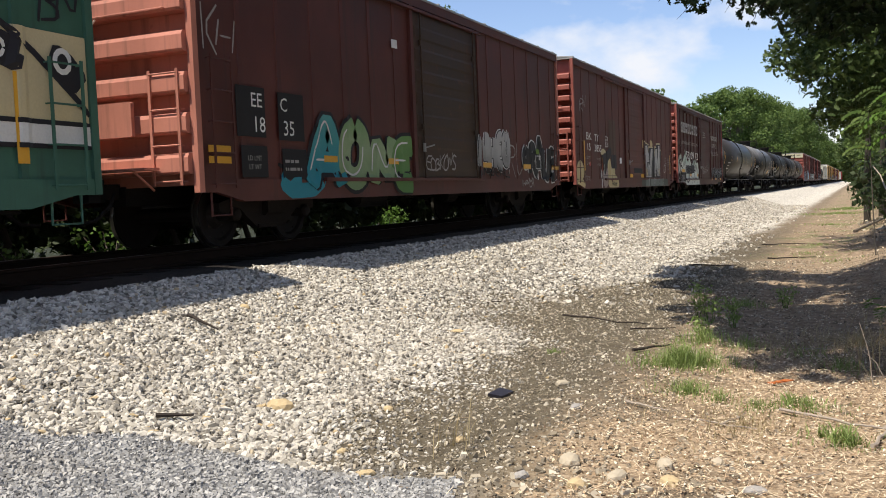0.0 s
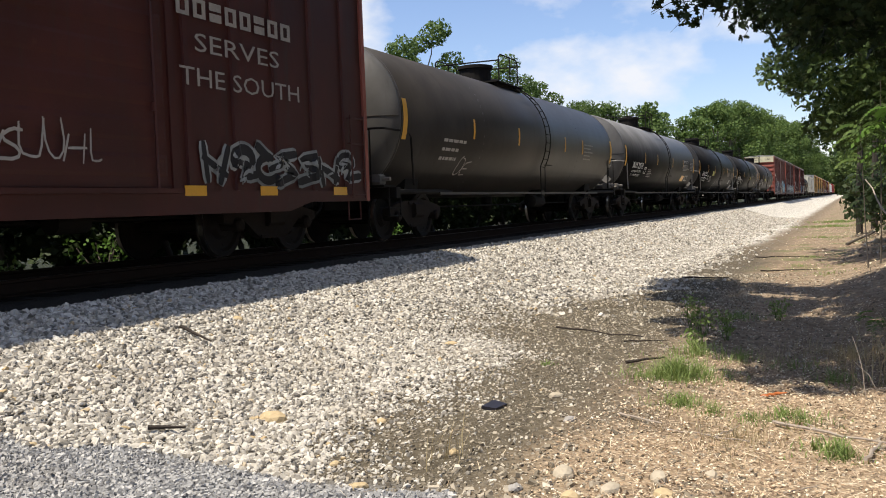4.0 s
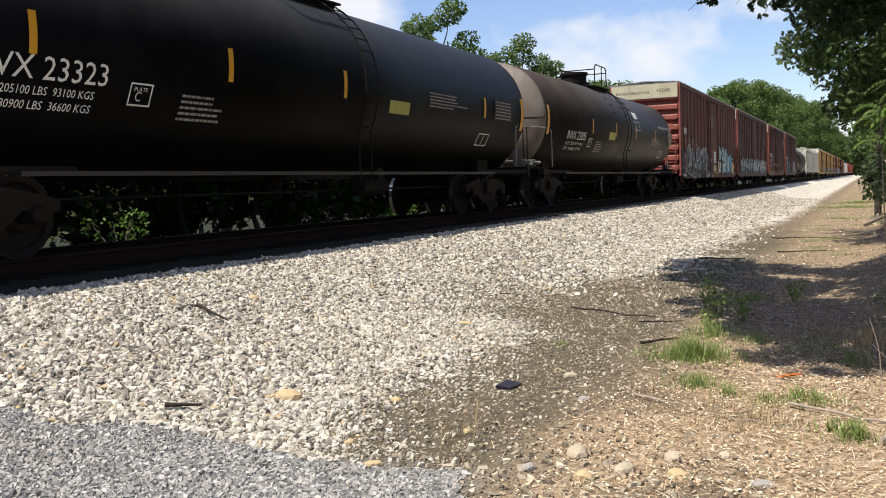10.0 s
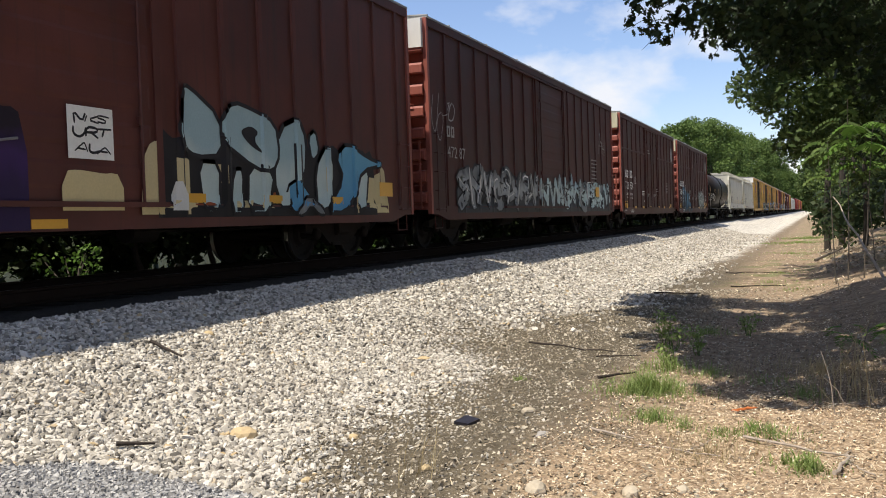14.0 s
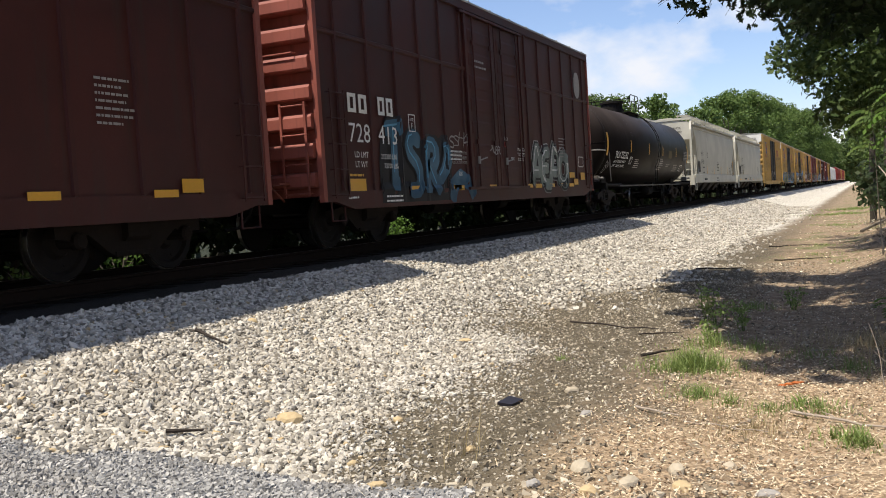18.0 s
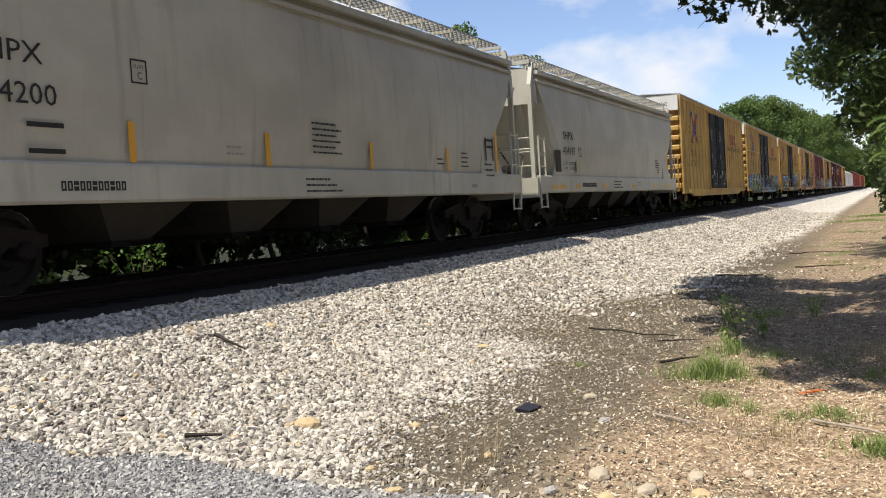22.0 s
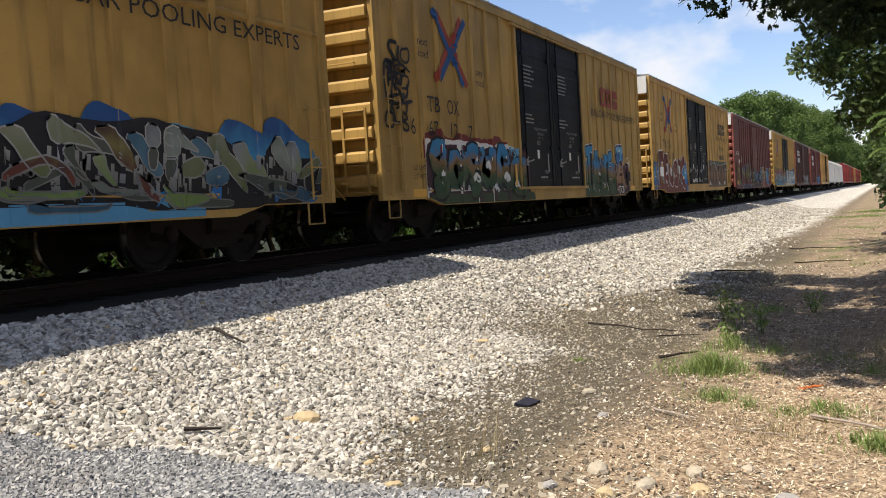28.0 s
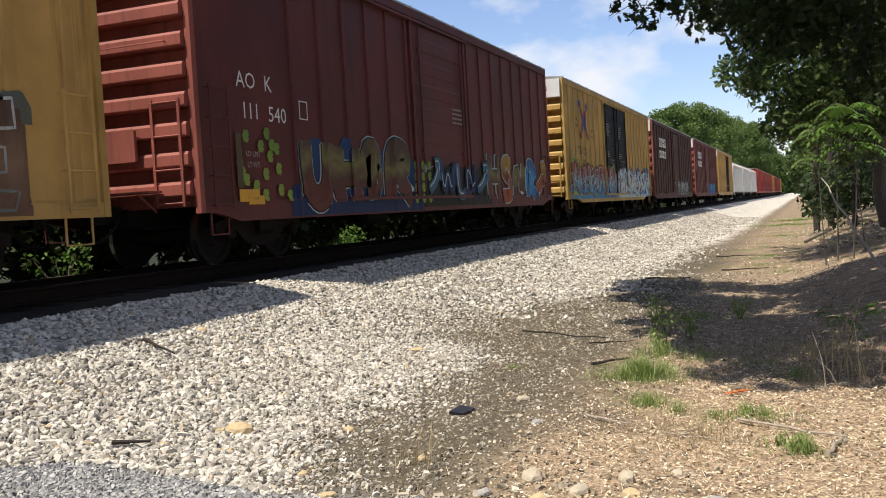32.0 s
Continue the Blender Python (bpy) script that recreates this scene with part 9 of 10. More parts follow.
M["dead_wood"] = plain("bleached_dead_wood", (0.34, 0.29, 0.24), 0.9, 0.0, 20.0, 0.3, 0.4)
for i, (x, y, h, r) in enumerate(((0.30, 36.0, 7, 0.12), (0.82, 38.0, 8, 0.13), (1.3, 30.5, 7, 0.08), (1.5, 45.0, 8, 0.12))):
    stem_thing("slender_tree", "bare slender trunk in the shade of the wood", [(x, y, ground_z(x, y) - 0.1), (x + 0.05, y + 0.1, h * 0.5), (x + 0.2, y + 0.1, h)], r, r * 0.5, 400 + i, "tree").data.materials[0] = M["dark_bark"]
bough = stem_thing("fallen_bough", "bleached bough leaning on the bank", [(1.0, 14.0, -0.62), (0.60, 16.6, 0.15), (0.27, 19.2, 0.83)], 0.024, 0.010, 420, "branch")
bough.data.materials[0] = M["dead_wood"]
for i, (x, y, h, l) in enumerate(((0.10, 7.73, 0.54, -0.10), (0.20, 8.1, 0.30, -0.2), (0.30, 15.2, 1.1, -0.2), (0.55, 12.2, 0.7, -0.3))):
    z = ground_z(x, y) - 0.03
    dead = stem_thing("dead_stalk", "dry bleached stalk on the verge", [(x, y, z), (x + l * 0.4, y, z + h * 0.6), (x + l, y, z + h)], 0.0045, 0.002, 430 + i, "stalk")
    dead.data.materials[0] = M["dead_wood"]
log = stem_thing("fallen_log", "grey fallen log at the foot of the bank", [(-0.1, 29.8, ground_z(-0.1, 29.8) + 0.05), (0.7, 32.0, ground_z(0.7, 32.0) + 0.10)], 0.045, 0.03, 421, "log")
log.data.materials[0] = M["bark"]
# ---- stones, litter, grass ----
def chip(round_cut):
    """The start of a broken stone: a plain block, or one with its corners struck off."""
    if not round_cut:
        v = np.array([(x, y, z) for x in (-0.75, 0.75) for y in (-0.75, 0.75) for z in (-0.75, 0.75)])
        f = np.array([(0, 1, 3), (0, 3, 2), (4, 6, 7), (4, 7, 5), (0, 4, 5), (0, 5, 1), (2, 3, 7), (2, 7, 6), (0, 2, 6), (0, 6, 4), (1, 5, 7), (1, 7, 3)])
        return v, f, 0.30
    bm = bmesh.new()
    bmesh.ops.create_icosphere(bm, subdivisions=1, radius=1.0)
    v = np.array([tuple(q.co) for q in bm.verts])
    f = np.array([[q.index for q in p.verts] for p in bm.faces])
    bm.free()
    return np.sign(v) * np.abs(v) ** 0.8, f, 0.24


def scatter(name, xy, size, flat, mat, label, seed, sink=0.35, cat="stones", round_cut=False):
    """Broken stones strewn on the ground, all in one mesh."""
    rs = np.random.RandomState(seed)
    base, faces, rag = chip(round_cut)
    k = len(base)
    n = len(xy)
    s = size[:, None] * np.stack([rs.uniform(0.85, 1.75, n), rs.uniform(0.6, 1.05, n), rs.uniform(0.5, 0.95, n) * flat], 1)
    q = rs.normal(size=(n, 4)) * np.array((1, 0.38, 0.38, 1))
    q /= np.linalg.norm(q, axis=1)[:, None]
    w, x, y, z = q.T
    rot = np.stack([np.stack([1 - 2 * (y * y + z * z), 2 * (x * y - z * w), 2 * (x * z + y * w)], 1), np.stack([2 * (x * y + z * w), 1 - 2 * (x * x + z * z), 2 * (y * z - x * w)], 1), np.stack([2 * (x * z - y * w), 2 * (y * z + x * w), 1 - 2 * (x * x + y * y)], 1)], 1)
    local = base[None] * (1 + rs.uniform(-rag * 1.3, rag, (n, k, 3))) * s[:, None, :]
    local = np.einsum("nij,nkj->nki", rot, local)
    zz = np.array([ground_z(a, b) for a, b in xy])
    pos = np.stack([xy[:, 0], xy[:, 1], zz + s[:, 2] * (1 - 2 * sink)], 1)
    v = (local + pos[:, None, :]).reshape(-1, 3)
    f = (faces[None] + (np.arange(n) * k)[:, None, None]).reshape(-1)
    me = bpy.data.meshes.new(name)
    me.vertices.add(len(v))
    me.vertices.foreach_set("co", v.ravel())
    me.loops.add(len(f))
    me.loops.foreach_set("vertex_index", f)
    me.polygons.add(len(f) // 3)
    me.polygons.foreach_set("loop_start", np.arange(len(f) // 3) * 3)
    me.update(calc_edges=True)
    me.shade_flat()
    me.materials.append(mat)
    return tagged(new(name, me), label, cat, kind="stuff")


def stone_material(name, *stops):
    n = Nodes(name)
    col = n.ramp(n.island(), *stops)
    col = n.mix(n.math("MULTIPLY", n.noise(60.0, 4.0), 0.32), col, (0.22, 0.195, 0.16))
    col = n.mix(n.math("MULTIPLY", n.step(n.noise(0.9, 4.0), 0.5, 0.75), 0.25), col, (0.30, 0.25, 0.19))
    return n.done(col, 0.9, 0.0, n.noise(90.0, 3.0), 0.35, 0.004, spec=0.25)


M["ballast"] = stone_material("limestone_ballast", (0.0, (0.13, 0.12, 0.105)), (0.22, (0.32, 0.295, 0.255)), (0.6, (0.53, 0.495, 0.435)), (0.97, (0.77, 0.725, 0.65)), (0.994, (0.48, 0.36, 0.20)))
M["grey_gravel"] = stone_material("blue_grey_gravel", (0.0, (0.14, 0.142, 0.148)), (0.5, (0.30, 0.302, 0.306)), (1.0, (0.54, 0.53, 0.515)))
M["pebble"] = stone_material("mixed_pebbles", (0.0, (0.10, 0.083, 0.06)), (0.45, (0.24, 0.20, 0.145)), (0.8, (0.46, 0.40, 0.31)), (1.0, (0.66, 0.60, 0.49)))


def dirt_edge(y):
    """Where the ballast gives way to soil, at y."""
    return -2.75 - 0.5 * smooth(4.6, 6.0, y) - 1.25 * smooth(9.2, 11.2, y) + 1.2 * smooth(12.5, 17, y)


rs = np.random.RandomState(77)


def strew(n, x0, x1, y0, y1, keep, seed):
    """Places in a rectangle, kept with the chance keep(x, y)."""
    r = np.random.RandomState(seed)
    p = np.stack([r.uniform(x0, x1, n), r.uniform(y0, y1, n)], 1)
    k = np.array([keep(a, b) for a, b in p])
    return p[r.uniform(size=n) < k]


def wob(x, y):
    return 0.45 * noise.noise((x * 0.9, y * 0.9, 3.0)) + 0.3 * noise.noise((x * 2.3, y * 2.3, 7.0))


def in_road(x, y):
    return y < 4.68 - 0.8 * max(0.0, -4.6 - x) + 0.5 * wob(x * 1.3, y) and x < -1.9 + 0.5 * wob(y, x)


def ballast_chance(x, y):
    if in_road(x, y) or x < -7.02 + 0.12 * wob(x * 3, y * 3):
        return 0.0
    return 1 - 0.985 * smooth(-1.3, 0.75, x - dirt_edge(y) + 1.2 * wob(x, y))


def in_view(x, y):
    return y > 0.55 * -x - 0.3


near_b = strew(112000, -7.15, -1.9, 3.4, 12.5, lambda x, y: ballast_chance(x, y) if in_view(x, y) else 0, 1)
far_b = strew(60000, -7.15, -2.2, 12.5, 30.0, lambda x, y: ballast_chance(x, y) * (1.0 if y < 20 else 0.75), 2)
end_b = strew(22000, -7.15, -2.2, 30.0, 66.0, ballast_chance, 3)
near_k = np.array([0.5 + 0.5 * ballast_chance(a, b) for a, b in near_b])
scatter("ballast_stones", near_b, near_k * (0.011 + 0.0245 * rs.uniform(size=len(near_b)) ** 1.9), 0.80, M["ballast"], "pale broken limestone ballast beside the track", 1, 0.26, round_cut=True)
scatter("ballast_stones", far_b, rs.uniform(0.016, 0.040, len(far_b)), 1.0, M["ballast"], "pale broken limestone ballast farther along the track", 2)
scatter("ballast_stones", end_b, rs.uniform(0.02, 0.042, len(end_b)), 0.8, M["ballast"], "pale broken limestone ballast far along the track", 3)
road_p = strew(46000, -6.6, -1.5, 2.8, 5.4, lambda x, y: 1.0 if in_road(x, y) and in_view(x, y) else 0.0, 4)
scatter("road_gravel", road_p, rs.uniform(0.006, 0.019, len(road_p)), 1.0, M["grey_gravel"], "fine blue-grey gravel at the road edge", 4)
peb_p = strew(62000, -5.2, 0.6, 4.0, 20.0, lambda x, y: 0.0 if in_road(x, y) else (0.75 if x < -1.3 else 0.2) if x > dirt_edge(y) - 0.6 else 0.0, 5)
scatter("pebbles", peb_p, rs.uniform(0.004, 0.0135, len(peb_p)) * np.where(rs.uniform(size=len(peb_p)) < 0.06, 1.9, 1.0), 0.9, M["pebble"], "small mixed pebbles on dark soil", 5)


rub_p = strew(700, -2.5, -0.5, 4.1, 6.0, lambda x, y: 0.0 if in_road(x, y) else smooth(6.0, 4.8, y), 6)
scatter("rubble", rub_p, 0.008 + 0.022 * rs.uniform(size=len(rub_p)) ** 2, 0.9, M["pebble"], "pale broken stones at the verge", 6)


deb_p = strew(520, -0.3, 1.9, 22.5, 37.0, lambda x, y: smooth(-0.3, 0.6, x), 7)
scatter("bank_rubble", deb_p, 0.02 + 0.06 * rs.uniform(size=len(deb_p)) ** 2, 0.7, M["pebble"], "pale rubble on the wooded bank", 7)


# single stones that stand out
def lump(name, x, y, rx, ry, rz, mat, label, seed, turn=0):
    rnd = random.Random(seed)

    def build(bm):
        bmesh.ops.create_icosphere(bm, subdivisions=2, radius=1.0)
        for v in bm.verts:
            k = 1 + 0.22 * noise.noise(v.co * 1.6 + Vector((seed, 0, 0))) + rnd.uniform(-0.04, 0.04)
            v.co = Vector((v.co.x * rx, v.co.y * ry, max(v.co.z, -0.55) * rz)) * k
    ob = tagged(new(name, mesh_of(name, build, mat)), label, "stone", "larger stones on the ground")
    ob.matrix_basis = pose(x, y, ground_z(x, y) + 0.3 * rz, 0, 0, turn)
    return ob


M["sandstone"] = plain("ochre_sandstone", (0.50, 0.385, 0.225), 0.9, 0.0, 30.0, 0.3, 0.4)
M["pale_stone"] = plain("pale_limestone", (0.44, 0.38, 0.29), 0.9, 0.0, 30.0, 0.2, 0.4)
M["grey_stone"] = plain("grey_fieldstone", (0.34, 0.32, 0.30), 0.9, 0.0, 30.0, 0.25, 0.4)
for i, (x, y, a, b, c, m, lab) in enumerate((
        (-4.05, 5.86, 0.125, 0.085, 0.065, "sandstone", "ochre sandstone lump among pale ballast"), (-2.24, 7.27, 0.065, 0.035, 0.03, "pale_stone", "flat white stone on dark soil"), (-1.89, 6.45, 0.065, 0.04, 0.028, "grey_stone", "flat grey stone on dark soil"),
        (-1.56, 5.17, 0.10, 0.06, 0.05, "pale_stone", "rounded tan stone at the litter edge"), (-3.26, 6.13, 0.05, 0.035, 0.03, "sandstone", "small ochre stone on the ballast edge"), (-5.96, 8.07, 0.06, 0.05, 0.04, "sandstone", "yellowish stone on the ballast"),
        (-2.36, 5.41, 0.035, 0.03, 0.03, "sandstone", "small yellow stone on dark soil"), (-1.23, 4.95, 0.09, 0.05, 0.045, "pale_stone", "pale stone half sunk in litter"), (-1.02, 5.23, 0.07, 0.05, 0.05, "pale_stone", "pale stone half sunk in litter"), (-0.94, 4.94, 0.06, 0.05, 0.04, "sandstone", "tan stone half sunk in litter"),
        (-4.23, 9.74, 0.09, 0.07, 0.04, "sandstone", "pinkish stone in the ballast"), (-2.62, 4.62, 0.06, 0.035, 0.03, "sandstone", "small ochre stone at the gravel edge"), (-1.75, 4.85, 0.05, 0.04, 0.03, "grey_stone", "small grey stone on soil"), (-0.75, 5.4, 0.05, 0.04, 0.035, "pale_stone", "pale stone in litter"),
        (-1.4, 4.75, 0.06, 0.05, 0.04, "sandstone", "tan stone in litter"), (-0.5, 4.9, 0.07, 0.04, 0.03, "grey_stone", "grey stone in litter"), (-3.0, 5.0, 0.04, 0.03, 0.025, "sandstone", "small ochre stone at the gravel edge"))):
    lump("stone", x, y, a, b, c, M[m], lab, 500 + i, 37 * i)

# a scrap of black matting, sticks
scrap = tagged(new("plastic_scrap", mesh_of("plastic_scrap", lambda bm: prism(bm, [(-0.09, -0.07), (0.03, -0.10), (0.10, 0.03), (-0.02, 0.09)], 0.0, 0.025, "z"), plain("black_plastic", (0.016, 0.015, 0.024), 0.5))), "square scrap of black plastic on dark soil", "scrap")
scrap.matrix_basis = pose(-2.63, 6.87, ground_z(-2.63, 6.87) + 0.012, 8, 4, 10)
M["dark_stick"] = plain("weathered_dark_wood", (0.032, 0.023, 0.018), 0.9, 0.0, 25.0, 0.4, 0.5)


def stick(x, y, ln, turn, r, mat, label, seed, kink=0.12, lift=0.012, tilt=0):
    rnd = random.Random(seed)
    def build(bm):
        n = 6
        pts = [Vector((ln * (i / n - 0.5), rnd.uniform(-1, 1) * kink * ln * 0.3, rnd.uniform(0, 0.3) * r)) for i in range(n + 1)]
        limb(bm, pts[0], pts[-1], r, r * 0.45, rnd, 6, n, kink)
    ob = tagged(new("stick", mesh_of("stick", build, M[mat])), label, "stick", "sticks on the ground")
    ob.matrix_basis = pose(x, y, ground_z(x, y) + r + lift, 0, tilt, turn)
    return ob


stick(-4.43, 5.12, 0.26, 39, 0.020, "dark_stick", "short dark stick on pale ballast", 1, 0.05, 0.035, 4)
stick(-5.75, 7.11, 0.42, -7, 0.02, "dark_stick", "weathered splinter of tie wood on ballast", 2, 0.04, 0.045, 17)
stick(-2.81, 10.91, 1.4, -31, 0.014, "dark_stick", "long crooked twig across the soil", 3)
stick(-2.1, 10.3, 0.5, 20, 0.010, "dark_stick", "crooked twig at the litter edge", 4)
stick(-1.41, 6.61, 0.42, -32, 0.012, "dead_wood", "dry grey twig on the soil", 5)
stick(-1.88, 9.19, 0.5, 53, 0.018, "dark_stick", "dark broken stick by the grass", 6)
stick(-0.16, 6.5, 0.8, -31, 0.014, "dead_wood", "pale dead branch on leaf litter", 7)
stick(0.1, 6.2, 0.6, 80, 0.014, "dead_wood", "pale dead branch on leaf litter", 8)
stick(-0.9, 6.3, 0.6, -20, 0.008, "dead_wood", "thin dry twig on litter", 9)
stick(-3.9, 15.5, 0.6, 10, 0.014, "dark_stick", "dark twig on the ballast", 10)
stick(-2.6, 18.6, 0.9, -5, 0.02, "dark_stick", "dark branch by the tree shadow", 11)
stick(-1.2, 20.6, 1.1, 7, 0.016, "dark_stick", "dead branch across the strip", 12)
stick(-1.6, 25.0, 1.3, -6, 0.016, "dark_stick", "dead branch across the strip", 13)
stick(-4.6, 11.9, 0.3, 25, 0.010, "dark_stick", "small twig on ballast", 14)
for i in range(9):
    r2 = random.Random(900 + i)
    stick(r2.uniform(-1.6, 0.3), r2.uniform(5, 10), r2.uniform(0.2, 0.5), r2.uniform(0, 180), 0.006, "dead_wood", "thin dry twig on litter", 30 + i)

# dead leaves and straw on the verge
def litter_material():
    n = Nodes("dead_leaves")
    col = n.ramp(n.island(), (0.0, (0.11, 0.066, 0.040)), (0.3, (0.38, 0.26, 0.16)), (0.7, (0.68, 0.54, 0.37)), (1.0, (0.84, 0.75, 0.58)))
    return n.done(col, 0.85)


def ground_leaves(name, pts, size, mat, label, seed, shape, tilt=0.35, lift=0.015, cat="leaf litter"):
    rs = np.random.RandomState(seed)
    base = {"leaf": [(-0.5, 0, 0), (-0.15, 0.26, 0.07), (0.5, 0, 0.03), (-0.15, -0.26, 0.07)], "straw": [(-1, 0.03, 0), (1, 0.03, 0.1), (1, -0.03, 0.1), (-1, -0.03, 0)]}[shape]
    base = np.array(base, float)
    n = len(pts)
    a = rs.uniform(0, 2 * math.pi, n)
    up = rs.normal(size=(n, 3)) * tilt + np.array((0, 0, 1))
    up /= np.linalg.norm(up, axis=1)[:, None]
    d = np.stack([np.cos(a), np.sin(a), np.zeros(n)], 1)
    d -= up * np.sum(d * up, 1)[:, None]
    d /= np.linalg.norm(d, axis=1)[:, None]
    e = np.cross(up, d)
    s = size * rs.uniform(0.6, 1.4, n)
    pos = np.array([(x, y, ground_z(x, y) + lift * rs.uniform(0.5, 2.0)) for x, y in pts])
    v = pos[:, None] + s[:, None, None] * (base[None, :, 0:1] * d[:, None] + base[None, :, 1:2] * e[:, None] + base[None, :, 2:3] * up[:, None])
    v = v.reshape(-1, 3)
    me = bpy.data.meshes.new(name)
    me.vertices.add(len(v))
    me.vertices.foreach_set("co", v.ravel())
    me.loops.add(n * 4)
    me.loops.foreach_set("vertex_index", np.arange(n * 4))
    me.polygons.add(n)
    me.polygons.foreach_set("loop_start", np.arange(n) * 4)
    me.update(calc_edges=True)
    me.materials.append(mat)
    return tagged(new(name, me), label, cat, kind="stuff")


M["dead_leaf"] = litter_material()
lit_chance = lambda x, y: smooth(-0.35, 0.75, x + 1.68 + 0.18 * smooth(8, 12, y) + wob(x, y))
ground_leaves("dead_leaves", strew(42000, -2.6, 1.4, 4.2, 14.0, lambda x, y: lit_chance(x, y) * (1 - 0.75 * smooth(8.0, 9.6, y)), 11), 0.024, M["dead_leaf"], "dry brown leaves strewn on the verge", 11, "leaf")
ground_leaves("dead_leaves", strew(5000, -2.6, 2.0, 16.0, 60.0, lit_chance, 12), 0.05, M["dead_leaf"], "dry brown leaves along the wood's edge", 12, "leaf")
ground_leaves("straw", strew(15000, -2.9, 1.2, 4.0, 10.0, lambda x, y: 0.02 + 0.98 * lit_chance(x, y) ** 2 if x > dirt_edge(y) else 0.0, 13), 0.042, M["dead_leaf"], "dry grass stalks strewn on the verge", 13, "straw", 0.2)


# grass and weeds
def tuft(name, label, x, y, r, n, h, mat, seed, cat="grass", wide=0.006):
    rs = random.Random(seed)
    vs, fs = [], []
    for i in range(n):
        a, q = rs.uniform(0, 2 * math.pi), r * min(1.3, abs(rs.gauss(0, 0.55)))
        px, py = x + q * math.cos(a) * 1.15, y + q * math.sin(a)
        z = ground_z(px, py) - 0.01
        hh = h * rs.uniform(0.25, 1.25) * (1.2 - 0.6 * q / r)
        b = rs.uniform(0, 2 * math.pi)
        lean = rs.uniform(0.15, 1.0) * hh
        dx, dy = math.cos(b), math.sin(b)
        o = len(vs)
        for k, w in ((0, 1.0), (0.4, 0.8), (0.75, 0.5)):
            c = (px + dx * lean * k * k, py + dy * lean * k * k, z + hh * (k - 0.12 * k * k))
            vs += [(c[0] - dy * wide * w, c[1] + dx * wide * w, c[2]), (c[0] + dy * wide * w, c[1] - dx * wide * w, c[2])]
        vs.append((px + dx * lean, py + dy * lean, z + hh * 0.86))
        fs += [(o, o + 1, o + 3, o + 2), (o + 2, o + 3, o + 5, o + 4), (o + 4, o + 5, o + 6)]
    me = bpy.data.meshes.new(name)
    me.from_pydata(vs, [], fs)
    me.materials.append(mat)
    return tagged(new(name, me), label, cat, kind="stuff")


M["grass"] = leaf_material("fresh_grass", (0.16, 0.23, 0.06), (0.34, 0.42, 0.16))
M["dry_grass"] = leaf_material("dry_grass", (0.30, 0.24, 0.13), (0.50, 0.42, 0.26))
tuft("grass_tuft", "fresh green grass tuft at the soil's edge", -1.42, 8.25, 0.42, 1300, 0.20, M["grass"], 1, wide=0.0035)
tuft("grass_tuft", "sparse green grass below the tuft", -1.28, 7.3, 0.40, 260, 0.11, M["grass"], 2, wide=0.003)
tuft("grass_tuft", "weedy grass in the tree's shade", -1.45, 9.6, 0.5, 320, 0.17, M["grass"], 3, wide=0.0035)
tuft("grass_tuft", "small grass patch on the litter", -0.15, 6.15, 0.22, 160, 0.10, M["grass"], 4)
tuft("grass_tuft", "small grass patch on the litter", -0.45, 6.9, 0.3, 130, 0.10, M["grass"], 5)
tuft("grass_tuft", "tiny grass sprig on dark soil", -2.75, 8.7, 0.10, 60, 0.06, M["grass"], 6)
tuft("grass_tuft", "grass strip along the bare path", -1.0, 21.5, 1.1, 300, 0.07, M["grass"], 7, wide=0.004)
tuft("grass_tuft", "green verge along the wood's edge", -0.9, 47.0, 2.0, 1200, 0.11, M["grass"], 8, wide=0.010)
tuft("grass_tuft", "green verge along the wood's edge", -0.4, 54.0, 2.2, 1200, 0.13, M["grass"], 9, wide=0.011)
tuft("grass_tuft", "green verge along the wood's edge", -0.9, 36.0, 1.5, 500, 0.08, M["grass"], 10, wide=0.007)
tuft("dry_grass", "dry grass on the bank", 0.0, 9.5, 1.2, 700, 0.16, M["dry_grass"], 11, wide=0.003)
tuft("dry_grass", "dry stalks on the verge", -0.7, 6.3, 1.0, 500, 0.10, M["dry_grass"], 12, wide=0.003)
tuft("dry_grass", "tall dry stalks on the bank", 0.25, 8.4, 0.5, 60, 0.75, M["dry_grass"], 13, wide=0.004)
tuft("dry_grass", "thin dry stalks on the soil", -2.35, 5.3, 0.35, 26, 0.35, M["dry_grass"], 14, wide=0.003)


for i, (x, y, r, n, h) in enumerate(((-1.20, 7.25, 0.16, 170, 0.12), (-0.95, 7.0, 0.14, 90, 0.12), (-0.65, 6.8, 0.24, 150, 0.09), (-0.33, 6.8, 0.26, 190, 0.10), (-0.08, 6.03, 0.15, 170, 0.13), (-0.15, 8.5, 0.3, 170, 0.13), (-1.0, 9.3, 0.35, 160, 0.12), (-0.5, 9.0, 0.4, 150, 0.11), (-1.9, 8.9, 0.2, 50, 0.07), (-1.35, 12.6, 0.5, 200, 0.14), (-0.4, 19.5, 0.7, 160, 0.07), (-0.9, 25.0, 1.1, 260, 0.07))):
    tuft("grass_tuft", "short green grass among dry litter", x, y, r, n, h, M["grass"], 40 + i, wide=0.0032 if y < 15 else 0.005)


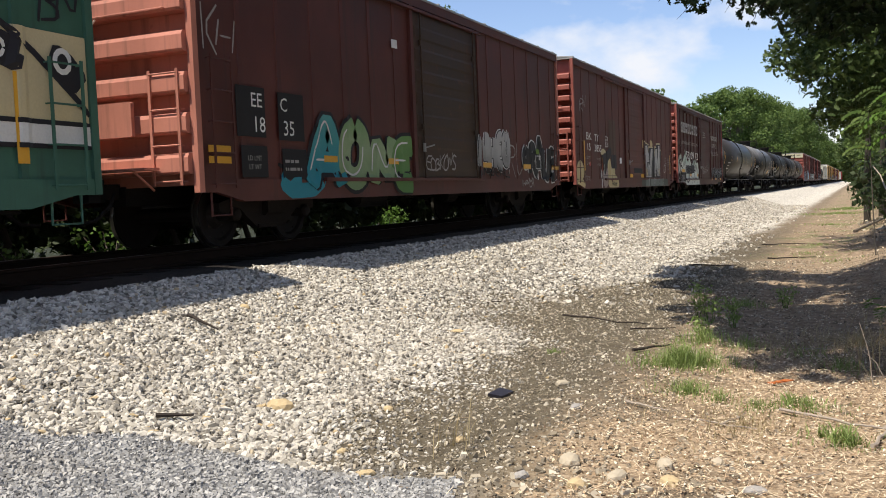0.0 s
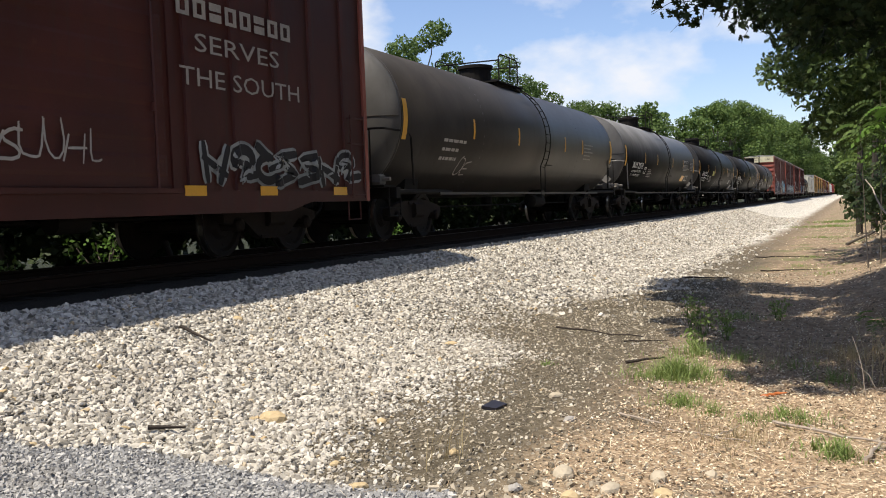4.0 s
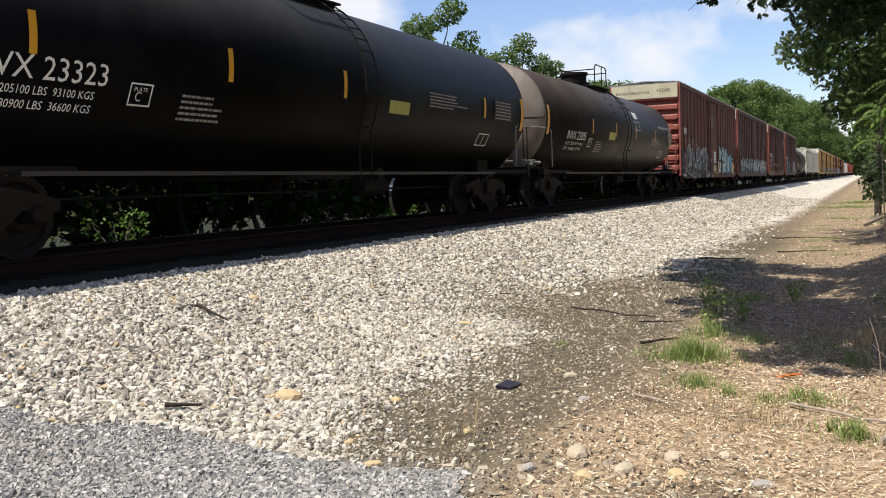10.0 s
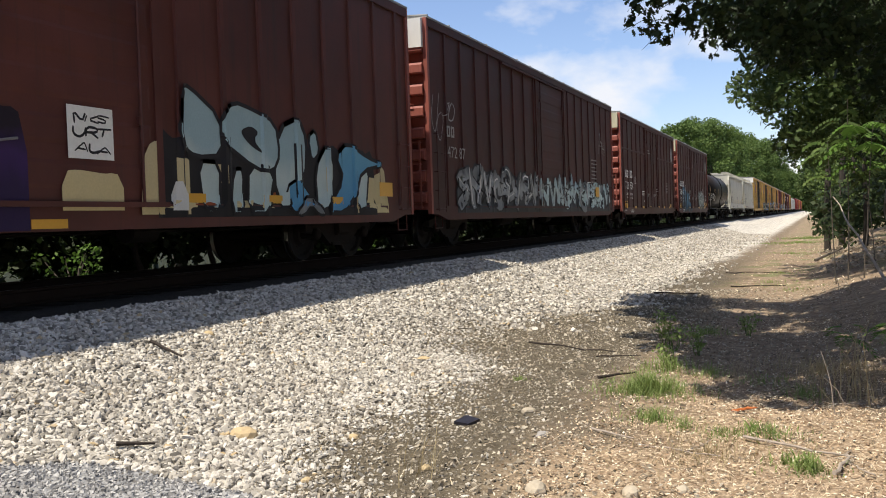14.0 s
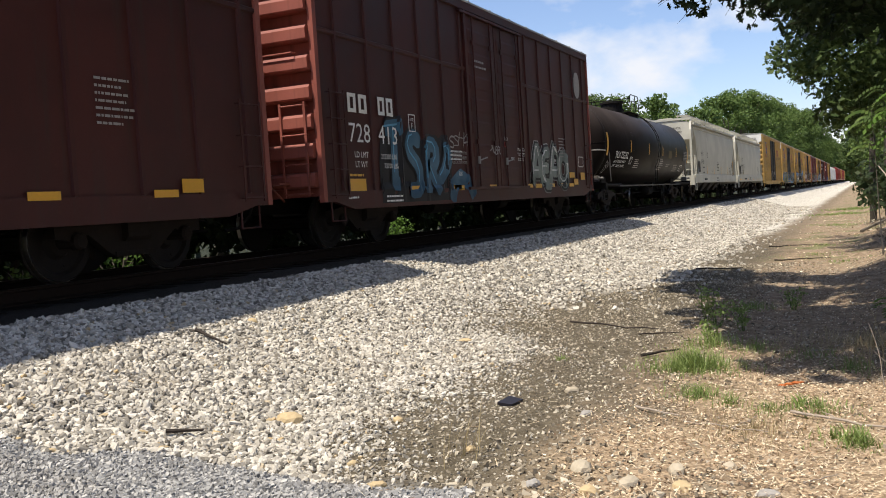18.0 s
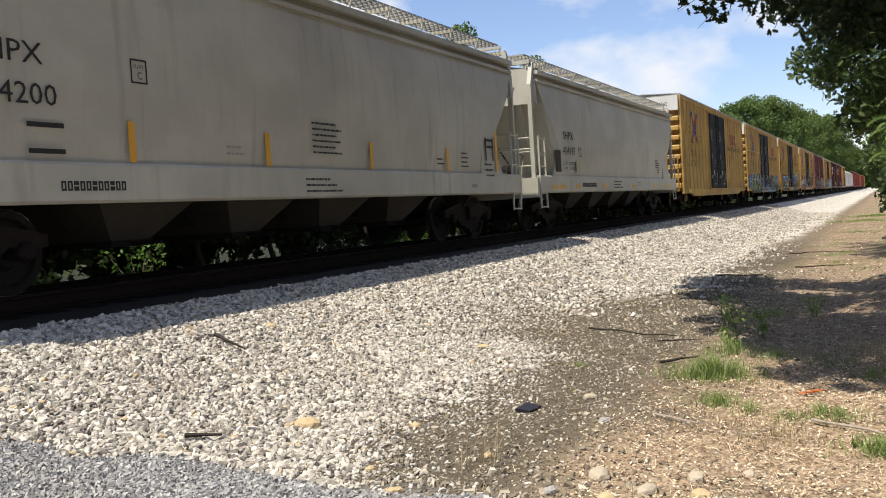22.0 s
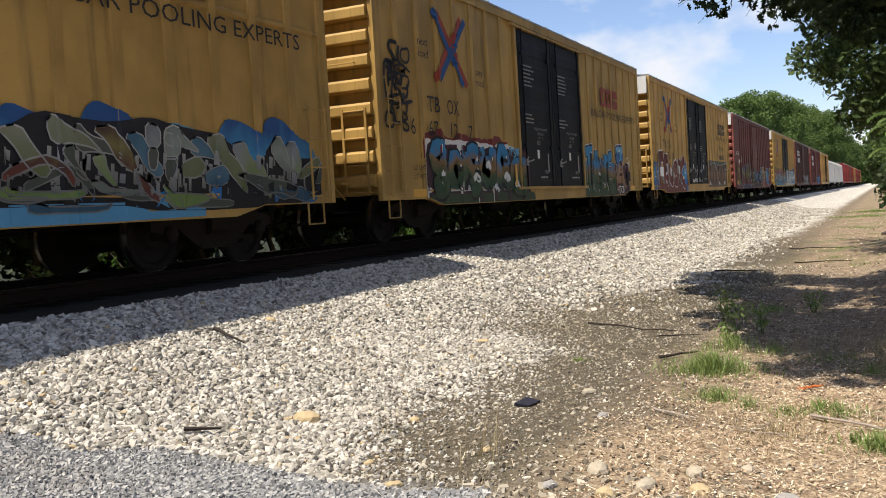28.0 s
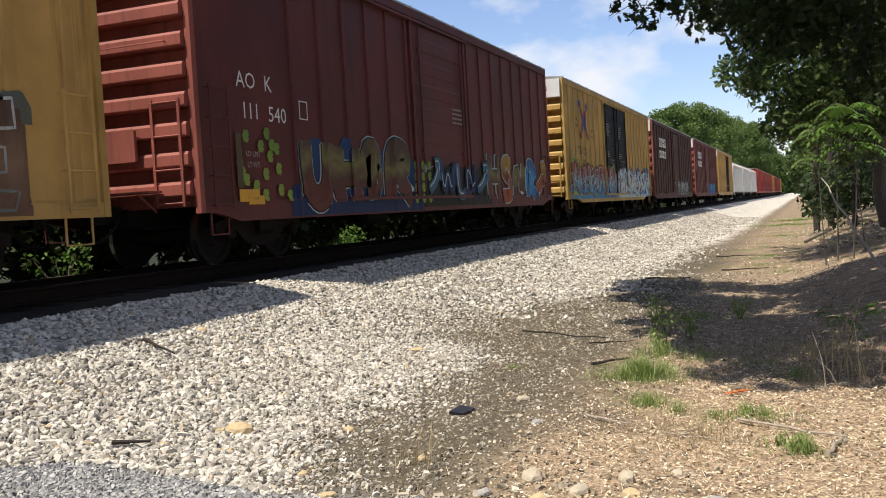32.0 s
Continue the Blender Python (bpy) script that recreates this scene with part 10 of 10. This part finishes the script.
def weed(x, y, h, seed, label):
    rs = random.Random(seed)
    z = ground_z(x, y)
    w = tagged(new("weed"), label, "weed", "weeds at the soil's edge")
    w.location = (x, y, z)
    tips = [(rs.uniform(-0.12, 0.12), rs.uniform(-0.12, 0.12), h * rs.uniform(0.7, 1.0)) for _ in range(5)]
    piece("stem", None, lambda bm: [limb(bm, (t[0] * 0.2, t[1] * 0.2, -0.02), t, 0.006, 0.002, rs, 5, 4) for t in tips], M["leaf"], w)
    cl = [((t[0] * k, t[1] * k, t[2] * k), 0.085) for t in tips for k in (0.45, 0.65, 0.85, 1.0)]
    leaf_cloud("leaves", cl, 900, 0.05, M["grass"], w, seed)


weed(-1.74, 11.2, 0.46, 61, "leafy green weed at the shadow's edge")
weed(-1.58, 10.9, 0.34, 62, "leafy green weed at the shadow's edge")
weed(-1.26, 10.6, 0.30, 63, "small weed in the tree's shade")
weed(-0.85, 12.4, 0.25, 64, "small weed in the tree's shade")
weed(-1.5, 9.9, 0.2, 65, "small weed by the grass tuft")
fallen = tagged(new("dead_leaf", mesh_of("dead_leaf", lambda bm: [prism(bm, [(0.05 * i - 0.06, -0.02), (0.05 * i, -0.03), (0.05 * i + 0.04, 0.02), (0.05 * i - 0.04, 0.03)], 0.012 * i, 0.012 * i + 0.006, "z") for i in range(3)], plain("orange_dead_leaf", (0.46, 0.13, 0.03), 0.8))), "cluster of orange dead leaves on the litter", "leaf", kind="stuff")
fallen.location = (-0.61, 7.62, ground_z(-0.61, 7.62) + 0.02)
# ---- what moves ----
WAY = [(0, 0.0), (3, 33.51), (6, 66.88), (9, 99.88), (13, 143.26), (16.5, 180.86), (20, 218.27), (23, 250.59), (28, 305.05), (32, 348.37)]


def gone(t):
    """Metres that the train has rolled by t seconds."""
    for (a, p), (b, q) in zip(WAY, WAY[1:]):
        if t <= b:
            return p + (q - p) * (t - a) / (b - a)
    return WAY[-1][1]


def motions():
    for car, start in TRAIN:
        walk(car, [(t, pose(TRACK, start - s, 0)) for t, s in WAY])
    for ws, start in SPIN:
        base = ws.location.copy()
        rows, t = [], 0.0
        near = [f for f in range(0, 961) if -32 < start - gone(f / FPS) < 34]
        if not near:
            continue
        turns = lambda f: -math.degrees(gone(f / FPS) / 0.457)
        a, b = near[0], near[-1]
        rows = [(f / FPS, pose(*base, -turns(f), 0, 0)) for f in range(a, b + 1)]
        if a > 0:
            rows.insert(0, (0.0, pose(*base, -turns(a), 0, 0)))
        if b < 960:
            rows.append((32.0, pose(*base, -turns(b), 0, 0)))
        walk(ws, rows)


motions()
